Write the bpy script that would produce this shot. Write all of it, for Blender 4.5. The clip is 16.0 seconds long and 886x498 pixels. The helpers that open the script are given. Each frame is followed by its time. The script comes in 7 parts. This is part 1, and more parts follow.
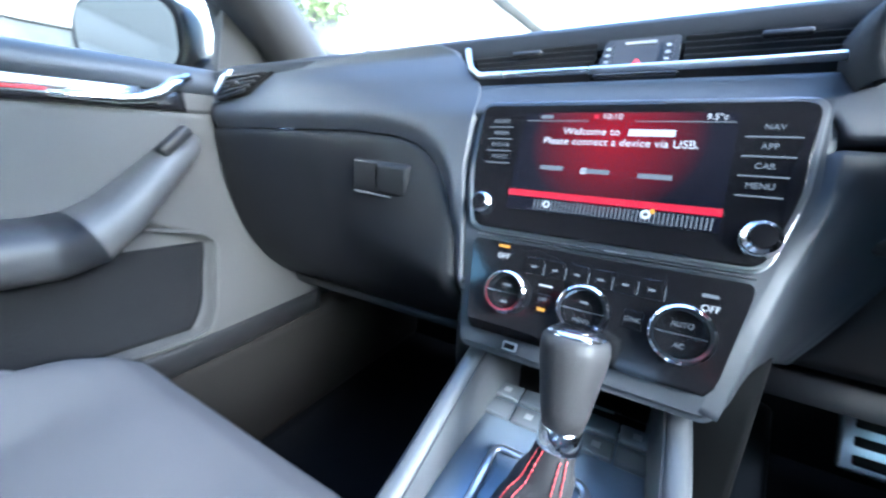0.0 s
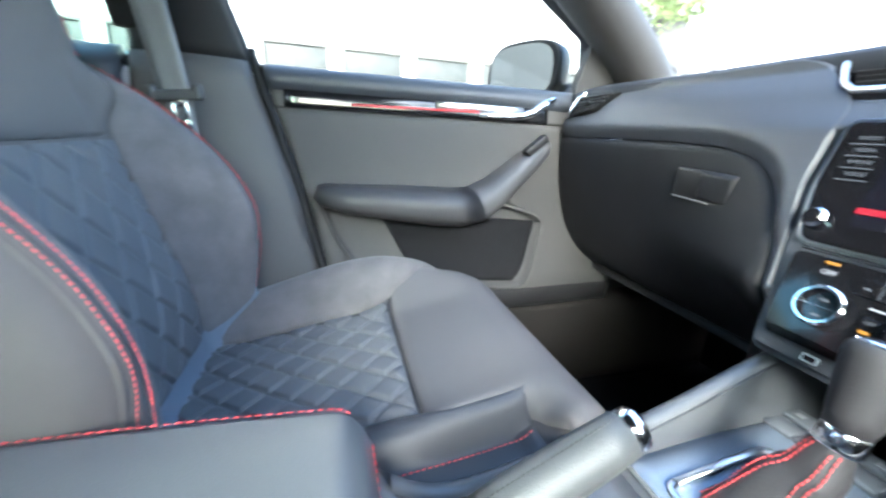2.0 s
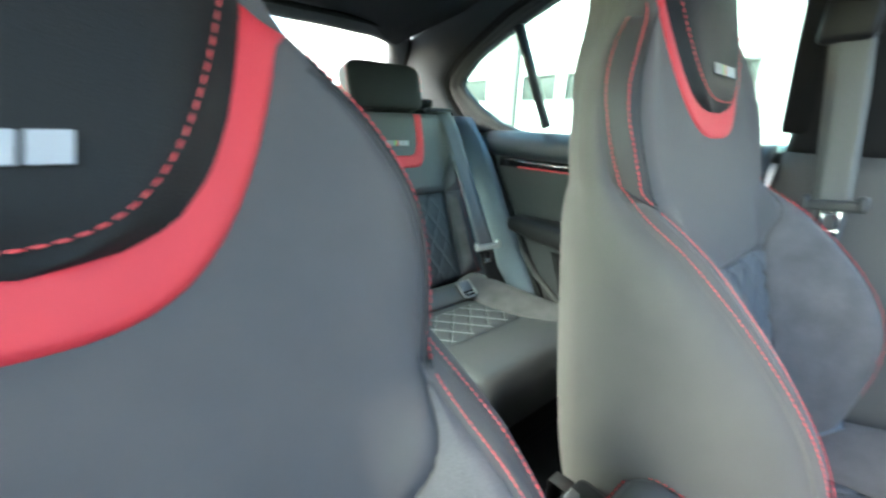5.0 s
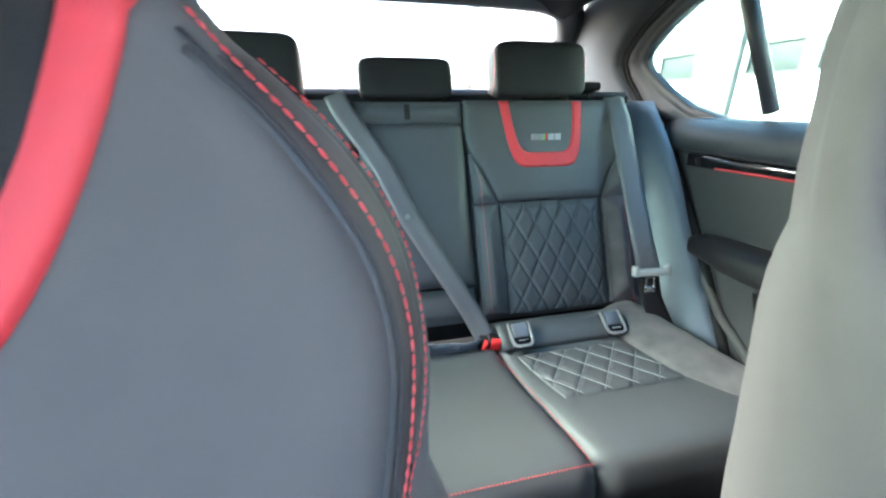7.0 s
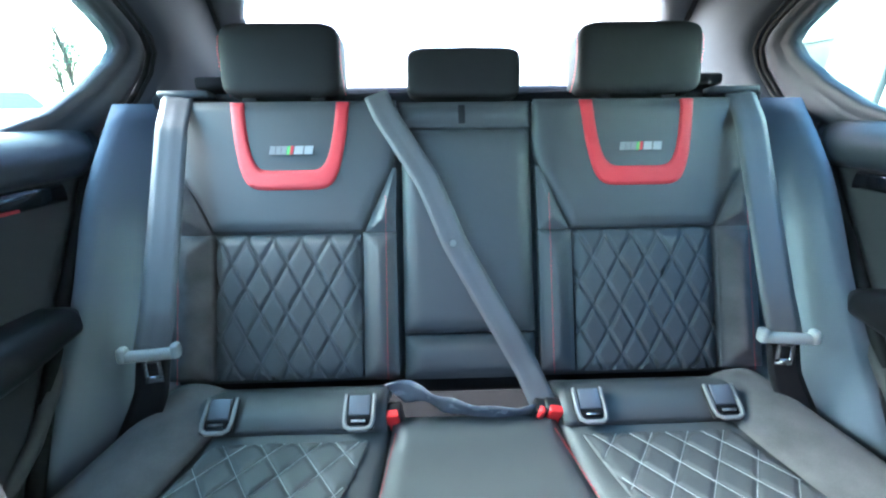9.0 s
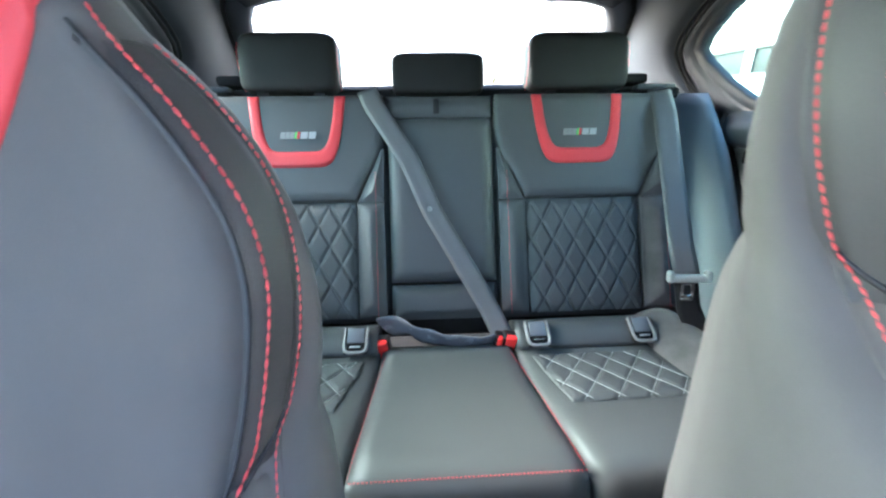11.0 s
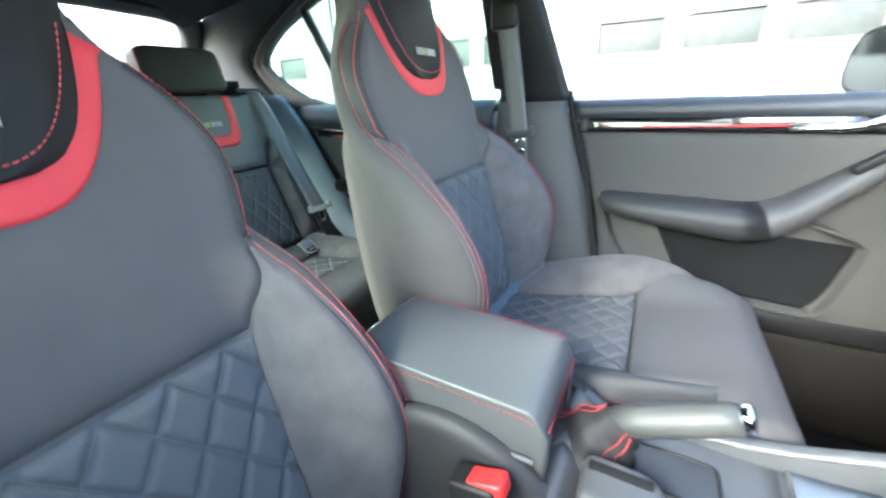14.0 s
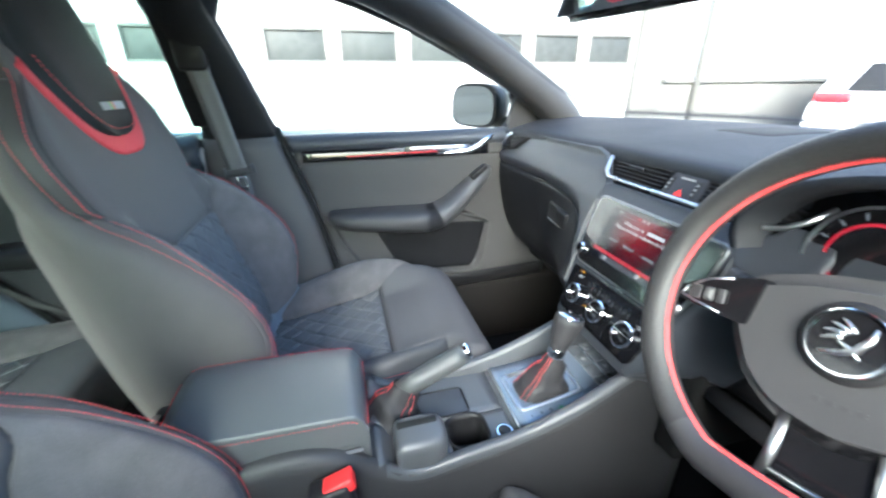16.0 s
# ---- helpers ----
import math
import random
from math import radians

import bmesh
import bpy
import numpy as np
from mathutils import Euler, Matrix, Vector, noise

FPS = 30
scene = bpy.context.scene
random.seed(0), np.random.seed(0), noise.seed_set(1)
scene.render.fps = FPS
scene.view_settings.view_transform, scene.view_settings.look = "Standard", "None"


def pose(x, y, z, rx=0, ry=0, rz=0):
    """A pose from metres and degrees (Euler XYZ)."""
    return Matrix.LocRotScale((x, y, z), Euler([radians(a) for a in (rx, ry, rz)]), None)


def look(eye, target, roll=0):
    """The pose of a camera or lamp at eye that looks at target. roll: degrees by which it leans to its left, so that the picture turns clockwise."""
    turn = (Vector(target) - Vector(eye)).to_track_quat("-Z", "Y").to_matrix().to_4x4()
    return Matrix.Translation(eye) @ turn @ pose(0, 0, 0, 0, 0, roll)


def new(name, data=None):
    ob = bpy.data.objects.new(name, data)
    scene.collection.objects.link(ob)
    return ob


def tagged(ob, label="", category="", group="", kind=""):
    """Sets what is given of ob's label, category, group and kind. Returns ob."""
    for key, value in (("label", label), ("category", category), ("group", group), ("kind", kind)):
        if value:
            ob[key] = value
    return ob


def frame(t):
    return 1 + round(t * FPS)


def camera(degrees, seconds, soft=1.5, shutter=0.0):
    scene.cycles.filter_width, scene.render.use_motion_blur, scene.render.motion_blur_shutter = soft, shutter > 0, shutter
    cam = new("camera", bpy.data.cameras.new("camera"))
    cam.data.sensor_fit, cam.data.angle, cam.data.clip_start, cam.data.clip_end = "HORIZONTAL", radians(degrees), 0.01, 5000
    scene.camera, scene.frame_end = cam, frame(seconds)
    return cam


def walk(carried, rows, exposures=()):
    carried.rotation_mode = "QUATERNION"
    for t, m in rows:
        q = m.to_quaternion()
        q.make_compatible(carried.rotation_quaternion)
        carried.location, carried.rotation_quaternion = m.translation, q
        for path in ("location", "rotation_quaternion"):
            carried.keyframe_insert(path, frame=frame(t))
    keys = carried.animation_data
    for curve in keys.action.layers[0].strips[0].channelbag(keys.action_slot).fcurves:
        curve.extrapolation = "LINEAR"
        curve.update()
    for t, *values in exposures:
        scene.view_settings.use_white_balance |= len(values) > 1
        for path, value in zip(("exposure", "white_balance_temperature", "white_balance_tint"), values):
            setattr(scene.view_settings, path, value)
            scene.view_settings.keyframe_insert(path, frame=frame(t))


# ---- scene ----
cam = camera(99.1, 16.0, soft=2.3, shutter=0.5)
PATH = [
    (0, (0.054, 0.067, 0.701), (-0.925, 1.717, 0.137), 1.9),
    (0.5, (0.075, 0.019, 0.702), (-1.168, 1.486, 0.152), 2.9),
    (1, (0.108, -0.021, 0.701), (-1.384, 1.19, 0.148), 3.2),
    (1.5, (0.137, -0.048, 0.704), (-1.558, 0.843, 0.125), 3.2),
    (2, (0.154, -0.059, 0.703), (-1.677, 0.484, 0.108), 3.3),
    (2.5, (0.171, -0.077, 0.708), (-1.727, 0.095, 0.102), 3.2),
    (3, (0.183, -0.104, 0.729), (-1.703, -0.329, 0.104), 2.8),
    (3.5, (0.187, -0.132, 0.73), (-1.623, -0.72, 0.117), 2.7),
    (4, (0.206, -0.161, 0.76), (-1.458, -1.077, 0.135), 2.3),
    (4.5, (0.229, -0.212, 0.8), (-1.225, -1.429, 0.162), 2.3),
    (5, (0.268, -0.22, 0.843), (-0.918, -1.697, 0.201), 2.1),
    (5.2, (0.28, -0.216, 0.848), (-0.785, -1.781, 0.202), 2.2),
    (7.3, (0.113, -0.337, 0.853), (-0.280, -2.157, 0.126), -0.2),
    (7.5, (0.109, -0.359, 0.879), (-0.295, -2.164, 0.115), 0.2),
    (8, (0.100, -0.427, 0.911), (-0.278, -2.226, 0.128), 0.4),
    (8.5, (0.083, -0.463, 0.879), (-0.008, -2.324, 0.153), -0.3),
    (8.7, (0.075, -0.475, 0.862), (0.026, -2.34, 0.141), -0.6),
    (11, (0.044, -0.282, 0.842), (-0.053, -2.146, 0.123), -0.6),
    (11.5, (0.049, -0.215, 0.823), (-0.195, -2.069, 0.114), -1.0),
    (12, (0.077, -0.151, 0.795), (-0.489, -1.934, 0.087), -1.5),
    (12.5, (0.127, -0.1, 0.785), (-0.765, -1.74, 0.067), -1.4),
    (13, (0.2, -0.051, 0.785), (-0.984, -1.491, 0.062), -2.0),
    (13.5, (0.294, -0.029, 0.796), (-1.139, -1.216, 0.063), -2.0),
    (14, (0.394, 0.018, 0.83), (-1.222, -0.894, 0.085), -2.2),
    (14.5, (0.476, 0.016, 0.899), (-1.276, -0.567, 0.131), -2.2),
    (15, (0.489, 0.006, 0.931), (-1.333, -0.226, 0.14), -1.6),
    (15.5, (0.497, -0.014, 0.947), (-1.331, 0.107, 0.145), -1.0),
    (16, (0.501, -0.032, 0.945), (-1.274, 0.427, 0.144), -0.5),
]
walk(cam, [(t, look(eye, target, roll)) for t, eye, target, roll in PATH], exposures=[(0.0, 4.68, 4950, 5), (2.0, 4.5, 5650, 4), (4.5, 4.5, 6050, 0), (7.4, 5.0, 5800, 8), (8.5, 5.15, 5200, 8), (11.0, 4.9, 5700, 9), (12.8, 4.85, 6100, 4), (14.5, 4.4, 5800, 4), (16.0, 3.95, 5650, 4)])

# ---- daylight ----
world = bpy.data.worlds.new("sky")
scene.world = world
world.use_nodes = True
wn = world.node_tree.nodes
sky = wn.new("ShaderNodeTexSky")
sky.sky_type, sky.sun_disc = "NISHITA", False
sky.sun_elevation, sky.sun_rotation = radians(31), radians(112)
sky.dust_density, sky.ozone_density = 4.0, 1.0
wn["Background"].inputs[1].default_value = 0.13
world.node_tree.links.new(sky.outputs[0], wn["Background"].inputs[0])
sun = new("sun", bpy.data.lights.new("sun", "SUN"))
sun.data.energy, sun.data.angle, sun.data.color = 0.8, radians(32), (1.0, 0.96, 0.9)
sun.matrix_world = look((6.0, -2.4, 3.8), (0, 0, 0))


# ---- helpers for building ----
def ci(t, table):
    """Smooth interpolation of a table of (t, value)."""
    t = np.asarray(t, float)
    xs = np.array([p[0] for p in table], float)
    ys = np.array([p[1] for p in table], float)
    m = np.gradient(ys, xs)
    k = np.clip(np.searchsorted(xs, t) - 1, 0, len(xs) - 2)
    h = xs[k + 1] - xs[k]
    q = np.clip((t - xs[k]) / h, 0, 1)
    return ((2 * q**3 - 3 * q**2 + 1) * ys[k] + (q**3 - 2 * q**2 + q) * h * m[k] + (3 * q**2 - 2 * q**3) * ys[k + 1] + (q**3 - q**2) * h * m[k + 1])


def sstep(a, b, t):
    q = np.clip((np.asarray(t, float) - a) / (b - a), 0, 1)
    return q * q * (3 - 2 * q)


def thing(name, at, label, category, group="", kind=""):
    e = new(name)
    e.empty_display_size = 0.05
    e.matrix_basis = Matrix.Translation(at)
    return tagged(e, label, category, group, kind)


def base_of(ob):
    m = Matrix.Identity(4)
    while ob:
        m = ob.matrix_basis @ m if not ob.parent else ob.matrix_parent_inverse @ ob.matrix_basis @ m
        ob = ob.parent
    return m


def adopt(ob, parent, label=""):
    if parent:
        ob.parent = parent
        ob.matrix_parent_inverse = base_of(parent).inverted()
    return tagged(ob, label)


def mesh_part(name, verts, faces, material, parent=None, label="", smooth=True):
    me = bpy.data.meshes.new(name)
    me.from_pydata([tuple(map(float, v)) for v in verts], [], [tuple(f) for f in faces])
    bm = bmesh.new()
    bm.from_mesh(me)
    bmesh.ops.recalc_face_normals(bm, faces=bm.faces)
    bm.to_mesh(me)
    bm.free()
    me.materials.append(material)
    me.polygons.foreach_set("use_smooth", [smooth] * len(me.polygons))
    return adopt(new(name, me), parent, label)


def part(name, bm, material, parent=None, label="", smooth=True):
    """Links a bmesh as one mesh object under a thing or a part."""
    me = bpy.data.meshes.new(name)
    bm.to_mesh(me)
    bm.free()
    me.materials.append(material)
    me.polygons.foreach_set("use_smooth", [smooth] * len(me.polygons))
    return adopt(new(name, me), parent, label)


def sharp(ob, degrees=40):
    me = ob.data
    bm = bmesh.new()
    bm.from_mesh(me)
    for e in bm.edges:
        e.smooth = len(e.link_faces) < 2 or e.calc_face_angle(0) < radians(degrees)
    bm.to_mesh(me)
    bm.free()
    return ob


def patch(name, F, nu, nv, material, parent=None, label="", puff=None, tuck=0.0, tuck_w=0.008, lift=0.0, skirt=0.01, flip=False):
    """A padded panel: F maps two arrays of 0..1 to a surface; its border is tucked in and folded down."""
    u, v = np.meshgrid(np.linspace(0, 1, nu), np.linspace(0, 1, nv), indexing="ij")
    P = np.stack(F(u, v), -1).astype(float)
    N = np.cross(np.gradient(P, axis=0), np.gradient(P, axis=1))
    N /= np.linalg.norm(N, axis=-1, keepdims=True) + 1e-12
    if flip:
        N = -N
    off = np.full(u.shape, float(lift))
    if puff is not None:
        off += puff(u, v, P)
    if tuck:
        du = np.linalg.norm(np.gradient(P, axis=0), axis=-1) * (nu - 1)
        dv = np.linalg.norm(np.gradient(P, axis=1), axis=-1) * (nv - 1)
        e = np.minimum(np.minimum(u, 1 - u) * du, np.minimum(v, 1 - v) * dv)
        off -= tuck * np.exp(-((e / tuck_w) ** 2))
    Q = P + N * off[..., None]
    verts = Q.reshape(-1, 3).tolist()
    idx = np.arange(nu * nv).reshape(nu, nv)
    faces = [(idx[i, j], idx[i + 1, j], idx[i + 1, j + 1], idx[i, j + 1]) for i in range(nu - 1) for j in range(nv - 1)]
    if skirt:
        ring = [(i, 0) for i in range(nu)] + [(nu - 1, j) for j in range(1, nv)] + [(i, nv - 1) for i in range(nu - 2, -1, -1)] + [(0, j) for j in range(nv - 2, 0, -1)]
        b = len(verts)
        verts += [(Q[i, j] - N[i, j] * skirt).tolist() for i, j in ring]
        n = len(ring)
        faces += [(idx[ring[k]], idx[ring[(k + 1) % n]], b + (k + 1) % n, b + k) for k in range(n)]
    return mesh_part(name, verts, faces, material, parent, label)


def loft(name, rings, material, parent=None, label="", caps=True, closed=True, smooth=True):
    """Rings of equal length, joined one to the next."""
    n = len(rings[0])
    verts = [p for r in rings for p in r]
    faces = []
    for k in range(len(rings) - 1):
        for i in range(n if closed else n - 1):
            j = (i + 1) % n
            faces.append((k * n + i, k * n + j, (k + 1) * n + j, (k + 1) * n + i))
    if caps:
        faces += [tuple(range(n)), tuple(reversed(range((len(rings) - 1) * n, len(rings) * n)))]
    return mesh_part(name, verts, faces, material, parent, label, smooth)


def frames(pts):
    pts = [Vector(p) for p in pts]
    out = []
    for i, p in enumerate(pts):
        d = (pts[min(i + 1, len(pts) - 1)] - pts[max(i - 1, 0)]).normalized()
        s = d.cross(Vector((0, 0, 1)))
        if s.length < 0.05:
            s = d.cross(Vector((0, 1, 0)))
        s.normalize()
        out.append((p, d, s, s.cross(d)))
    return out


def tube(name, pts, radius, material, parent=None, label="", n=10, flat=1.0):
    rad = radius if isinstance(radius, (list, tuple)) else [radius] * len(pts)
    rings = [[p + s * (r * math.cos(6.28318 * k / n)) + w * (r * flat * math.sin(6.28318 * k / n)) for k in range(n)] for (p, d, s, w), r in zip(frames(pts), rad)]
    return loft(name, rings, material, parent, label)


def slab(name, size, m, material, parent=None, label="", bevel=0.004, seg=2, taper=None, smooth=True):
    """A box with rounded edges, at the pose m; taper scales its top."""
    bm = bmesh.new()
    bmesh.ops.create_cube(bm, size=1.0)
    for v in bm.verts:
        if taper and v.co.z > 0:
            v.co.x *= taper[0]
            v.co.y *= taper[1]
        v.co = Vector((v.co.x * size[0], v.co.y * size[1], v.co.z * size[2]))
    if bevel:
        bmesh.ops.bevel(bm, geom=bm.edges[:], offset=min(bevel, 0.49 * min(size)), segments=seg, affect="EDGES", profile=0.5)
    bm.transform(m)
    return sharp(part(name, bm, material, parent, label, smooth), 50)


def disc(name, radius, depth, m, material, parent=None, label="", n=32, inner=0.0, bevel=0.0):
    """A round button, ring or dial along the pose's z."""
    prof = [(radius, 0), (radius, depth - bevel), (radius - bevel, depth), (inner, depth)]
    if inner:
        prof += [(inner, 0)]
    verts, faces = [], []
    for r, z in prof:
        verts += [m @ Vector((r * math.cos(6.28318 * k / n), r * math.sin(6.28318 * k / n), z)) for k in range(n)]
    for i in range(len(prof) - 1 + (1 if inner else 0)):
        a, b = i * n, ((i + 1) % len(prof)) * n
        for k in range(n):
            j = (k + 1) % n
            faces.append((a + k, a + j, b + j, b + k))
    if not inner:
        verts = verts[: 3 * n]
        faces = [f for f in faces if max(f) < 3 * n] + [tuple(range(2 * n, 3 * n))]
    return sharp(mesh_part(name, verts, faces, material, parent, label), 35)


def resample(pts, step):
    P = np.array([tuple(p) for p in pts], float)
    d = np.r_[0, np.cumsum(np.linalg.norm(np.diff(P, axis=0), axis=1))]
    n = max(2, int(d[-1] / step) + 1)
    s = np.linspace(0, d[-1], n)
    return np.stack([np.interp(s, d, P[:, k]) for k in range(3)], -1)


def stitches(name, pts, material, parent, dash=0.0050, gap=0.0018, r=0.00075, label=""):
    """A seam of thread, stitch by stitch, along a line of points."""
    P = resample(pts, 0.0015)
    D = np.r_[0, np.cumsum(np.linalg.norm(np.diff(P, axis=0), axis=1))]
    verts, faces = [], []
    s = 0.0
    while s + dash < D[-1]:
        a = Vector([np.interp(s, D, P[:, k]) for k in range(3)])
        b = Vector([np.interp(s + dash, D, P[:, k]) for k in range(3)])
        d = (b - a).normalized()
        x = d.orthogonal().normalized()
        y = d.cross(x)
        o = len(verts)
        for q, rr in ((a, 0.55), (a + (b - a) * 0.5, 1.15), (b, 0.55)):
            verts += [q + (x * math.cos(1.5708 * k) + y * math.sin(1.5708 * k)) * r * rr for k in range(4)]
        for h in (0, 4):
            faces += [(o + h + k, o + h + (k + 1) % 4, o + h + 4 + (k + 1) % 4, o + h + 4 + k) for k in range(4)]
        faces += [(o, o + 1, o + 2, o + 3), (o + 11, o + 10, o + 9, o + 8)]
        s += dash + gap
    return mesh_part(name, verts, faces, material, parent, label)


def cross_stitch(name, left, right, material, parent, label="", r=0.001):
    """A wide seam: slanting threads laced between two lines of points."""
    verts, faces = [], []
    for i in range(len(left) - 1):
        for a, b in ((left[i], right[i + 1]), (right[i], (left[i + 1] + right[i + 1]) * 0.5)):
            d = (b - a).normalized()
            x = d.orthogonal().normalized()
            y = d.cross(x)
            o = len(verts)
            for q, rr in ((a, 0.6), ((a + b) * 0.5, 1.25), (b, 0.6)):
                verts += [q + (x * math.cos(1.5708 * k) + y * math.sin(1.5708 * k)) * r * rr for k in range(4)]
            for h in (0, 4):
                faces += [(o + h + k, o + h + (k + 1) % 4, o + h + 4 + (k + 1) % 4, o + h + 4 + k) for k in range(4)]
    return mesh_part(name, verts, faces, material, parent, label)


def strap(name, pts, width, side, material, parent=None, label="", thick=0.0016, sag=0.0):
    """Belt webbing along pts; side: the direction of its width, one or one a point."""
    P = resample(pts, 0.012)
    n = len(P)
    sides = [Vector(side)] * n if not isinstance(side[0], (tuple, list)) else [Vector([np.interp(i / (n - 1), np.linspace(0, 1, len(side)), [q[k] for q in side]) for k in range(3)]) for i in range(n)]
    rings = []
    for i in range(n):
        d = Vector(P[min(i + 1, n - 1)] - P[max(i - 1, 0)]).normalized()
        s = (sides[i] - d * sides[i].dot(d)).normalized()
        w = s.cross(d)
        p = Vector(P[i])
        row = [p + s * width * q + w * (0.0008 * math.cos(q * 12)) for q in (-0.5, -0.3, -0.1, 0.1, 0.3, 0.5)]
        rings.append(row + [q + w * thick for q in reversed(row)])
    return loft(name, rings, material, parent, label)


def block(name, size, m, material, parent=None, label="", power=0.32, n=40):
    """A padded block with well-rounded edges."""
    sg = lambda q, e: math.copysign(abs(q) ** e, q)
    rings = []
    for i in range(1, n // 2):
        b = math.pi * (i / (n // 2) - 0.5)
        rings.append([m @ Vector((size[0] * 0.5 * sg(math.sin(b), power), size[1] * 0.5 * sg(math.cos(b), power) * sg(math.cos(a), power), size[2] * 0.5 * sg(math.cos(b), power) * sg(math.sin(a), power))) for a in np.linspace(0, 2 * math.pi, n + 1)[:-1]])
    return loft(name, rings, material, parent, label)


def quilt_lines(S, inside, pu, pv, box, material, parent, name="quilting_thread", w=0.0007):
    """Thin threads along the crossing seams of a quilted panel; S maps two lengths to the surface."""
    a0, a1, b0, b1 = box
    verts, faces = [], []
    for sgn in (1, -1):
        lo = min(a0 / pu + sgn * b / pv for b in (b0, b1))
        hi = max(a1 / pu + sgn * b / pv for b in (b0, b1))
        for k in range(math.ceil(lo), math.floor(hi) + 1):
            run = []
            for b in np.linspace(b0, b1, 60):
                a = (k - sgn * b / pv) * pu
                ok = a0 <= a <= a1 and inside(a, b)
                if ok:
                    run.append((a, b))
                if run and (not ok or b >= b1 - 1e-9):
                    if len(run) > 1:
                        P = [Vector([float(q) for q in S(*r)]) for r in run]
                        for i, p in enumerate(P):
                            d = (P[min(i + 1, len(P) - 1)] - P[max(i - 1, 0)]).normalized()
                            x = d.orthogonal().normalized()
                            y = d.cross(x)
                            o = len(verts)
                            verts += [p + x * w, p + y * w, p - x * w, p - y * w]
                            if i:
                                faces += [(o - 4 + q, o - 4 + (q + 1) % 4, o + (q + 1) % 4, o + q) for q in range(4)]
                    run = []
    return mesh_part(name, verts, faces, material, parent)


def writing(body, size, m, material, parent=None, name="lettering", align="CENTER"):
    cu = bpy.data.curves.new(name, "FONT")
    cu.body, cu.size, cu.align_x, cu.align_y = body, size, align, "CENTER"
    cu.extrude = 0.0002
    tmp = bpy.data.objects.new(name, cu)
    me = bpy.data.meshes.new_from_object(tmp)
    bpy.data.objects.remove(tmp)
    bpy.data.curves.remove(cu)
    me.transform(m)
    me.materials.clear()
    me.materials.append(material)
    return adopt(new(name, me), parent)


def plane_pose(p, x, y):
    """A pose at p whose x and y run along the given directions."""
    x = Vector(x).normalized()
    z = x.cross(Vector(y)).normalized()
    y = z.cross(x)
    return Matrix.Translation(p) @ Matrix((x, y, z)).transposed().to_4x4()


# ---- materials ----
def material(name, base, rough=0.6, metal=0.0, spread=0.25, grain=400.0, bump=0.15, large=6.0, coat=0.0, sheen=0.0, kind="noise", rough_spread=0.1, spec=0.5):
    """A surface with large-scale and fine variation of colour, gloss and relief."""
    m = bpy.data.materials.new(name)
    m.use_nodes = True
    nt = m.node_tree
    b = nt.nodes["Principled BSDF"]
    co = nt.nodes.new("ShaderNodeTexCoord")
    n1 = nt.nodes.new("ShaderNodeTexNoise")
    n1.inputs["Scale"].default_value, n1.inputs["Detail"].default_value = large, 5
    if kind == "cells":
        n2 = nt.nodes.new("ShaderNodeTexVoronoi")
        n2.inputs["Scale"].default_value = grain
        fine = n2.outputs["Distance"]
    elif kind == "weave":
        n2 = nt.nodes.new("ShaderNodeTexWave")
        n2.inputs["Scale"].default_value, n2.inputs["Distortion"].default_value = grain, 0.6
        fine = n2.outputs["Fac"]
    else:
        n2 = nt.nodes.new("ShaderNodeTexNoise")
        n2.inputs["Scale"].default_value, n2.inputs["Detail"].default_value = grain, 3
        fine = n2.outputs["Fac"]
    for n in (n1, n2):
        nt.links.new(co.outputs["Object"], n.inputs["Vector"])
    mixer = nt.nodes.new("ShaderNodeMath")
    mixer.operation = "MULTIPLY_ADD"
    mixer.inputs[1].default_value = 0.35
    nt.links.new(fine, mixer.inputs[0])
    sc = nt.nodes.new("ShaderNodeMath")
    sc.operation = "MULTIPLY"
    sc.inputs[1].default_value = 0.65
    nt.links.new(n1.outputs["Fac"], sc.inputs[0])
    nt.links.new(sc.outputs[0], mixer.inputs[2])
    ramp = nt.nodes.new("ShaderNodeMix")
    ramp.data_type = "RGBA"
    lo = tuple(max(0, c * (1 - spread)) for c in base)
    hi = tuple(min(1, c * (1 + spread)) for c in base)
    ramp.inputs[6].default_value, ramp.inputs[7].default_value = (*lo, 1), (*hi, 1)
    nt.links.new(mixer.outputs[0], ramp.inputs[0])
    nt.links.new(ramp.outputs[2], b.inputs["Base Color"])
    rr = nt.nodes.new("ShaderNodeMapRange")
    rr.inputs[3].default_value, rr.inputs[4].default_value = max(0.02, rough - rough_spread), min(1, rough + rough_spread)
    nt.links.new(n1.outputs["Fac"], rr.inputs[0])
    nt.links.new(rr.outputs[0], b.inputs["Roughness"])
    b.inputs["Metallic"].default_value = metal
    b.inputs["Coat Weight"].default_value = coat
    b.inputs["Sheen Weight"].default_value = sheen
    b.inputs["Specular IOR Level"].default_value = spec
    if bump:
        bp = nt.nodes.new("ShaderNodeBump")
        bp.inputs["Strength"].default_value, bp.inputs["Distance"].default_value = bump, 0.001
        nt.links.new(fine, bp.inputs["Height"])
        nt.links.new(bp.outputs[0], b.inputs["Normal"])
    return m


def glow(name, colour, strength):
    m = bpy.data.materials.new(name)
    m.use_nodes = True
    b = m.node_tree.nodes["Principled BSDF"]
    b.inputs["Base Color"].default_value = (0.01, 0.01, 0.01, 1)
    b.inputs["Roughness"].default_value = 0.2
    b.inputs["Emission Color"].default_value = (*colour, 1)
    b.inputs["Emission Strength"].default_value = strength
    return m


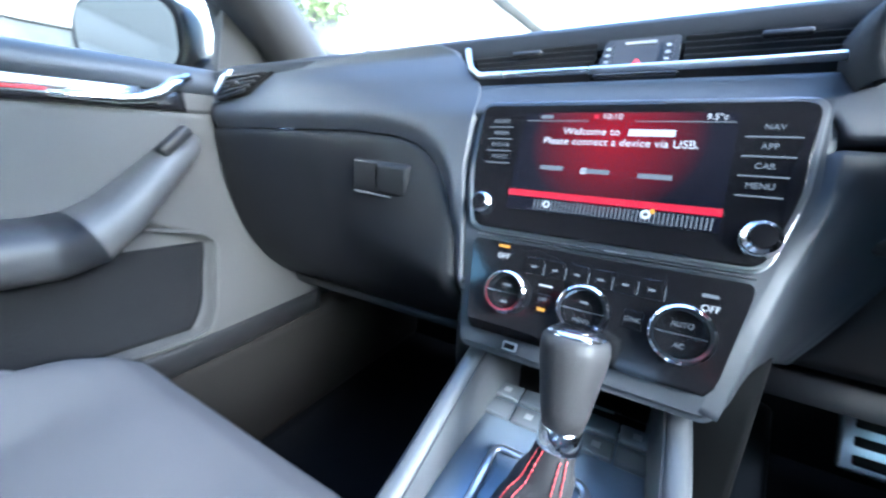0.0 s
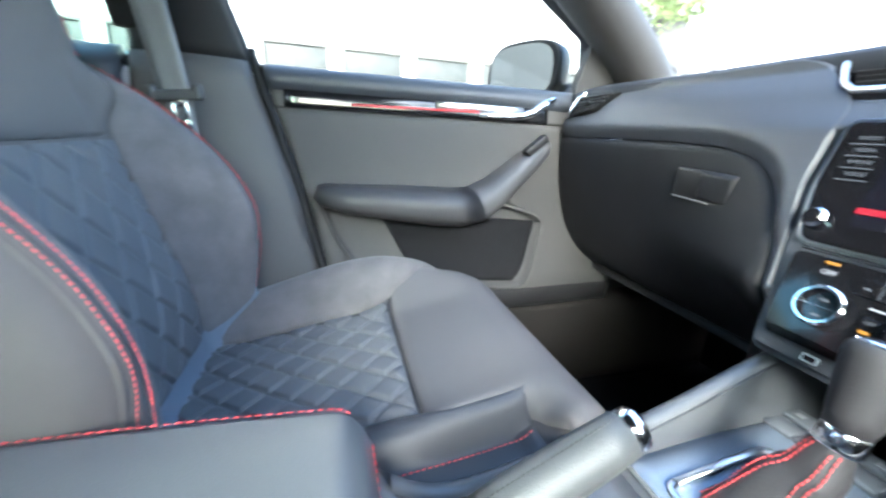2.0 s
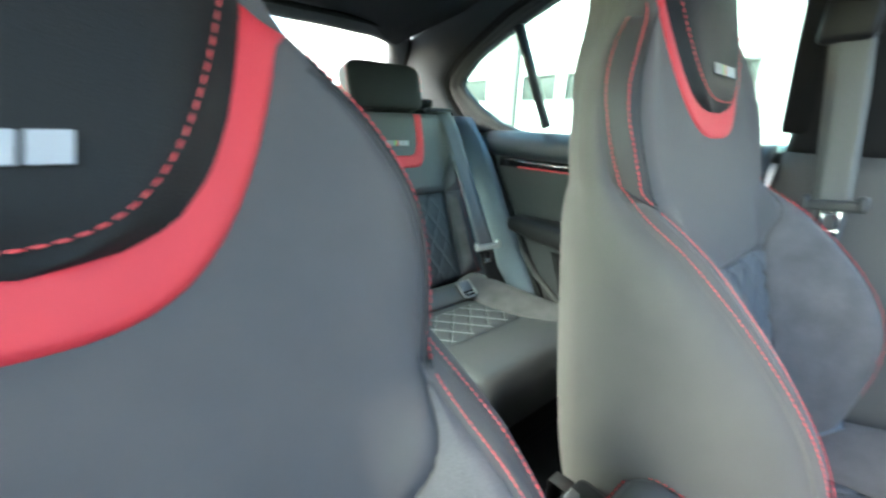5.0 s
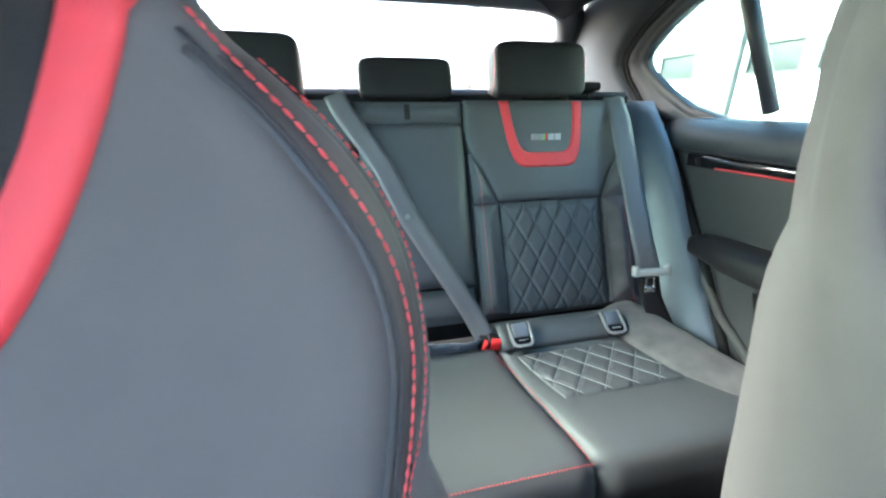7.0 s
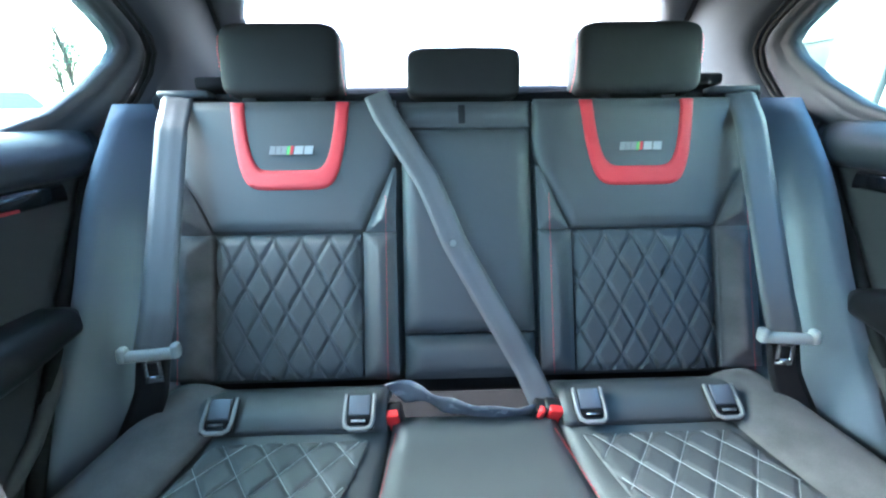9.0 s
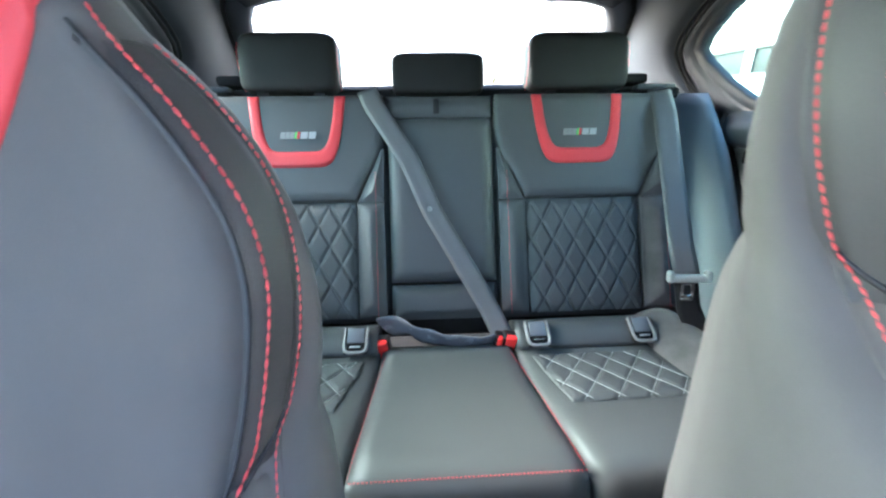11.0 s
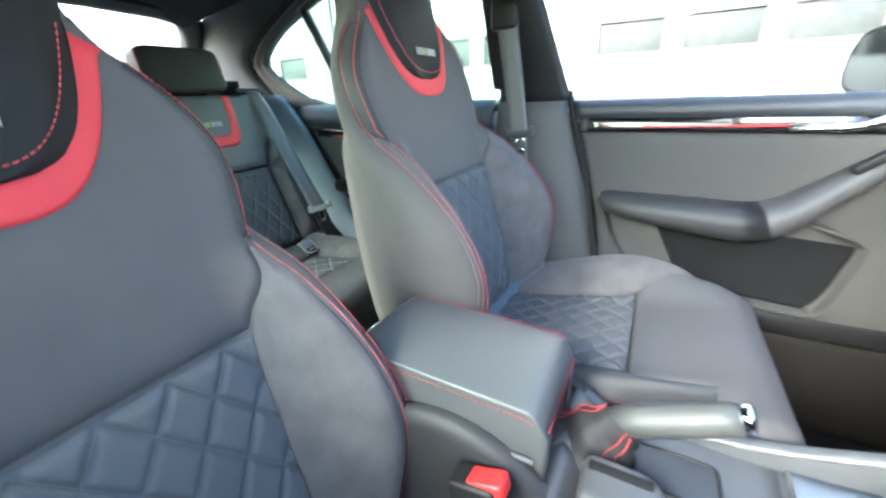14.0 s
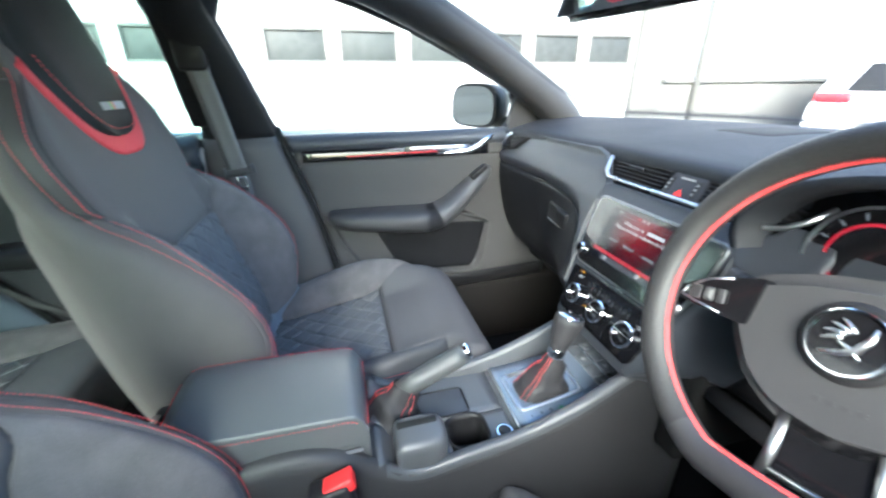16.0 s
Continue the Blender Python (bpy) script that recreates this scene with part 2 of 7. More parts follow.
def pane_material(name, tint, gloss=1.0):
    """Thin glass: lets light straight through, tinted, with Fresnel reflection."""
    m = bpy.data.materials.new(name)
    m.use_nodes = True
    nt = m.node_tree
    nt.nodes.remove(nt.nodes["Principled BSDF"])
    tr, gl, mx, fr, pw = (nt.nodes.new("ShaderNode" + k) for k in ("BsdfTransparent", "BsdfGlossy", "MixShader", "LayerWeight", "Math"))
    tr.inputs[0].default_value = (*tint, 1)
    gl.inputs["Roughness"].default_value = 0.02
    pw.operation = "POWER"
    pw.inputs[1].default_value = 5.0
    nt.links.new(fr.outputs["Facing"], pw.inputs[0])
    nt.links.new(pw.outputs[0], mx.inputs[0])
    nt.links.new(tr.outputs[0], mx.inputs[1])
    nt.links.new(gl.outputs[0], mx.inputs[2])
    nt.links.new(mx.outputs[0], nt.nodes["Material Output"].inputs[0])
    return m


M_LEATHER = material("grey_velvety_fabric", (0.079, 0.073, 0.070), 0.72, grain=1500, bump=0.28, large=26, spread=0.2, sheen=0.08, spec=0.22)
M_STRIP = material("dark_strip_leather", (0.050, 0.047, 0.046), 0.5, grain=900, kind="cells", bump=0.15, spread=0.12, spec=0.3)
M_ARMLEA = material("smooth_armrest_leather", (0.072, 0.078, 0.082), 0.42, grain=900, kind="cells", bump=0.15, spread=0.12)
M_LEATHER_DK = material("dark_leather", (0.022, 0.022, 0.024), 0.55, grain=900, kind="cells", bump=0.25, spread=0.15, spec=0.3)
M_SUEDE = material("suede_fabric", (0.096, 0.090, 0.091), 0.95, grain=700, bump=0.4, large=22, spread=0.75, sheen=0.12, spec=0.2)
M_THIGH = material("thigh_fabric", (0.072, 0.070, 0.072), 0.75, grain=1200, bump=0.2, spread=0.18, spec=0.3)
M_QUILT = material("quilted_fabric", (0.084, 0.085, 0.089), 0.7, grain=1200, bump=0.3, spread=0.2, spec=0.35)
M_REARLEA = material("rear_leather", (0.056, 0.060, 0.061), 0.45, grain=900, kind="cells", bump=0.25, spread=0.12, spec=0.4)
M_REARQ = material("rear_quilted_fabric", (0.058, 0.062, 0.063), 0.6, grain=1200, bump=0.3, spread=0.2)
M_BOLSTER = material("dark_bolster_leather", (0.042, 0.043, 0.047), 0.5, grain=900, kind="cells", bump=0.2, spread=0.15, spec=0.35)
M_RED = material("red_leather", (0.52, 0.028, 0.038), 0.6, grain=1100, kind="weave", bump=0.25, spread=0.12)
M_THREAD = material("red_thread", (0.6, 0.06, 0.065), 0.6, grain=1500, bump=0.1, spread=0.1)
M_GREYTHREAD = material("grey_thread", (0.095, 0.098, 0.102), 0.6, grain=1500, bump=0.1, spread=0.1)
M_DASH = material("soft_dash_plastic", (0.030, 0.034, 0.042), 0.45, grain=1800, kind="cells", bump=0.15, spread=0.15, spec=0.4)
M_DASHTOP = material("dark_dash_top", (0.0115, 0.0130, 0.0165), 0.62, grain=1800, kind="cells", bump=0.15, spread=0.15, spec=0.22)
M_DOOR = material("door_card_plastic", (0.043, 0.042, 0.0415), 0.6, grain=1300, kind="cells", bump=0.35, spread=0.15, spec=0.3)
M_HARD = material("hard_plastic", (0.03, 0.03, 0.032), 0.5, grain=900, bump=0.2, spread=0.15, spec=0.35)
M_APIL = material("windscreen_pillar_trim", (0.04, 0.041, 0.043), 0.65, grain=700, bump=0.2, spread=0.12, spec=0.2)
M_WINTRIM = material("moulded_window_trim", (0.030, 0.032, 0.036), 0.42, grain=900, bump=0.1, spread=0.12, spec=0.4)
M_CPIL = material("rear_pillar_trim", (0.024, 0.028, 0.034), 0.55, grain=900, bump=0.12, large=9, spread=0.12, spec=0.25)
# paler than the other window trim: daylight from the tailgate is in its colour
M_GATETRIM = material("lit_pale_tailgate_trim", (0.085, 0.09, 0.10), 0.4, grain=900, bump=0.1, spread=0.1, spec=0.4)
M_SILL = material("brown_black_sill", (0.010, 0.0088, 0.008), 0.8, grain=600, bump=0.2, spread=0.2, spec=0.2)
M_PILLAR = material("pillar_trim", (0.056, 0.054, 0.052), 0.7, grain=700, bump=0.2, spread=0.1)
M_BLACK = material("gloss_black", (0.006, 0.006, 0.007), 0.12, grain=60, bump=0.0, spread=0.2, rough_spread=0.05, coat=0.2)
M_DARK = material("black_plastic", (0.012, 0.012, 0.013), 0.45, grain=800, bump=0.15, spread=0.2, spec=0.25)
M_RUBBER = material("black_rubber", (0.01, 0.01, 0.01), 0.7, grain=500, bump=0.2, spread=0.2, spec=0.2)
M_FRAME = material("grey_metal_frame", (0.2, 0.205, 0.215), 0.35, 1.0, spread=0.06, grain=900, bump=0.03)
M_CHROME = material("bright_chrome", (0.85, 0.86, 0.88), 0.1, 1.0, spread=0.04, grain=40, bump=0.0, rough_spread=0.05)
M_SATIN = material("satin_silver", (0.6, 0.61, 0.63), 0.3, 1.0, spread=0.06, grain=900, bump=0.03)
M_CARPET = material("black_carpet", (0.009, 0.009, 0.01), 0.95, grain=500, bump=0.9, spread=0.5, spec=0.1)
M_HEADLINER = material("dark_headlining", (0.032, 0.034, 0.038), 0.9, grain=900, bump=0.3, spread=0.15, spec=0.2)
M_WEB = material("belt_webbing", (0.085, 0.087, 0.09), 0.45, grain=900, bump=0.3, spread=0.2)
# lit copy of the webbing: bluish sheen is partly in the base colour
M_WEBSHINE = material("sheen_tinted_webbing", (0.15, 0.165, 0.185), 0.25, grain=700, bump=0.25, large=40, spread=0.35, spec=0.6)
M_BUCKLE = material("red_button_plastic", (0.75, 0.03, 0.03), 0.4, grain=300, bump=0.05, spread=0.08)
M_GREYPL = material("grey_clip_plastic", (0.2, 0.2, 0.2), 0.5, grain=600, bump=0.1, spread=0.1)
# paler and bluer than dark grey plastic: reflected sky is tinted in
M_FLANK = material("sky_tinted_smooth_plastic", (0.10, 0.120, 0.148), 0.37, grain=900, bump=0.08, spread=0.12)
M_PULL = material("grey_handle_plastic", (0.05, 0.05, 0.051), 0.5, grain=1300, kind="cells", bump=0.2, spread=0.12)
M_SWITCH = material("matt_switch_plastic", (0.022, 0.024, 0.03), 0.75, grain=900, bump=0.1, spread=0.1, spec=0.25)
M_GLASS = pane_material("clear_glass", (0.93, 0.96, 0.95))
M_TINT = pane_material("green_tinted_glass", (0.70, 0.84, 0.80))
M_WALL = material("white_wall_paint", (0.44, 0.45, 0.455), 0.8, grain=60, bump=0.3, large=1.5, spread=0.06)
M_GARAGE = material("white_garage_door", (0.50, 0.51, 0.515), 0.45, grain=30, bump=0.1, large=1.0, spread=0.04)
M_WINDOW = material("wet_window_glass", (0.036, 0.039, 0.040), 0.5, grain=40, bump=0.3, large=9, spread=0.6, spec=0.15)
M_CONCRETE = material("concrete", (0.085, 0.085, 0.081), 0.85, grain=40, bump=0.5, large=2, spread=0.2)
M_ASPHALT = material("asphalt", (0.05, 0.05, 0.052), 0.9, grain=120, bump=0.8, large=1.2, spread=0.35)
M_CARPAINT = material("white_car_paint", (0.8, 0.8, 0.8), 0.25, grain=30, bump=0.0, spread=0.03, coat=0.6)
M_TAIL = material("red_lamp_plastic", (0.6, 0.02, 0.03), 0.2, grain=60, bump=0.1, spread=0.2)
M_SLIDERLT = material("pale_slider_plastic", (0.30, 0.31, 0.30), 0.5, grain=600, bump=0.1, spread=0.1, spec=0.3)
M_SLIDER = material("dark_slider_plastic", (0.05, 0.05, 0.05), 0.5, grain=600, bump=0.1, spread=0.1, spec=0.3)
M_CONSOLE = material("satin_console_plastic", (0.056, 0.060, 0.066), 0.36, grain=1500, kind="cells", bump=0.1, spread=0.12)
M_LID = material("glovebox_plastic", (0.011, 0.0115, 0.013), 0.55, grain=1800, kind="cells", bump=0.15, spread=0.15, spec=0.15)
# gear panel: the sky's blue reflection is put into the base colour
M_GEARSKY = material("sky_tinted_gear_panel", (0.16, 0.20, 0.26), 0.30, 0.35, grain=700, bump=0.03, spread=0.08, rough_spread=0.06)
M_BUTTON = material("satin_button_plastic", (0.10, 0.112, 0.13), 0.35, grain=900, bump=0.05, spread=0.1)
M_HEADPAD = material("dark_head_pad_leather", (0.012, 0.0118, 0.0115), 0.6, grain=900, kind="cells", bump=0.2, spread=0.12, spec=0.2)
# very dark base stands in for a dimmer reflection than bright sky
M_SIDEGLASS = material("mirror_dimmed_glass", (0.05, 0.055, 0.06), 0.06, 1.0, spread=0.1, grain=30, bump=0.0, rough_spread=0.0)
M_MIRROR = material("mirror_glass", (0.9, 0.91, 0.92), 0.03, 1.0, spread=0.02, grain=30, bump=0.0, rough_spread=0.0)

# ---- the car's shell ----
def side_x(y, z):
    """Half-width of the cabin at the window line, leaning in towards the roof and the tail."""
    return 0.735 - 0.42 * np.maximum(0, np.asarray(z, float) - 0.82) - 0.16 * np.maximum(0, -1.22 - np.asarray(y, float))


def window_frame(name, s, inner, outer, material_, label):
    """The trim between a window's opening and its surroundings, rounded towards the glass."""
    n = len(inner)
    rings = []
    for a, (k, push) in enumerate(((0.0, 0.028), (0.0, 0.0), (0.16, -0.012), (0.5, -0.018), (1.0, -0.012))):
        row = []
        for (y0, z0), (y1, z1) in zip(inner, outer):
            y, z = y0 + (y1 - y0) * k, z0 + (z1 - z0) * k
            row.append((s * (side_x(y, z) + push), y, z))
        rings.append(row)
    return loft(name, rings, material_, None, "", caps=False)


REAR_IN = [(-0.40, 0.806), (-0.55, 0.808), (-0.70, 0.810), (-0.85, 0.812), (-0.985, 0.815), (-1.10, 0.822), (-1.19, 0.847), (-1.25, 0.888), (-1.297, 0.936), (-1.311, 0.964), (-1.295, 0.985), (-1.270, 1.003),
           (-1.23, 1.030), (-1.16, 1.060), (-1.03, 1.102), (-0.90, 1.137), (-0.75, 1.155), (-0.60, 1.16), (-0.47, 1.15), (-0.435, 1.12), (-0.41, 1.05), (-0.395, 0.96)]
# the door's edge with its seal, the fold of the rear pillar cover, and where that cover ends at the tailgate and the roof
REAR_SEAL = [(-0.36, 0.785), (-0.55, 0.785), (-0.70, 0.785), (-0.85, 0.785), (-0.985, 0.780), (-1.215, 0.757), (-1.275, 0.808), (-1.327, 0.864), (-1.352, 0.917), (-1.356, 0.957), (-1.340, 0.984), (-1.312, 1.007),
             (-1.262, 1.040), (-1.18, 1.077), (-1.04, 1.126), (-0.90, 1.160), (-0.75, 1.180), (-0.60, 1.185), (-0.455, 1.178), (-0.40, 1.14), (-0.37, 1.06), (-0.355, 0.96)]
REAR_FOLD = [(-1.29, 0.805), (-1.332, 0.852), (-1.358, 0.884), (-1.376, 0.920), (-1.380, 0.955), (-1.369, 0.985), (-1.338, 1.014), (-1.285, 1.052), (-1.20, 1.096), (-1.06, 1.150), (-0.92, 1.184), (-0.75, 1.202), (-0.60, 1.206), (-0.43, 1.20)]
REAR_END = [(0.615, -1.73, 0.80), (0.614, -1.71, 0.87), (0.612, -1.67, 0.93), (0.607, -1.63, 0.98), (0.600, -1.59, 1.02), (0.591, -1.555, 1.052), (0.578, -1.51, 1.085), (0.557, -1.465, 1.112), (0.53, -1.38, 1.155), (0.52, -1.20, 1.190), (0.52, -0.95, 1.212), (0.53, -0.75, 1.222), (0.53, -0.60, 1.222), (0.53, -0.42, 1.22)]
FRONT_IN = [(-0.205, 0.808), (0.0, 0.807), (0.25, 0.806), (0.50, 0.805), (0.535, 0.85), (0.505, 0.922), (0.423, 0.962), (0.309, 1.017), (0.24, 1.047), (0.172, 1.076), (0.039, 1.121), (-0.06, 1.148), (-0.2, 1.155), (-0.27, 1.13), (-0.288, 1.09), (-0.25, 0.96)]
FRONT_OUT = [(-0.34, 0.79), (0.0, 0.795), (0.25, 0.795), (0.62, 0.79), (0.66, 0.83), (0.60, 0.93), (0.49, 1.0), (0.39, 1.055), (0.30, 1.10), (0.22, 1.14), (0.10, 1.185), (-0.05, 1.22), (-0.2, 1.22), (-0.33, 1.2), (-0.36, 1.09), (-0.34, 0.96)]
for s, side in ((-1, "left"), (1, "right")):
    rings = [[(s * (side_x(y0 + (y1 - y0) * k, z0 + (z1 - z0) * k) + push), y0 + (y1 - y0) * k, z0 + (z1 - z0) * k) for (y0, z0), (y1, z1) in zip(REAR_IN, REAR_SEAL)]
             for k, push in ((0.0, 0.028), (0.0, 0.006), (0.06, 0.001), (0.28, -0.004), (0.36, -0.002), (0.42, -0.010), (0.70, -0.016), (0.92, -0.012), (1.0, 0.0))]
    w = loft("trim", rings, M_WINTRIM, None, "", caps=False)
    tagged(w, "dark moulded frame round the rear side window", "window trim", kind="structure")
    edge = [(s * (side_x(y, z) - 0.014), y, z) for y, z in REAR_SEAL[5:19]]
    for off, r in ((0.0, 0.0055), (0.010, 0.004)):
        tube("seal", [(x - s * off, y - 0.6 * off, z + 0.3 * off) for x, y, z in edge], r, M_RUBBER, None, n=8)
        tagged(scene.collection.objects[-1], "black rubber seal along the rear door opening", "seal", kind="structure")
    fold = [Vector((s * (float(side_x(y, z)) - 0.045), y, z)) for y, z in REAR_FOLD]
    rows = []
    for (x0, y0, z0), f, e in zip(edge, fold, REAR_END):
        a, b, row = Vector((x0, y0, z0)), Vector((s * e[0], e[1], e[2])), []
        row += [a + Vector((s * 0.02, 0, 0)), a + (f - a) * 0.12, a + (f - a) * 0.5 - Vector((s * 0.003, 0, 0)), a + (f - a) * 0.88]
        row += [f + (b - f) * 0.03 + Vector((s * 0.002, 0, 0)), f + (b - f) * 0.10 - Vector((s * 0.004, 0, 0)), f + (b - f) * 0.4 - Vector((s * 0.010, 0, 0)), f + (b - f) * 0.75 - Vector((s * 0.006, 0, 0)), b]
        rows.append(row)
    w = loft("pillar", [list(r) for r in zip(*rows)], M_CPIL, None, "", caps=False, closed=False)
    tagged(w, "smooth grey rear pillar cover folded round the door opening", "pillar", kind="structure")
    w = window_frame("trim", s, FRONT_IN, FRONT_OUT, M_HEADLINER, "")
    tagged(w, "dark trim and seal round the front side window", "window trim", kind="structure")
    for inner, tint, nm in ((REAR_IN, M_TINT, "rear"), (FRONT_IN, M_GLASS, "front")):
        pts = [(s * (side_x(y, z) + 0.016), y, z) for y, z in inner]
        c = np.mean(np.array(pts, float), axis=0)
        g = mesh_part("window", pts + [tuple(c)], [(i, (i + 1) % len(pts), len(pts)) for i in range(len(pts))], tint, None, "", False)
        g.visible_shadow = False
        tagged(g, "green-tinted rear side window glass" if nm == "rear" else "clear front side window glass, closed", "car window", kind="structure")
        mod = g.modifiers.new("thick", "SOLIDIFY")
        mod.thickness = 0.004
    # division bar of the rear side window
    tube("trim", [(s * (side_x(-0.985, 0.84) + 0.01), -0.985, 0.835), (s * (side_x(-1.03, 1.1) + 0.01), -1.035, 1.105)], 0.011, M_WINTRIM, None, n=8, flat=1.5)
    tagged(scene.collection.objects[-1], "black bar dividing the rear side glass", "window trim", kind="structure")

    # windscreen pillar
    A = [(s * 0.715, 0.735, 0.80), (s * 0.69, 0.665, 0.862), (s * 0.663, 0.575, 0.922), (s * 0.638, 0.47, 0.982), (s * 0.614, 0.365, 1.038), (s * 0.59, 0.245, 1.094), (s * 0.565, 0.12, 1.145), (s * 0.535, -0.02, 1.192), (s * 0.52, -0.12, 1.222)]
    L = np.linspace(0, 1, len(A))
    q = np.linspace(0, 1, 40)
    A = list(zip(*[ci(q, list(zip(L, [float(a[k]) for a in A]))) for k in range(3)]))
    p = tube("pillar", A, list(ci(q, [(0, 0.070), (0.5, 0.066), (0.8, 0.068), (1, 0.072)])), M_APIL, None, n=32, flat=0.72)
    tagged(p, "grey textured windscreen pillar trim", "pillar", kind="structure")

    # centre pillar: upper and lower covers
    def upper(u, v, s=s):
        z = 0.80 + 0.40 * v
        a = ci(z, [(0.80, -0.208), (0.9, -0.235), (1.0, -0.262), (1.11, -0.296), (1.2, -0.30)])
        b = ci(z, [(0.80, -0.405), (0.9, -0.40), (1.0, -0.405), (1.11, -0.43), (1.2, -0.44)])
        y = a + (b - a) * u
        return s * (side_x(y, z) - 0.012 - 0.03 * np.sin(np.pi * np.clip(u, 0, 1)) ** 0.7), y, z

    def lower(u, v, s=s):
        z = 0.03 + 0.78 * v
        a = ci(z, [(0.0, 0.07), (0.2, 0.0), (0.39, -0.085), (0.6, -0.145), (0.81, -0.212)])
        b = ci(z, [(0.0, -0.40), (0.5, -0.42), (0.81, -0.405)])
        y = a + (b - a) * u
        x = ci(z, [(0.0, 0.63), (0.2, 0.64), (0.42, 0.655), (0.5, 0.675), (0.62, 0.695), (0.81, 0.715)])
        return s * (x - 0.035 * np.sin(np.pi * u) ** 0.6), y, z

    pl = thing("pillar", (s * 0.7, -0.3, 0.03), "grey plastic centre door pillar trim with the belt guide", "pillar", kind="structure")
    patch("upper_cover", upper, 16, 14, M_DARK, pl, skirt=0.03, flip=s < 0)
    patch("lower_cover", lower, 16, 22, M_PILLAR, pl, skirt=0.03, flip=s < 0)
    slab("outer_skin", (0.05, 0.9, 1.0), pose(s * 0.83, -0.3, 0.32), M_CARPAINT, pl, bevel=0.01)


def roof(u, v):
    y = 0.12 - 1.60 * v
    hw = ci(v, [(0, 0.53), (0.3, 0.57), (0.7, 0.56), (1, 0.5)])
    x = (2 * u - 1) * hw
    return x, y, ci(v, [(0, 1.21), (0.25, 1.245), (0.6, 1.235), (0.85, 1.18), (1, 1.135)]) - 0.05 * (2 * u - 1) ** 4


c = patch("ceiling", roof, 24, 20, M_HEADLINER, None, skirt=0.04)
tagged(c, "dark fabric headlining of the car roof", "ceiling", kind="structure")
slab("roof_panel", (1.24, 1.75, 0.03), pose(0, -0.66, 1.30), M_CARPAINT, None, bevel=0.01)
tagged(scene.collection.objects[-1], "painted outer roof panel of the car", "roof", kind="structure")

for s in (-1, 1):
    slab("roof_rail", (0.13, 2.0, 0.14), pose(s * 0.635, -0.62, 1.262, 0, s * 30), M_HEADLINER, None, bevel=0.03)
    tagged(scene.collection.objects[-1], "dark padded roof rail above the side windows", "roof rail", kind="structure")

# windscreen and tailgate glass
def screen(u, v):
    x = (2 * u - 1) * (0.66 - 0.12 * v)
    return x, 1.02 - 0.92 * v - 0.24 * (1 - 0.6 * v) * (2 * u - 1) ** 2, 0.84 + 0.38 * v


g = patch("windscreen", screen, 14, 10, M_GLASS, None, skirt=0.005)
g.visible_shadow = False
tagged(g, "clear sloping windscreen glass", "windscreen", kind="structure")


def tail(u, v):
    x = (2 * u - 1) * (0.66 - 0.12 * v)
    return x, -1.93 + 0.50 * v - 0.05 * (1 - (2 * u - 1) ** 2), 0.90 + 0.225 * v


g = patch("rear_window", tail, 12, 8, M_GLASS, None, skirt=0.005)
g.visible_shadow = False
tagged(g, "clear tailgate window glass", "car window", kind="structure")
GATE = [(0.614, -1.74, 0.86), (0.612, -1.67, 0.93), (0.600, -1.59, 1.02), (0.578, -1.51, 1.085), (0.54, -1.455, 1.116), (0.45, -1.435, 1.128), (0.25, -1.43, 1.133), (0.0, -1.43, 1.134)]
gate = [Vector(p) for p in GATE] + [Vector((-x, y, z)) for x, y, z in reversed(GATE[:-1])]
gate = [Vector(p) for p in resample([tuple(p) for p in gate], 0.03)]
tube("seal", [tuple(p) for p in gate], 0.008, M_RUBBER, None, n=8)
tagged(scene.collection.objects[-1], "black rubber tailgate seal", "seal", kind="structure")
rings = []
for k, dy, dz in ((1.0, -0.012, 0.0), (0.985, -0.016, -0.004), (0.955, -0.035, -0.006), (0.93, -0.055, -0.002), (0.925, -0.085, 0.01)):
    rings.append([Vector((p.x * k, p.y + dy, p.z + dz + (k - 1.0) * 0.35)) for p in gate])
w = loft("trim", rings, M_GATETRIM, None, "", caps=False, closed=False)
tagged(w, "moulded trim round the tailgate window, daylight on it put in as paler grey", "window trim", kind="structure")
slab("tailgate", (1.36, 0.06, 0.7), pose(0, -1.98, 0.53), M_CARPAINT, None, bevel=0.02)
tagged(scene.collection.objects[-1], "closed lower tailgate of the car", "tailgate", kind="structure")
slab("trim", (1.16, 0.05, 0.05), pose(0, -1.90, 0.885), M_DARK, None, bevel=0.012)
tagged(scene.collection.objects[-1], "black lower tailgate window ledge", "window trim", kind="structure")
slab("parcel_shelf", (1.24, 0.66, 0.03), pose(0, -1.62, 0.862), M_CARPET, None, bevel=0.01)
tagged(scene.collection.objects[-1], "black fabric parcel shelf behind the seats", "parcel shelf", kind="structure")

slab("floor", (1.46, 3.1, 0.06), pose(0, -0.45, 0.01), M_CARPET, None, bevel=0.005)
tagged(scene.collection.objects[-1], "black carpeted car floor", "floor", kind="structure")
slab("bulkhead", (1.5, 0.05, 1.0), pose(0, 1.08, 0.32), M_CARPET, None, bevel=0.01)
tagged(scene.collection.objects[-1], "carpeted bulkhead ahead of the footwells", "bulkhead", kind="structure")
for s in (-1, 1):
    slab("sill", (0.12, 1.3, 0.27), pose(s * 0.685, 0.42, 0.165), M_SILL, None, bevel=0.03, seg=4)
    tagged(scene.collection.objects[-1], "dark plastic door sill trim", "sill", kind="structure")


# ---- front seats ----
def diamonds(pu, pv, height, width):
    """Raised lozenges between two families of crossing seams, at real size."""
    def f(a, b):
        p, q = a / pu + b / pv, a / pu - b / pv
        e = np.minimum(np.abs(p - np.round(p)), np.abs(q - np.round(q)))
        return height * (1 - np.exp(-((e / width) ** 2)))
    return f


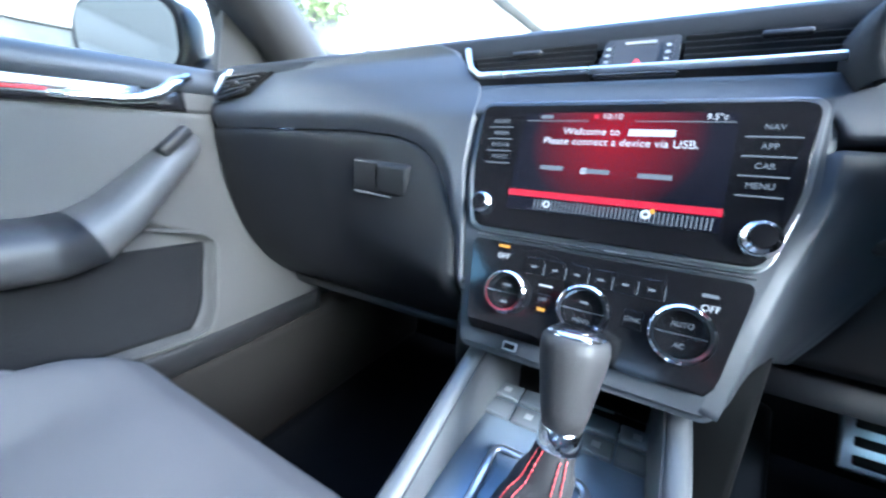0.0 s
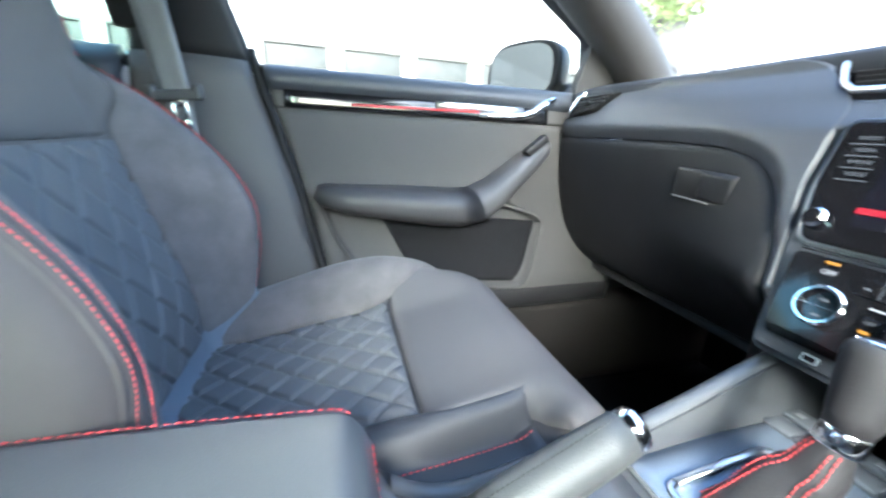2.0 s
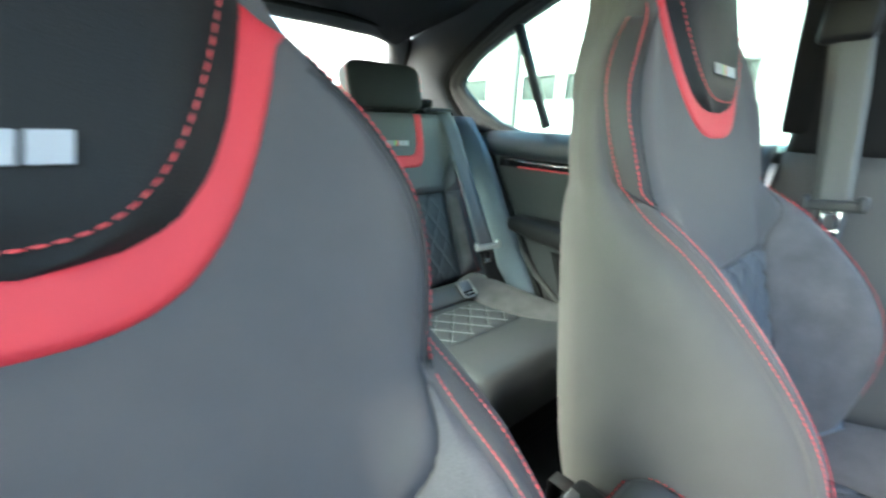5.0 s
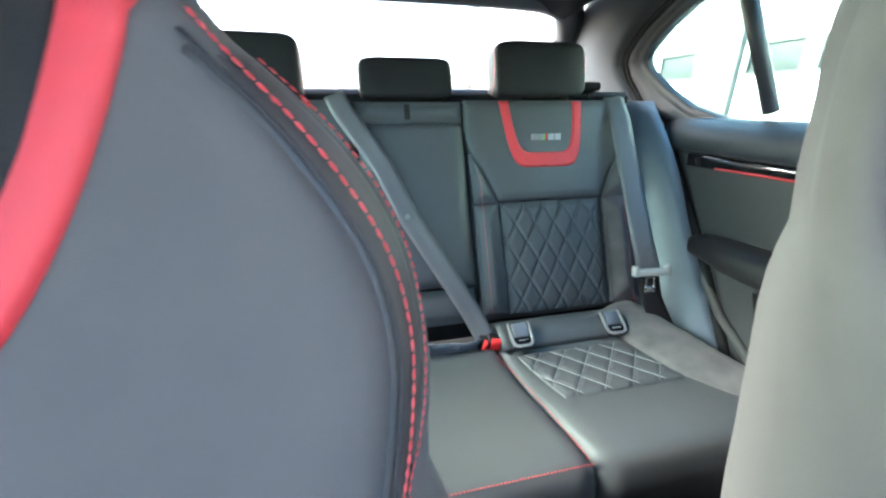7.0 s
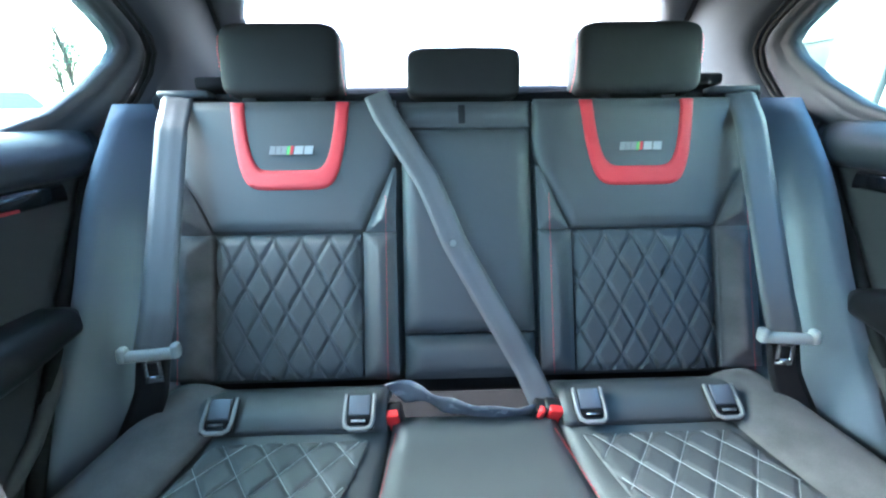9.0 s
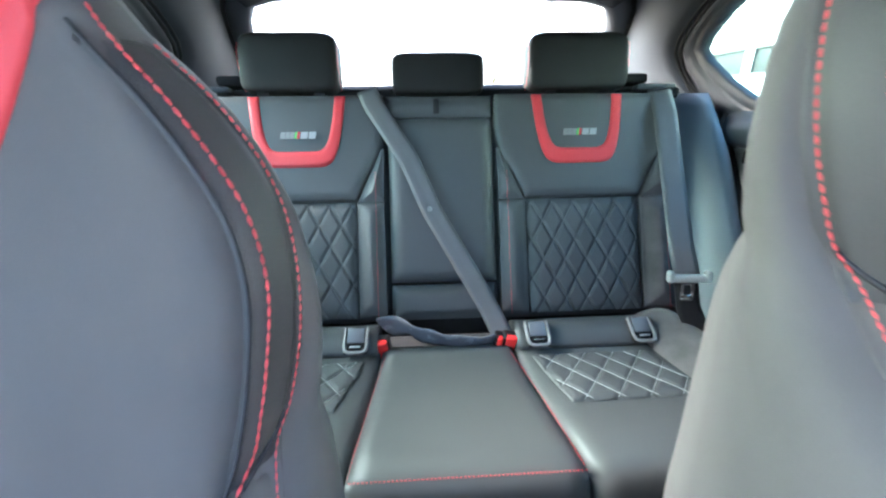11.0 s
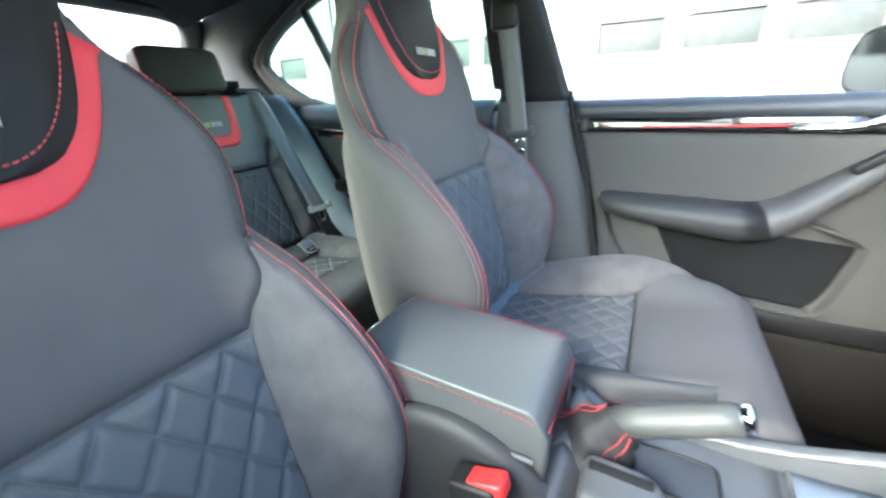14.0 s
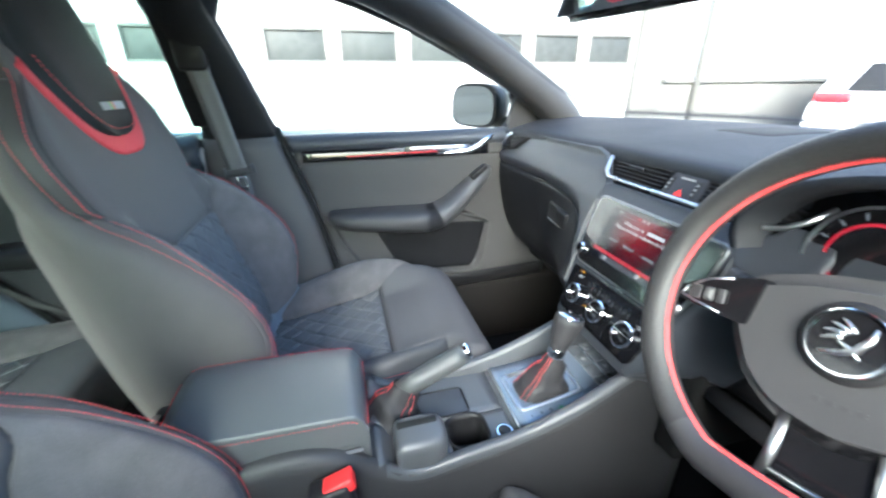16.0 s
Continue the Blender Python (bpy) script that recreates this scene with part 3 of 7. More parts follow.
W_T = [(0.36, 0.212), (0.439, 0.225), (0.539, 0.231), (0.619, 0.229), (0.689, 0.226), (0.733, 0.222), (0.755, 0.215), (0.775, 0.207), (0.796, 0.213), (0.823, 0.218), (0.854, 0.218), (0.882, 0.213), (0.907, 0.202), (0.927, 0.188), (0.94, 0.176), (0.952, 0.163), (0.967, 0.147), (0.985, 0.135), (1.0, 0.128), (1.04, 0.123), (1.09, 0.116), (1.12, 0.094), (1.135, 0.06)]
XI_T = [(0.36, 0.195), (0.439, 0.207), (0.539, 0.214), (0.609, 0.214), (0.653, 0.212), (0.70, 0.205), (0.727, 0.199), (0.745, 0.193), (0.762, 0.190), (0.789, 0.197), (0.82, 0.203), (0.857, 0.205), (0.887, 0.198), (0.917, 0.181), (0.934, 0.168), (0.948, 0.155), (0.97, 0.136), (1.0, 0.122)]
XB_T = [(0.36, 0.115), (0.489, 0.126), (0.589, 0.135), (0.649, 0.142), (0.689, 0.152), (0.729, 0.172), (0.759, 0.187), (0.789, 0.196), (0.82, 0.202), (0.857, 0.204), (0.887, 0.197), (0.917, 0.180), (0.934, 0.167), (0.948, 0.154), (0.97, 0.135), (1.0, 0.121), (1.14, 0.05)]
YC_T = [(0.36, -0.262), (0.45, -0.272), (0.55, -0.308), (0.67, -0.352), (0.80, -0.394), (0.92, -0.436), (1.0, -0.462), (1.08, -0.482), (1.14, -0.50)]
YI_T = [(0.36, -0.209), (0.439, -0.195), (0.519, -0.19), (0.589, -0.2045), (0.653, -0.245), (0.70, -0.29), (0.727, -0.322), (0.745, -0.350), (0.762, -0.377), (0.79, -0.390), (0.82, -0.399), (0.85, -0.407), (0.88, -0.415), (0.917, -0.425), (0.95, -0.435), (1.0, -0.454), (1.14, -0.50)]
YW_T = [(0.36, -0.235), (0.439, -0.213), (0.5, -0.197), (0.546, -0.193), (0.581, -0.203), (0.615, -0.22), (0.643, -0.241), (0.671, -0.267), (0.70, -0.299), (0.733, -0.342), (0.757, -0.385), (0.78, -0.414), (0.80, -0.422), (0.823, -0.430), (0.854, -0.440), (0.882, -0.449), (0.92, -0.458), (0.96, -0.467), (1.0, -0.478), (1.14, -0.525)]
YR_T = [(0.36, -0.415), (0.45, -0.43), (0.60, -0.455), (0.75, -0.490), (0.88, -0.525), (1.0, -0.552), (1.08, -0.555), (1.14, -0.545)]


def back_y(x, z):
    """The seat back's front surface: flat in the middle, rising to the bolster's crest, falling to its outer seam."""
    w, xi, xb, yc, yi = ci(z, W_T), ci(z, XI_T), ci(z, XB_T), ci(z, YC_T), ci(z, YI_T)
    xi = np.minimum(xi, w - 0.004)
    a = np.abs(x)
    return yc + (yi - yc) * sstep(0.9 * np.minimum(xb, 0.15), xi, a) + (ci(z, YW_T) - yi) * sstep(xi - 0.003, w, a) ** 1.0


def on_back(x, z, h):
    """A place h above the seat back's front surface, along its normal."""
    e = 0.002
    gx = float(back_y(x + e, z) - back_y(x - e, z)) / (2 * e)
    gz = float(back_y(x, z + e) - back_y(x, z - e)) / (2 * e)
    return Vector((x, float(back_y(x, z)), z)) + Vector((-gx, 1.0, -gz)).normalized() * h


def trim_logo(parent, put, k=1.0):
    """The badge: slanted grey bars, a green and a red stripe and two pale blocks."""
    for i, (x0, x1, m) in enumerate(((-0.030, -0.022, M_GREYPL), (-0.021, -0.014, M_GREYPL), (-0.013, -0.0065, M_GREYPL), (-0.0055, -0.0015, M_GREEN), (-0.001, 0.003, M_RED), (0.005, 0.017, M_PALE), (0.019, 0.031, M_PALE))):
        q = [put(a * k, b * k) for a, b in ((x0 + 0.001, -0.0055), (x1 + 0.001, -0.0055), (x1 + 0.003, 0.0055), (x0 + 0.003, 0.0055))]
        n = (Vector(q[1]) - Vector(q[0])).cross(Vector(q[3]) - Vector(q[0])).normalized() * 0.0012
        hi = [tuple(Vector(p) + n) for p in q]
        mesh_part("badge", q + hi, [(4, 5, 6, 7), (0, 1, 5, 4), (1, 2, 6, 5), (2, 3, 7, 6), (3, 0, 4, 7)], m, parent, "" if i else "grey, green, red and white sewn badge", False)


M_GREEN = material("green_thread", (0.12, 0.42, 0.09), 0.5, grain=900, bump=0.1, spread=0.1)
M_PALE = material("pale_grey_thread", (0.30, 0.31, 0.32), 0.6, grain=1500, bump=0.2, spread=0.1)


def front_seat(cx, dy, dz, label):
    seat = thing("front_seat", (cx, -0.05, 0.04), label, "car seat", "front seats")
    X = lambda x, y, z: (x + cx, y + dy, z + dz)
    Z = lambda v, a, b: a + (b - a) * v

    # shell: sides and rear of the back
    zs = np.linspace(0.36, 1.135, 46)
    rings = []
    for z in zs:
        w, yr = float(ci(z, W_T)), float(ci(z, YR_T))
        yf = float(back_y(w, z))
        xs = np.linspace(-w, w, 31)
        front = [X(x, float(back_y(x, z)) - 0.006, z) for x in xs]
        d = yf - yr
        tp = float(np.interp(z, (0.4, 0.6, 0.75, 0.85, 1.0), (0.02, 0.06, 0.18, 0.42, 0.48)))
        bl = float(np.interp(z, (0.6, 0.78, 0.9), (0.028, 0.018, 0.0)))
        right = [X(w * (1 - tp * q ** 2) + bl * math.sin(math.pi * q ** 0.8), yf - d * q, z) for q in (0.1, 0.25, 0.45, 0.65, 0.85)]
        rear = [X(x, yr - 0.035 * (1 - (x / w) ** 2), z) for x in np.linspace(w * (0.98 - tp), -w * (0.98 - tp), 9)]
        left = [X(-w * (1 - tp * q ** 2) - bl * math.sin(math.pi * q ** 0.8), yf - d * q, z) for q in (0.85, 0.65, 0.45, 0.25, 0.1)]
        rings.append(front + right + rear + left)
    loft("back_shell", rings, M_LEATHER, seat)

    def strip_x(s, lo, hi, a, b):
        def F(u, v):
            z = Z(v, a, b)
            x0, x1 = ci(z, lo), ci(z, hi)
            x = s * (x0 + (x1 - x0) * u)
            return X(x, back_y(x, z), z)
        return F

    def full(a, b, table):
        def F(u, v):
            z = Z(v, a, b)
            x = (2 * u - 1) * ci(z, table)
            return X(x, back_y(x, z), z)
        return F

    quilt = diamonds(0.058, 0.074, 0.0048, 0.075)
    quilt_c = diamonds(0.052, 0.06, 0.0042, 0.085)
    patch("upper_panel", full(0.673, 1.0, XB_T), 34, 40, M_LEATHER, seat, tuck=0.006, flip=True, lift=0.002)
    patch("quilted_insert", full(0.37, 0.668, XB_T), 110, 130, M_QUILT, seat, "grey quilted fabric insert with lozenge seams", puff=lambda u, v, P: quilt(P[..., 0] - cx, P[..., 2] - dz), tuck=0.006, flip=True)
    quilt_lines(lambda x, z: X(x, back_y(x, z) + 0.0006, z), lambda x, z: abs(x) < float(ci(z, XB_T)) - 0.004, 0.058, 0.074, (-0.13, 0.13, 0.375, 0.664), M_GREYTHREAD, seat)
    for s in (-1, 1):
        patch("bolster", strip_x(s, XB_T, XI_T, 0.37, 0.760), 30, 50, M_SUEDE, seat, "brushed suede side bolster", tuck=0.003, flip=s > 0, lift=0.002)
        patch("bolster_strip", strip_x(s, XI_T, W_T, 0.37, 0.772), 16, 50, M_LEATHER, seat, tuck=0.004, tuck_w=0.006, flip=s > 0, lift=0.002)
        patch("bolster_strip", strip_x(s, XI_T, W_T, 0.769, 0.958), 16, 40, M_STRIP, seat, "dark smooth leather strip between two red seams", tuck=0.004, tuck_w=0.006, flip=s > 0, lift=0.0026)
        # shade of the groove beside the inner seam, drawn as a thin dark line
        zz = np.linspace(0.768, 0.96, 40)
        tube("seam", [X(*on_back(s * (x - 0.0005), z, 0.0016)) for x, z in zip(ci(zz, XI_T), zz)], 0.0010, M_LEATHER_DK, seat, n=6)
        for tab, off, a, b, dash, gap, r in ((XI_T, 0.003, 0.768, 0.97, 0.0048, 0.0010, 0.00085), (XI_T, 0.003, 0.37, 0.762, 0.0040, 0.0005, 0.00055), (W_T, -0.002, 0.37, 0.955, 0.0036, 0.0012, 0.0006)):
            zz = np.linspace(a, b, 90)
            xx = s * (ci(zz, tab) + off)
            stitches("stitching", [X(*on_back(x, z, 0.0036)) for x, z in zip(xx, zz)], M_THREAD, seat, dash=dash, gap=gap, r=r, label="red seam stitching")

        q = np.linspace(0, 1, 10)
        zz = 0.764 + 0.022 * q
        xx = s * ((ci(zz, XI_T) + 0.002) * (1 - q) + (ci(zz, W_T) - 0.001) * q)
        tube("seam", [X(*on_back(x, z, 0.0026)) for x, z in zip(xx, zz)], 0.0012, M_LEATHER_DK, seat, n=6)

    # collar: red band and dark head pad
    def u_line(t, half, bottom, top, power=2.5):
        """A U in x and z; t from -1 to 1."""
        x = half * np.sign(t) * np.abs(t) ** 0.8
        return x, bottom + (top - bottom) * np.abs(t) ** (power)

    def band(u, v):
        t = 2 * u - 1
        x0, z0 = u_line(t, 0.131, 0.833, 0.972)
        x1, z1 = u_line(t, 0.114, 0.866, 0.985)
        x, z = x0 + (x1 - x0) * v, z0 + (z1 - z0) * v
        return X(x, back_y(x, z), z)
    patch("collar", band, 60, 8, M_RED, seat, "red leather band below the head pad", lift=0.005, tuck=0.002, tuck_w=0.004, flip=True, skirt=0.008)

    PAD = [(0.862, 0.012), (0.866, 0.04), (0.874, 0.065), (0.89, 0.084), (0.92, 0.101), (0.96, 0.110), (1.0, 0.115), (1.05, 0.115), (1.09, 0.105), (1.115, 0.085), (1.13, 0.05)]

    def pad(u, v):
        z = Z(v, 0.862, 1.13)
        w = ci(z, PAD)
        x = (2 * u - 1) * w
        return X(x, back_y(x, z), z)
    patch("head_pad", pad, 40, 44, M_HEADPAD, seat, "dark leather integrated head pad", lift=0.016, tuck=0.013, tuck_w=0.02, flip=True,
          puff=lambda u, v, P: 0.01 * sstep(0.1, 0.45, v) * (1 - (2 * u - 1) ** 2))
    tt = np.linspace(-1, 1, 120)
    px, pz = u_line(tt, 0.104, 0.878, 0.99)
    stitches("stitching", [X(x, y + 0.0165, z) for x, y, z in zip(px, back_y(px, pz), pz)], M_THREAD, seat)
    trim_logo(seat, lambda a, b: X(-a, float(back_y(0, 0.915 + b)) + 0.0200, 0.915 + b), 1.15)

    # cushion
    CW = [(-0.33, 0.215), (-0.2, 0.245), (-0.05, 0.25), (0.10, 0.236), (0.20, 0.218), (0.27, 0.195)]
    CB = [(-0.33, 0.12), (-0.1, 0.13), (0.02, 0.14), (0.06, 0.16), (0.10, 0.19), (0.27, 0.20)]
    CBI = [(-0.33, 0.12), (-0.1, 0.13), (0.02, 0.14), (0.06, 0.148), (0.10, 0.150), (0.155, 0.143)]
    ZC = [(-0.33, 0.345), (-0.2, 0.354), (-0.05, 0.377), (0.03, 0.391), (0.12, 0.408), (0.19, 0.416), (0.23, 0.402), (0.252, 0.375), (0.262, 0.33)]
    BC = [(-0.33, 0.03), (-0.2, 0.042), (-0.12, 0.054), (-0.05, 0.064), (0.02, 0.064), (0.08, 0.048), (0.14, 0.024), (0.2, 0.008), (0.27, 0.0)]

    def cush_z(x, y):
        w = ci(y, CW)
        a = np.abs(x)
        rise = np.where(np.asarray(x) * cx < 0, 0.35, 1.0)
        z = ci(y, ZC) + rise * ci(y, BC) * (sstep(0.10, 0.9 * w, a)) - 0.02 * sstep(0.88 * w, w, a)
        # the inner bolster lies lower than the thigh panel and ends before it
        k = np.where(np.asarray(x) * cx < 0, 1.0, 0.0) * sstep(w - 0.085, w - 0.055, a) * sstep(-0.30, -0.18, y) * (1 - sstep(0.13, 0.20, y))
        return z * (1 - k) + (0.362 + 0.05 * np.clip(np.asarray(y) + 0.10, 0, 0.1)) * k

    ys = list(np.linspace(-0.33, 0.235, 22)) + [0.25, 0.258, 0.262]
    rings = []
    for y in ys:
        w = float(ci(y, CW))
        top = [X(x, y, float(cush_z(x, y)) - 0.006) for x in np.linspace(-w, w, 15)]
        zt = float(cush_z(w, y))
        r = [X(w + 0.012 * math.sin(math.pi * q), y, zt + (0.24 - zt) * q) for q in (0.15, 0.4, 0.7, 1.0)]
        l = [X(cx - p[0], p[1] - dy, p[2] - dz) for p in reversed(r)]
        rings.append(top + r + l)
    loft("cushion_base", rings, M_LEATHER_DK, seat, "dark leather cushion side")

    def cush(a, b, lo, hi, s=None):
        def F(u, v):
            y = Z(v, a, b)
            if s is None:
                x = (2 * u - 1) * ci(y, hi)
            else:
                x = s * (ci(y, lo) + (ci(y, hi) - ci(y, lo)) * u)
            return X(x, y, cush_z(x, y))
        return F
    def flap(u, v):
        x = (2 * u - 1) * 0.20
        zc = cush_z(x, -0.19 + 0 * x)
        za = zc + 0.034
        ya, yb = back_y(x, za) - 0.002, back_y(x, zc) + 0.020
        q = v ** 1.4
        return X(x, ya + (yb - ya) * q, za + (cush_z(x, yb) - 0.006 - za) * (1 - (1 - v) ** 1.3))
    patch("crevice_flap", flap, 30, 12, M_FLANK, seat, "smooth blue-grey flap between backrest and cushion", skirt=0.006)
    patch("seat_insert", cush(-0.32, 0.026, None, CB), 110, 130, M_QUILT, seat, "grey quilted fabric insert with lozenge seams", puff=lambda u, v, P: quilt_c(P[..., 0] - cx, P[..., 1] - dy), tuck=0.006)
    quilt_lines(lambda x, y: X(x, y, cush_z(x, y) + 0.0006), lambda x, y: abs(x) < float(ci(y, CB)) - 0.004, 0.052, 0.06, (-0.15, 0.15, -0.3, 0.022), M_GREYTHREAD, seat)
    
    def thigh(u, v):
        y = Z(v, 0.03, 0.255)
        w = ci(y, CW)
        lim = w - 0.078 * (1 - sstep(0.13, 0.20, y))
        lo, hi = (-w, lim) if cx < 0 else (-lim, w)
        x = lo + (hi - lo) * u
        return X(x, y, cush_z(x, y))
    patch("thigh_panel", thigh, 40, 34, M_THIGH, seat, "grey fabric thigh support", tuck=0.005, lift=0.002)
    for s in (-1, 1):
        inner = s * cx < 0
        patch("cushion_bolster", cush(-0.32, 0.155 if inner else 0.14, CBI if inner else CB, CW, s), 24, 60, M_BOLSTER if inner else M_SUEDE, seat, "dark leather inner bolster" if inner else "brushed suede side bolster", tuck=0.005, flip=s < 0, lift=0.005 if inner else 0.004,
              puff=None if inner else lambda u, v, P: 0.012 * np.sin(np.pi * u) ** 0.9 * np.sin(np.pi * np.clip(v, 0, 1)) ** 0.6)
        for off, zoff, end in ((-0.016, 0.0085, 0.125), (-0.046, 0.0125, 0.150)) if inner else ():
            yy = np.linspace(-0.30, end, 80)
            xx = s * (ci(yy, CW) + off)
            stitches("stitching", [X(x, y, z + zoff) for x, y, z in zip(xx, yy, cush_z(xx, yy))], M_THREAD, seat)
    slab("seat_base", (0.42, 0.46, 0.20), pose(cx, -0.03 + dy, 0.20 + dz * 0.6), M_DARK, seat, "black plastic seat base", bevel=0.03)
    for s in (-1, 1):
        slab("seat_rail", (0.05, 0.56, 0.09), pose(cx + s * 0.19, -0.03 + dy, 0.083), M_DARK, seat, bevel=0.006)
    return seat


front_seat(-0.330, 0.0, 0.0, "grey sports seat with red collar, quilted centre and red stitching")
front_seat(0.325, -0.018, -0.087, "grey sports seat set lower, with red collar, behind the steering wheel")


# ---- rear bench ----
bench = thing("rear_bench", (0, -1.0, 0.04), "dark quilted leather rear bench with red collars and three headrests", "car seat")
slab("bench_core", (1.16, 0.05, 0.62), pose(0, -1.255, 0.56, 25), M_DARK, bench, bevel=0.01)
RY = lambda z: -1.075 - (np.asarray(z, float) - 0.46) * 0.43


def rear_panel(name, x0, x1, z0, z1, mat, label="", lift=0.0, top=None, puff=None, nu=24, nv=30, tuck=0.008, tuck_w=0.012, belly=0.0, parent=None, depth=0.02):
    """A panel of the rear back; top gives other x limits at its upper edge."""
    t0, t1 = top or (x0, x1)

    def F(u, v):
        a, b = x0 + (t0 - x0) * v, x1 + (t1 - x1) * v
        x = a + (b - a) * u
        z = z0 + (z1 - z0) * v
        return x, RY(z) + belly * np.sin(np.pi * u) ** 0.5 * np.sin(np.pi * v) ** 0.4, z
    return patch(name, F, nu, nv, mat, parent or bench, label, puff=puff, tuck=tuck, tuck_w=tuck_w, lift=lift, flip=True, skirt=depth)


rquilt = diamonds(0.0505, 0.083, 0.0042, 0.075)
rquilt_c = diamonds(0.06, 0.07, 0.004, 0.09)
for s in (-1, 1):
    sx = lambda a, b: (a, b) if s > 0 else (-b, -a)
    tp = lambda a, b: (a, b) if s > 0 else (-b, -a)
    rear_panel("back_core", *sx(0.128, 0.555), 0.37, 0.862, M_REARLEA, "", lift=-0.012, depth=0.10, nu=16, nv=16, tuck=0.02, tuck_w=0.03)
    rear_panel("quilted_insert", *sx(0.20, 0.468), 0.383, 0.628, M_REARQ, "dark quilted fabric insert with lozenge seams", lift=0.004, puff=lambda u, v, P: rquilt(P[..., 0] - s * 0.334, P[..., 2]), nu=120, nv=120, belly=0.004)
    quilt_lines(lambda x, z: (x + s * 0.334, RY(z) + 0.0048 + 0.004 * np.sin(np.pi * np.clip((x + 0.134) / 0.268, 0, 1)) ** 0.5, z), lambda x, z: True, 0.0505, 0.083, (-0.13, 0.13, 0.388, 0.624), M_GREYTHREAD, bench)

    def shoulder(u, v):
        z = 0.633 + 0.227 * v
        a = ci(z, [(0.633, 0.197), (0.69, 0.170), (0.735, 0.143), (0.76, 0.134), (0.86, 0.132)])
        b = ci(z, [(0.633, 0.471), (0.69, 0.502), (0.735, 0.534), (0.76, 0.543), (0.86, 0.535)])
        return s * (a + (b - a) * u), RY(z) + 0 * u, z
    patch("upper_panel", shoulder, 40, 40, M_REARLEA, bench, "", tuck=0.006, tuck_w=0.01, lift=0.010, flip=s > 0, skirt=0.02)
    rear_panel("inner_bolster", *sx(0.132, 0.195), 0.385, 0.63, M_REARLEA, "", top=tp(0.134, 0.195), lift=0.018, tuck=0.014, tuck_w=0.02)
    rear_panel("inner_bolster", *sx(0.134, 0.193), 0.63, 0.742, M_REARLEA, "", top=tp(0.132, 0.139), lift=0.016, tuck=0.012, tuck_w=0.02)
    rear_panel("outer_bolster", *sx(0.472, 0.552), 0.385, 0.63, M_SUEDE, "", top=tp(0.474, 0.548), lift=0.024, tuck=0.02, tuck_w=0.025)
    rear_panel("outer_bolster", *sx(0.474, 0.548), 0.63, 0.745, M_SUEDE, "", top=tp(0.535, 0.545), lift=0.02, tuck=0.016, tuck_w=0.02)
    c0 = s * 0.328

    def rband(u, v):
        t = 2 * u - 1
        x0 = 0.110 * np.sign(t) * np.abs(t) ** 0.42
        z0 = 0.709 + 0.151 * np.abs(t) ** 3.2
        x1 = 0.086 * np.sign(t) * np.abs(t) ** 0.42
        z1 = 0.742 + 0.118 * np.abs(t) ** 3.2
        x, z = c0 + x0 + (x1 - x0) * v, z0 + (z1 - z0) * v
        return x, RY(z) + 0.012, z
    patch("collar", rband, 80, 6, M_RED, bench, "red leather U-shaped collar", flip=True, lift=0.002, skirt=0.012, tuck=0.002, tuck_w=0.003)
    trim_logo(bench, lambda a, b: (c0 - a, float(RY(0.777 + b)) + 0.0135, 0.777 + b), 1.3)
    # headrest
    hx = 0.347 if s > 0 else -0.339
    hr = block("headrest", (0.226 if s > 0 else 0.244, 0.085, 0.134), pose(hx, -1.298, 0.927, 14), M_HEADPAD, bench, "dark leather headrest", power=0.30)
    for q in (-1, 1):
        stitches("stitching", [(hx + q * (0.1135 if s > 0 else 0.1225), -1.298 + 0.03 * math.cos(a) - 0.002, 0.927 + 0.058 * math.sin(a)) for a in np.linspace(-1.2, 1.2, 20)], M_THREAD, hr, r=0.0008)
    for q in (-1, 1):
        tube("headrest_post", [(hx + q * 0.065, -1.29, 0.82), (hx + q * 0.065, -1.295, 0.90)], 0.006, M_CHROME, bench)
        slab("post_collar", (0.03, 0.03, 0.014), pose(hx + q * 0.065, -1.275, 0.868), M_DARK, bench, bevel=0.004)
# centre
rear_panel("centre_armrest", -0.122, 0.122, 0.455, 0.81, M_REARLEA, "dark leather fold-down centre armrest", lift=0.012, tuck=0.012, tuck_w=0.012, depth=0.08)
rear_panel("centre_lower", -0.122, 0.122, 0.376, 0.45, M_REARLEA, "", lift=0.006, tuck=0.012, tuck_w=0.014, depth=0.08)
rear_panel("centre_top", -0.128, 0.128, 0.815, 0.86, M_REARLEA, "", lift=0.004, tuck=0.01, tuck_w=0.012, depth=0.08)
slab("pull_strap", (0.014, 0.006, 0.036), pose(0.008, -1.222, 0.836, 23), M_DARK, bench, bevel=0.002)
block("headrest", (0.222, 0.075, 0.094), pose(0, -1.298, 0.904, 14), M_HEADPAD, bench, "dark leather headrest, lower than its neighbours", power=0.30)

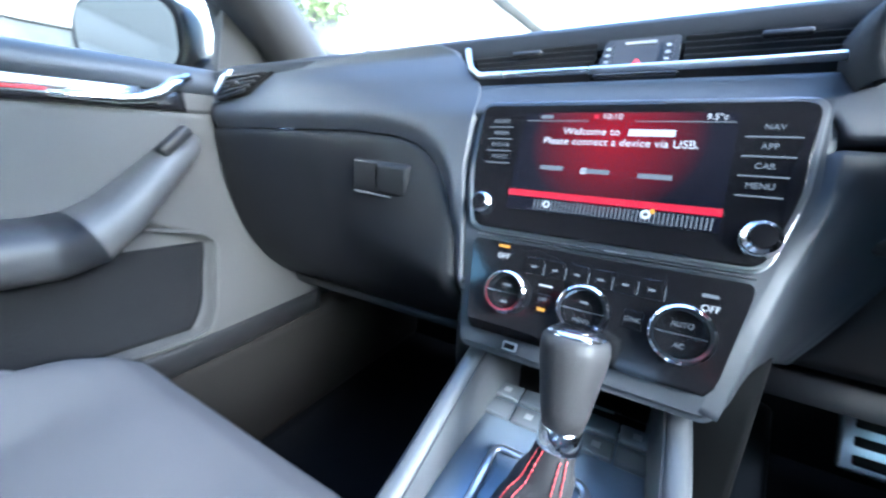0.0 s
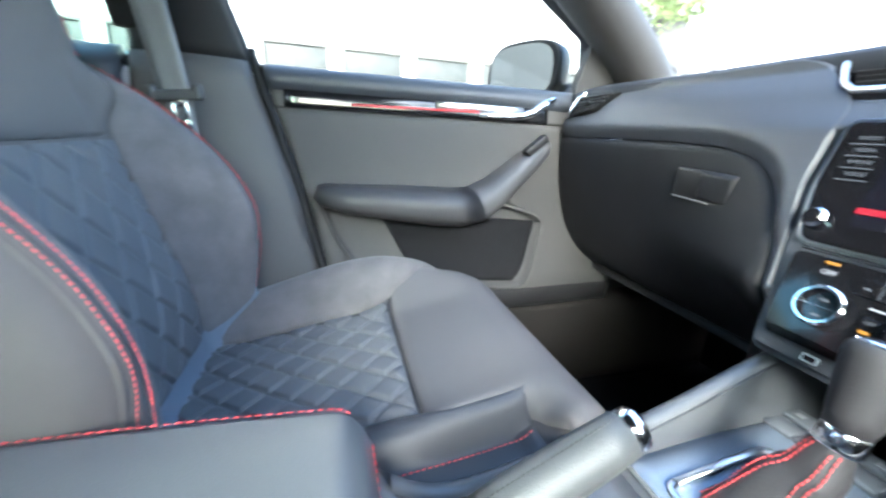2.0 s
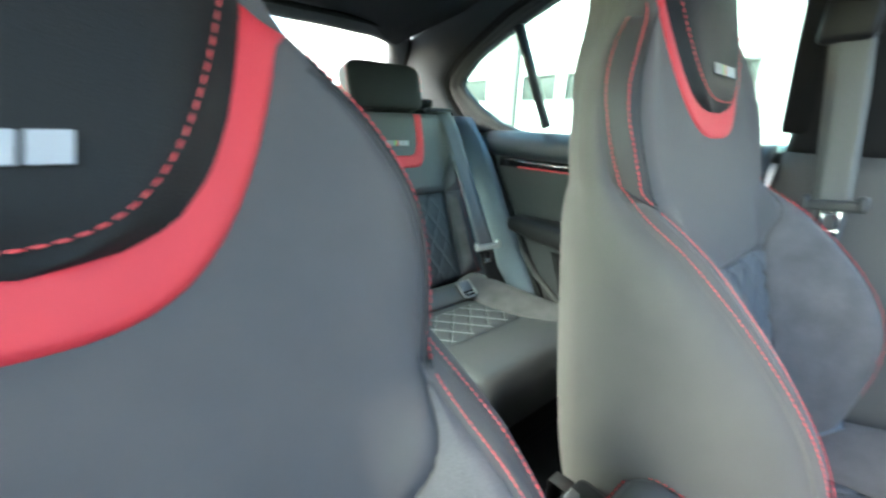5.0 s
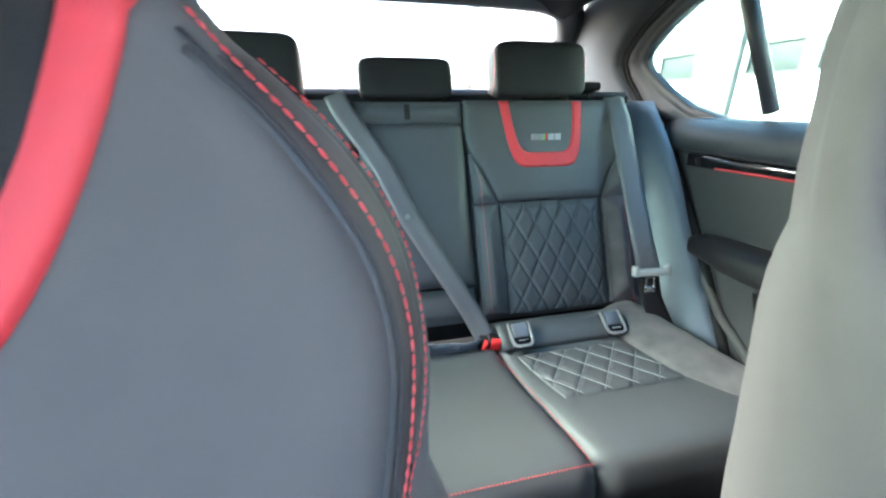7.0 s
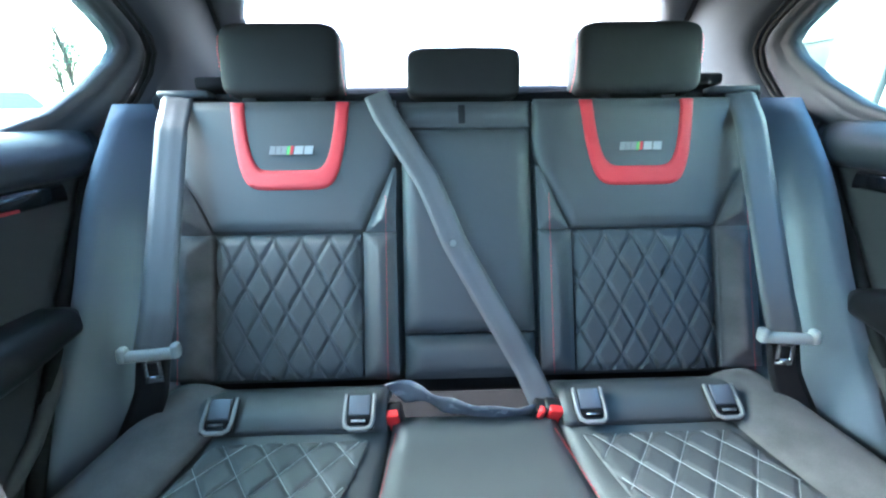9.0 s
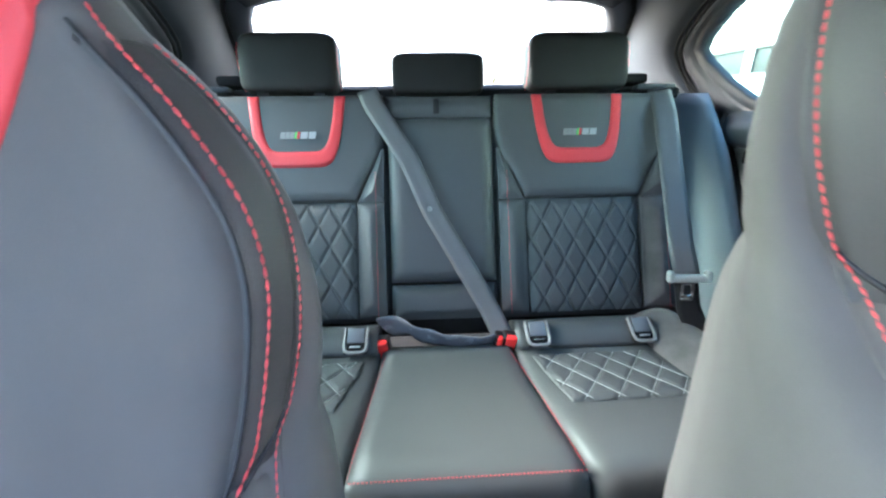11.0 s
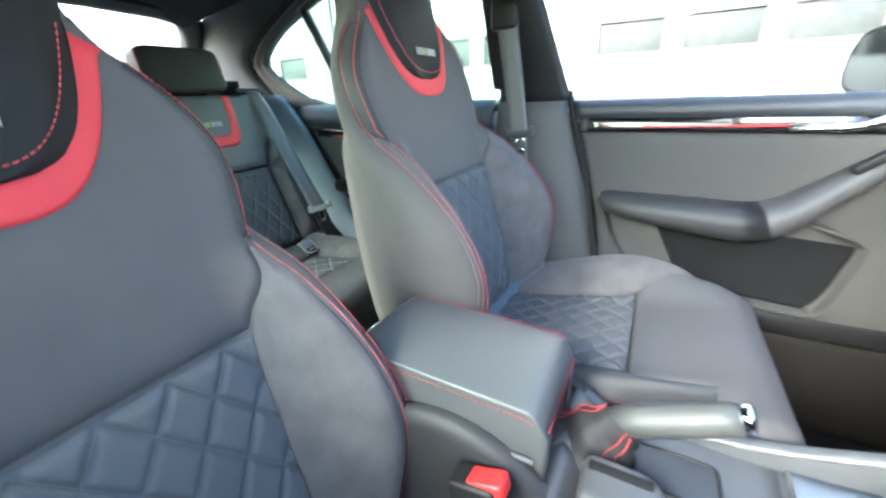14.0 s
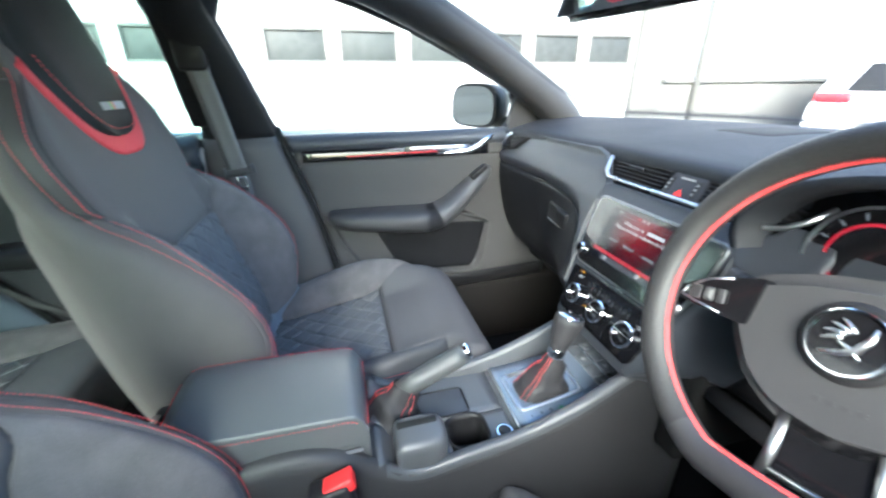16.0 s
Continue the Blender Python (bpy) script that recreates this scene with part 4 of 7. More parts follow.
# cushions
def rear_cushion(x0, x1, f0, f1, name, label, mat):
    """A cushion between x0 and x1 at the back, f0 and f1 at the front, rolled over its front edge."""
    yz = [(-0.98, 0.352), (-0.92, 0.338), (-0.85, 0.338), (-0.77, 0.346), (-0.70, 0.352), (-0.665, 0.346), (-0.648, 0.325), (-0.642, 0.29), (-0.65, 0.22), (-0.67, 0.15)]
    L = np.linspace(0, 1, len(yz))

    def F(u, v):
        y = ci(v, list(zip(L, [p[0] for p in yz])))
        z = ci(v, list(zip(L, [p[1] for p in yz])))
        k = np.clip((y + 0.98) / 0.33, 0, 1)
        a, b = x0 + (f0 - x0) * k, x1 + (f1 - x1) * k
        return a + (b - a) * u, y, z
    return patch(name, F, 30, 50, mat, bench, label, tuck=0.012, tuck_w=0.014, lift=0.004, skirt=0.05)


rear_cushion(-0.14, 0.14, -0.185, 0.168, "centre_cushion", "smooth dark leather centre cushion", M_REARLEA)
stitches("stitching", [(-0.18 + 0.345 * t, -0.661, 0.3505) for t in np.linspace(0, 1, 40)], M_THREAD, bench, dash=0.004, gap=0.002, r=0.0009, label="fine red stitching")
for x0, x1 in ((-0.134, -0.178), (0.134, 0.162)):
    stitches("stitching", [(x0 + (x1 - x0) * t, -0.95 + 0.285 * t, 0.3425 + 0.012 * math.sin(2.2 * t)) for t in np.linspace(0, 1, 40)], M_THREAD, bench, dash=0.004, gap=0.002, r=0.0008)
for s in (-1, 1):
    stitches("stitching", [(s * 0.152, float(RY(z)) + 0.0175, z) for z in np.linspace(0.39, 0.70, 40)], M_THREAD, bench, dash=0.004, gap=0.002, r=0.0007)
    stitches("stitching", [(s * 0.528, float(RY(z)) + 0.018, z) for z in np.linspace(0.39, 0.72, 40)], M_THREAD, bench, dash=0.004, gap=0.002, r=0.0007)
for s in (-1, 1):
    if s < 0:
        rear_cushion(-0.535, -0.145, -0.61, -0.19, "cushion", "", M_REARLEA)
    else:
        rear_cushion(0.145, 0.535, 0.173, 0.61, "cushion", "", M_REARLEA)

    def ins(u, v):
        y = -0.935 + 0.14 * v
        k = v
        a, b = 0.175 + 0.035 * k, 0.425 + 0.045 * k
        x = s * (a + (b - a) * u)
        return x, y, 0.340 + 0.006 * v + 0 * u
    patch("seat_insert", ins, 110, 60, M_REARQ, bench, "dark quilted fabric insert with pale lozenge seams", lift=0.005, puff=lambda u, v, P: rquilt_c(P[..., 0] - s * 0.33, P[..., 1]), flip=s < 0, skirt=0.02, tuck=0.004)

    quilt_lines(lambda x, y: (x + s * 0.33, y, 0.3462 + 0.006 * (y + 0.935) / 0.14), lambda x, y: 0.175 + 0.25 * (y + 0.935) + 0.004 < s * x + 0.33 < 0.425 + 0.32 * (y + 0.935) - 0.004, 0.06, 0.07, (-0.19, 0.19, -0.932, -0.797), M_PALE, bench)

    def obol(u, v):
        y = -1.03 + 0.38 * v
        x = s * (0.412 + 0.105 * v + (0.150 - 0.025 * v) * u)
        return x, y, 0.350 + (0.026 + 0.02 * u) * np.sin(np.pi * u) ** 0.8 * (1 - 0.4 * v) - 0.012 * v
    patch("cushion_bolster", obol, 12, 26, M_SUEDE, bench, "", lift=0.004, flip=s < 0, skirt=0.1)

    def roll(u, v):
        x = s * (0.15 + 0.36 * u)
        a = math.pi * (0.05 + 0.85 * v)
        return x, -1.0 - 0.055 * np.cos(a), 0.335 + 0.045 * np.sin(a)
    patch("rear_roll", roll, 24, 14, M_REARLEA, bench, "", skirt=0.02, flip=s < 0)
    for x in (0.194, 0.424):
        at = plane_pose((s * x, -0.966, 0.374), (-1, 0, 0), (0, -0.84, 0.54))
        fx = slab("anchor_cover", (0.052, 0.056, 0.010), at, M_DARK, bench, "child-seat anchor socket with a grey frame", bevel=0.004, seg=3)
        U = [(-0.023, 0.028), (-0.0235, -0.012), (-0.021, -0.022), (-0.013, -0.027), (0.013, -0.027), (0.021, -0.022), (0.0235, -0.012), (0.023, 0.028)]
        tube("frame", [tuple(at @ Vector((a, b, 0.006))) for a, b in U], 0.0036, M_GREYPL, fx, "grey rounded frame", n=8)
        slab("flap", (0.036, 0.032, 0.004), at @ pose(0, 0.010, 0.008, 8), M_BUTTON, fx, "smooth hinged flap", bevel=0.003)
        slab("slot", (0.034, 0.012, 0.003), at @ pose(0, -0.014, 0.0055), M_CARPET, fx, bevel=0.001)
        tube("anchor_bar", [tuple(at @ Vector((a, -0.015, 0.009))) for a in (-0.011, 0.011)], 0.0018, M_SATIN, fx, "bright steel bar", n=8)
slab("bench_base", (1.16, 0.30, 0.26), pose(0, -0.83, 0.17), M_CARPET, bench, bevel=0.02)

for s in (-1, 1):
    # smooth side trim between the bench and the rear door
    def flank(u, v):
        z = 0.10 + 0.76 * v
        y = ci(v, [(0, -0.72), (0.35, -0.90), (0.6, -1.03), (0.85, -1.15), (1, -1.25)]) - (0.20 + 0.08 * v) * u
        x = ci(v, [(0, 0.65), (0.5, 0.655), (1, 0.665)]) - 0.12 * u ** 0.8
        return s * x, y, z
    f = patch("side_trim", flank, 14, 26, M_FLANK, None, skirt=0.05, flip=s < 0)
    tagged(f, "smooth plastic trim beside the rear bench, sky reflection tinted into its colour", "side trim", kind="structure")

# ---- dashboard ----
dash = thing("dashboard", (0, 0.8, 0.04), "dark soft-touch dashboard with vents, screen and glovebox", "dashboard")


def lip_z(x):
    return 0.808 + 0.012 * (1 - (x / 0.7) ** 2)


def lip_y(x):
    return 0.522 - 0.03 * (np.abs(x) / 0.7) ** 2


def top(u, v):
    x = (2 * u - 1) * 0.70
    y0 = lip_y(x)
    y1 = 1.04 - 0.26 * (2 * u - 1) ** 2
    y = y0 + (y1 - y0) * v
    return x, y, lip_z(x) + 0.03 * np.sin(np.pi * np.clip(v, 0, 1) * 0.8) + 0.01 * v


patch("top_pad", top, 60, 24, M_DASHTOP, dash, "grained blue-black dashboard top", skirt=0.02, tuck=0.006, tuck_w=0.01)


def grille_pad(u, v):
    x = -0.175 + 0.13 * u + 0.045 * v
    y = 0.735 + 0.14 * v
    return x, y, top((x / 0.70 + 1) / 2, (y - lip_y(x)) / (1.04 - 0.26 * (x / 0.70) ** 2 - lip_y(x)))[2]


patch("speaker_cover", grille_pad, 12, 12, M_RUBBER, dash, "dark speaker cover in the dashboard top", lift=0.0012, skirt=0.004, tuck=0.002)

DP = [(0.395, 0.60), (0.41, 0.572), (0.435, 0.545), (0.47, 0.522), (0.53, 0.500), (0.60, 0.484), (0.66, 0.476), (0.70, 0.475), (0.735, 0.482), (0.77, 0.497), (0.80, 0.518)]


def stack_y(z):
    return 0.4405 + (np.asarray(z, float) - 0.668) * 0.4365


LID_R = [(0.39, -0.116), (0.45, -0.118), (0.52, -0.122), (0.56, -0.128), (0.595, -0.138), (0.62, -0.152), (0.645, -0.168), (0.67, -0.189), (0.688, -0.216), (0.697, -0.245), (0.703, -0.285), (0.706, -0.34)]


def face_y(x, z):
    """The dashboard's face: it sweeps out towards the leaning centre stack."""
    k = np.clip((0.42 - np.abs(x)) / 0.275, 0, 1) ** 1.4
    zz = np.maximum(z, 0.56)
    out = (stack_y(zz) - ci(zz, DP)) * sstep(0.40, 0.56, z) * (1 - sstep(0.725, 0.765, z))
    return ci(z, DP) + k * out


RIM_IN = [(0, -0.69, 0.7065), (0.35, -0.34, 0.706), (0.43, -0.285, 0.703), (0.50, -0.245, 0.697), (0.56, -0.216, 0.688), (0.62, -0.189, 0.670), (0.68, -0.168, 0.645), (0.74, -0.152, 0.62), (0.80, -0.138, 0.595), (0.86, -0.128, 0.56), (0.93, -0.122, 0.525), (1, -0.117, 0.485)]
RIM_OUT = [(0, -0.69, 0.807), (0.35, -0.36, 0.812), (0.43, -0.28, 0.813), (0.50, -0.222, 0.812), (0.54, -0.196, 0.800), (0.58, -0.172, 0.778), (0.62, -0.150, 0.757), (0.68, -0.146, 0.712), (0.74, -0.143, 0.672), (0.80, -0.1315, 0.628), (0.86, -0.122, 0.585), (0.93, -0.114, 0.545), (1, -0.104, 0.49)]


def along(table, u):
    return ci(u, [(p[0], p[1]) for p in table]), ci(u, [(p[0], p[2]) for p in table])


def face(u, v):
    """The fascia: from the door it bends down between glovebox and stack, its rim rolled in."""
    xa, za = along(RIM_IN, u)
    xb, zb = along(RIM_OUT, u)
    w = np.hypot(xb - xa, zb - za)
    x, z = xa + (xb - xa) * v, za + (zb - za) * v
    roll = np.clip(v * w / np.minimum(0.030, w * 0.95 + 1e-6), 0, 1)
    return x, face_y(x, z) + 0.006 - 0.013 * np.sin(roll * np.pi / 2) ** 1.3 * np.clip(w / 0.04, 0.4, 1), z


patch("fascia", face, 170, 40, M_DASH, dash, "smooth grey fascia panel", skirt=0.02)


def over_stack(u, v):
    x = -0.152 + 0.392 * u
    c = 1 - sstep(0.160, 0.212, x)
    z1 = (lip_z(x) - 0.006) * (1 - c) + 0.7605 * c
    h = 1 - sstep(0.146, 0.158, x)
    z = 0.7095 * (1 - h) + 0.728 * h
    z = z + (z1 - z) * v
    return x, face_y(x, z) - 0.006 * (1 - u) ** 4 + 0.002 * u, z


patch("fascia", over_stack, 80, 16, M_DASH, dash, "smooth grey strip over the screen", skirt=0.03, tuck=0.002, tuck_w=0.003)


def cheek_r(u, v):
    z = 0.508 + 0.193 * v
    a = ci(z, [(0.47, 0.104), (0.53, 0.115), (0.61, 0.134), (0.66, 0.149), (0.71, 0.153)])
    b = ci(z, [(0.47, 0.145), (0.50, 0.169), (0.53, 0.186), (0.60, 0.216), (0.70, 0.24)])
    y1 = ci(z, [(0.47, 0.50), (0.6, 0.497), (0.7, 0.482)])
    k = 1 - (1 - u) ** 2
    return a + (b - a) * u, stack_y(z) * (1 - k) + y1 * k, z


patch("stack_cheek", cheek_r, 20, 40, M_DASH, dash, "smooth grey arm between centre stack and driver's side", skirt=0.03, tuck=0.003, lift=0.004)


def lid(u, v):
    z = 0.398 + 0.3085 * v
    x = -0.70 + (ci(z, LID_R) + 0.70) * u
    return x, face_y(x, z) + 0.006, z


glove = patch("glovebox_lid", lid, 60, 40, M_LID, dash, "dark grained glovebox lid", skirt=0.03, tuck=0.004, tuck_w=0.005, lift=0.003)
slab("side_filler", (0.05, 0.30, 0.20), pose(-0.128, 0.60, 0.43), M_RUBBER, dash, bevel=0.01)
slab("side_filler", (0.05, 0.30, 0.20), pose(0.134, 0.62, 0.43), M_RUBBER, dash, bevel=0.01)
GC = plane_pose((-0.279, float(face_y(-0.279, 0.647)) + 0.003, 0.647), (1, -0.10, -0.03), (0.05, -0.02, 1))
slab("handle_recess", (0.106, 0.044, 0.010), GC, M_DARK, glove, "black recessed glovebox catch", bevel=0.009, seg=4)
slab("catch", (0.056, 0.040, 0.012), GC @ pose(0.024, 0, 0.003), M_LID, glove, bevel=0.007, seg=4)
slab("catch_edge", (0.104, 0.002, 0.003), GC @ pose(0.001, -0.0225, 0.004), M_GREYPL, glove, "thin bright edge", bevel=0.0008)
slab("dash_core", (1.38, 0.38, 0.33), pose(0, 0.83, 0.625), M_DARK, dash, bevel=0.02)


def under(u, v):
    x = -0.70 + 0.56 * u
    return x, 0.59 + 0.40 * v, 0.402 - 0.02 * v + 0 * u


patch("knee_cover", under, 8, 8, M_DARK, dash, skirt=0.02)


def right_face(lo, hi):
    def F(u, v):
        z = lo + (hi - lo) * v
        x0 = ci(z, [(0.50, 0.166), (0.53, 0.183), (0.60, 0.213), (0.70, 0.237), (0.81, 0.237)])
        x = x0 + (0.69 - x0) * u
        return x, ci(z, [(0.50, 0.50), (0.60, 0.494), (0.70, 0.480), (0.74, 0.486), (0.77, 0.499), (0.81, 0.525)]) - 0.02 * u ** 2, z
    return F


patch("driver_fascia", right_face(0.672, 0.80), 30, 16, M_DASH, dash, skirt=0.02, tuck=0.004)
patch("driver_lower_panel", right_face(0.508, 0.668), 30, 16, M_DARK, dash, "black lower dash panel", skirt=0.02, tuck=0.004)


def right_under(u, v):
    x = 0.14 + 0.56 * u
    return x, 0.49 + 0.45 * v, 0.50 - 0.05 * v + 0 * u


patch("knee_cover", right_under, 8, 8, M_DARK, dash, skirt=0.02)

# centre stack: leaning panel in its own axes (x across, h up along the panel)
STX, STY = Vector((1, 0, 0)), Vector((0, 0.40, 0.9165))
STN = STX.cross(STY).normalized()
ST0 = Vector((0.003, 0.4385, 0.668))


def stack(x, h, d=0.0):
    return ST0 + STX * x + STY * h + STN * d


def stack_pose(x, h, d=0.0):
    return plane_pose(stack(x, h, d), STX, STY)


def outline(name, pts, d0, d1, mat, parent, label="", bevel=0.004):
    """A flat shape of the stack's panel between two depths, with rounded edges."""
    bm = bmesh.new()
    vs = [bm.verts.new(stack(x, h, d0)) for x, h in pts]
    f = bm.faces.new(vs)
    r = bmesh.ops.extrude_face_region(bm, geom=[f])
    top_v = [g for g in r["geom"] if isinstance(g, bmesh.types.BMVert)]
    for v in top_v:
        v.co += STN * (d1 - d0)
    bmesh.ops.recalc_face_normals(bm, faces=bm.faces)
    if bevel:
        es = [e for e in bm.edges if all(v in top_v for v in e.verts)]
        bmesh.ops.bevel(bm, geom=es, offset=bevel, segments=3, affect="EDGES", clamp_overlap=True)
    return sharp(part(name, bm, mat, parent, label), 45)


def rounded(corners, r, n=5):
    """Corner points of a polygon, rounded by r."""
    out = []
    k = len(corners)
    for i in range(k):
        p, a, b = Vector(corners[i]), Vector(corners[i - 1]), Vector(corners[(i + 1) % k])
        da, db = (a - p).normalized(), (b - p).normalized()
        s, e = p + da * r, p + db * r
        for j in range(n + 1):
            t = j / n
            out.append(tuple(s * (1 - t) ** 2 + p * 2 * t * (1 - t) + e * t * t))
    return out


surround = outline("stack_surround", rounded([(-0.150, 0.085), (0.150, 0.085), (0.150, 0.0), (0.108, -0.180), (-0.108, -0.180), (-0.150, 0.0)], 0.012), -0.09, -0.004, M_DASH, dash, "grey centre stack surround", bevel=0.006)
outline("screen_frame", rounded([(-0.142, 0.078), (0.142, 0.078), (0.138, 0.0), (0.122, -0.062), (-0.122, -0.062), (-0.138, 0.0)], 0.014), -0.02, 0.002, M_FRAME, dash, "satin grey screen frame", bevel=0.002)
glass_s = outline("screen", rounded([(-0.137, 0.073), (0.137, 0.073), (0.133, 0.0), (0.118, -0.058), (-0.118, -0.058), (-0.133, 0.0)], 0.012), -0.01, 0.004, M_BLACK, dash, "gloss black touchscreen glass", bevel=0.0015)

# lit picture on the screen
M_WHITE = glow("white_screen_light", (1, 1, 1), 0.05)
M_REDLIT = glow("red_screen_light", (1.0, 0.02, 0.06), 0.042)
M_DIM = glow("dim_mark_glow", (0.8, 0.85, 0.9), 0.016)
M_AMBER = glow("amber_indicator", (1.0, 0.45, 0.05), 0.05)
M_GREENLIT = glow("green_indicator", (0.1, 0.9, 0.2), 0.03)
m = bpy.data.materials.new("display_picture")
m.use_nodes = True
nt = m.node_tree
bs = nt.nodes["Principled BSDF"]
bs.inputs["Base Color"].default_value, bs.inputs["Roughness"].default_value = (0.006, 0.006, 0.008, 1), 0.12
bs.inputs["Specular IOR Level"].default_value = 0.3
tc, vm, mr, mx2 = (nt.nodes.new("ShaderNode" + k) for k in ("TexCoord", "VectorMath", "MapRange", "Mix"))
vm.operation = "DISTANCE"
vm.inputs[1].default_value = (0.0, 0.452, 0.708)
mr.inputs[1].default_value, mr.inputs[2].default_value, mr.inputs[3].default_value, mr.inputs[4].default_value = 0.0, 0.075, 1.0, 0.0
mx2.data_type = "RGBA"
mx2.inputs[6].default_value, mx2.inputs[7].default_value = (0.004, 0.004, 0.009, 1), (0.42, 0.0, 0.012, 1)
nt.links.new(tc.outputs["Object"], vm.inputs[0])
nt.links.new(vm.outputs["Value"], mr.inputs[0])
nt.links.new(mr.outputs[0], mx2.inputs[0])
nt.links.new(mx2.outputs[2], bs.inputs["Emission Color"])
bs.inputs["Emission Strength"].default_value = 0.045
M_DISPLAY = m


def bar(x0, x1, h0, h1, mat, parent, d=0.0052, name="mark", skew=0.0):
    """A thin raised mark on the stack's panel."""
    q = [stack(x0, h0, d), stack(x1, h0 + skew, d), stack(x1, h1 + skew, d), stack(x0, h1, d)]
    low = [p - STN * 0.001 for p in q]
    return mesh_part(name, low + q, [(4, 5, 6, 7), (0, 1, 5, 4), (1, 2, 6, 5), (2, 3, 7, 6), (3, 0, 4, 7)], mat, parent, "", False)


disp = bar(-0.088, 0.088, -0.036, 0.0635, M_DISPLAY, glass_s, 0.0046, "display")
disp["label"] = "lit display with a red welcome message"
writing("Welcome to", 0.0098, stack_pose(-0.022, 0.0445, 0.0052), M_WHITE, glass_s)
bar(0.010, 0.046, 0.0415, 0.0475, M_WHITE, glass_s)
writing("Please connect a device via USB.", 0.0098, stack_pose(0.0, 0.0345, 0.0052), M_WHITE, glass_s)
writing("10:10", 0.0078, stack_pose(-0.006, 0.0592, 0.0052), M_WHITE, glass_s)
writing("9.5\u00b0c", 0.0072, stack_pose(0.073, 0.0592, 0.0052), M_WHITE, glass_s)
bar(-0.072, -0.060, 0.0575, 0.061, M_DIM, glass_s)
bar(-0.022, -0.018, 0.0575, 0.0615, M_REDLIT, glass_s)
for a, b in ((-0.086, -0.026), (0.014, 0.086)):
    bar(a, b, 0.0548, 0.0554, M_DIM, glass_s)
for x0, x1, h in ((-0.062, -0.040, 0.0055), (-0.023, 0.001, 0.0045), (0.024, 0.05, 0.0035)):
    bar(x0, x1, h, h + 0.0042, M_DIM, glass_s)
bar(-0.0235, -0.0185, 0.0040, 0.0092, M_WHITE, glass_s)
bar(-0.088, 0.088, -0.0225, -0.0165, M_REDLIT, glass_s)
for k in range(44):
    x = -0.06 + 0.0033 * k
    bar(x, x + 0.0012, -0.0345, -0.0245, M_DIM, glass_s, 0.0049)
disc("icon", 0.0035, 0.0006, stack_pose(-0.048, -0.0285, 0.0048), M_WHITE, glass_s, n=16, inner=0.002)
disc("icon", 0.0042, 0.0006, stack_pose(0.036, -0.0275, 0.0048), M_WHITE, glass_s, n=8, inner=0.002)
disc("icon", 0.0022, 0.0006, stack_pose(0.0405, -0.0245, 0.0052), M_AMBER, glass_s, n=12)
for i, w in enumerate(("RADIO", "MEDIA", "PHONE", "VOICE")):
    h = 0.0545 - 0.0128 * i
    writing(w, 0.0058, stack_pose(-0.1125 + 0.0018 * i, h, 0.0045), M_DIM, glass_s)
    bar(-0.126 + 0.0018 * i, -0.099 + 0.0015 * i, h - 0.0068, h - 0.0061, M_DIM, glass_s)
for i, w in enumerate(("NAV", "APP", "CAR", "MENU")):
    h = 0.0515 - 0.0158 * i
    writing(w, 0.0066, stack_pose(0.1105 - 0.001 * i, h, 0.0045), M_DIM, glass_s)
    bar(0.093, 0.128 - 0.002 * i, h - 0.0085, h - 0.0077, M_DIM, glass_s)


def knob(x, h, r, name, parent, label):
    k = disc(name, r, 0.014, stack_pose(x, h, 0.0), M_CHROME, parent, label, bevel=0.003)
    disc("knob_face", r * 0.74, 0.0035, stack_pose(x, h, 0.013), M_BLACK, k, "", bevel=0.001)
    disc("knob_skirt", r * 1.18, 0.004, stack_pose(x, h, 0.0), M_SATIN, k, "", bevel=0.002)
    return k


knob(-0.1125, -0.035, 0.0105, "volume_knob", dash, "chrome volume knob")
knob(0.113, -0.036, 0.0125, "menu_knob", dash, "chrome menu knob")

# climate panel
clim = outline("climate_panel", rounded([(-0.114, -0.070), (0.118, -0.070), (0.104, -0.150), (0.098, -0.158), (-0.096, -0.158), (-0.102, -0.150)], 0.008), -0.02, 0.003, M_BLACK, dash, "gloss black climate control panel", bevel=0.002)
bar(-0.112, 0.116, -0.0668, -0.0655, M_CHROME, dash, 0.001, "slot_trim")
bar(-0.02, 0.028, -0.0635, -0.0628, M_SATIN, dash, 0.0045, "slot_trim")
for i, (x, r) in enumerate(((-0.066, 0.0200), (0.004, 0.0215), (0.076, 0.0225))):
    d = disc("dial", r, 0.016, stack_pose(x, -0.118, 0.001), M_CHROME, clim, "chrome-ringed climate dial", inner=r * 0.80, bevel=0.002)
    disc("dial_face", r * 0.80, 0.008, stack_pose(x, -0.118, 0.001), M_BLACK, d)
    bar(x - r * 0.76, x + r * 0.76, -0.1186, -0.1182, M_SATIN, d, 0.0096)
    for q in ((-0.009, 0.007) if i == 0 else (0.007,) if i == 1 else ()):
        bar(x - 0.0035, x + 0.0035, -0.1192 + q, -0.1172 + q, M_DIM, d, 0.0098)
writing("AUTO", 0.0056, stack_pose(0.076, -0.111, 0.0098), M_DIM, clim)
writing("AC", 0.0056, stack_pose(0.076, -0.127, 0.0098), M_DIM, clim)
writing("MENU", 0.0050, stack_pose(0.004, -0.127, 0.0098), M_DIM, clim)
writing("SYNC", 0.0050, stack_pose(0.042, -0.116, 0.0045), M_DIM, clim)
for x, h in ((-0.078, -0.0845), (0.092, -0.0945)):
    writing("OFF", 0.0072, stack_pose(x, h, 0.0042), M_WHITE, clim)
    bar(x - 0.007, x + 0.004, h + 0.0085, h + 0.0112, M_AMBER if x < 0 else M_DIM, clim, 0.0042)
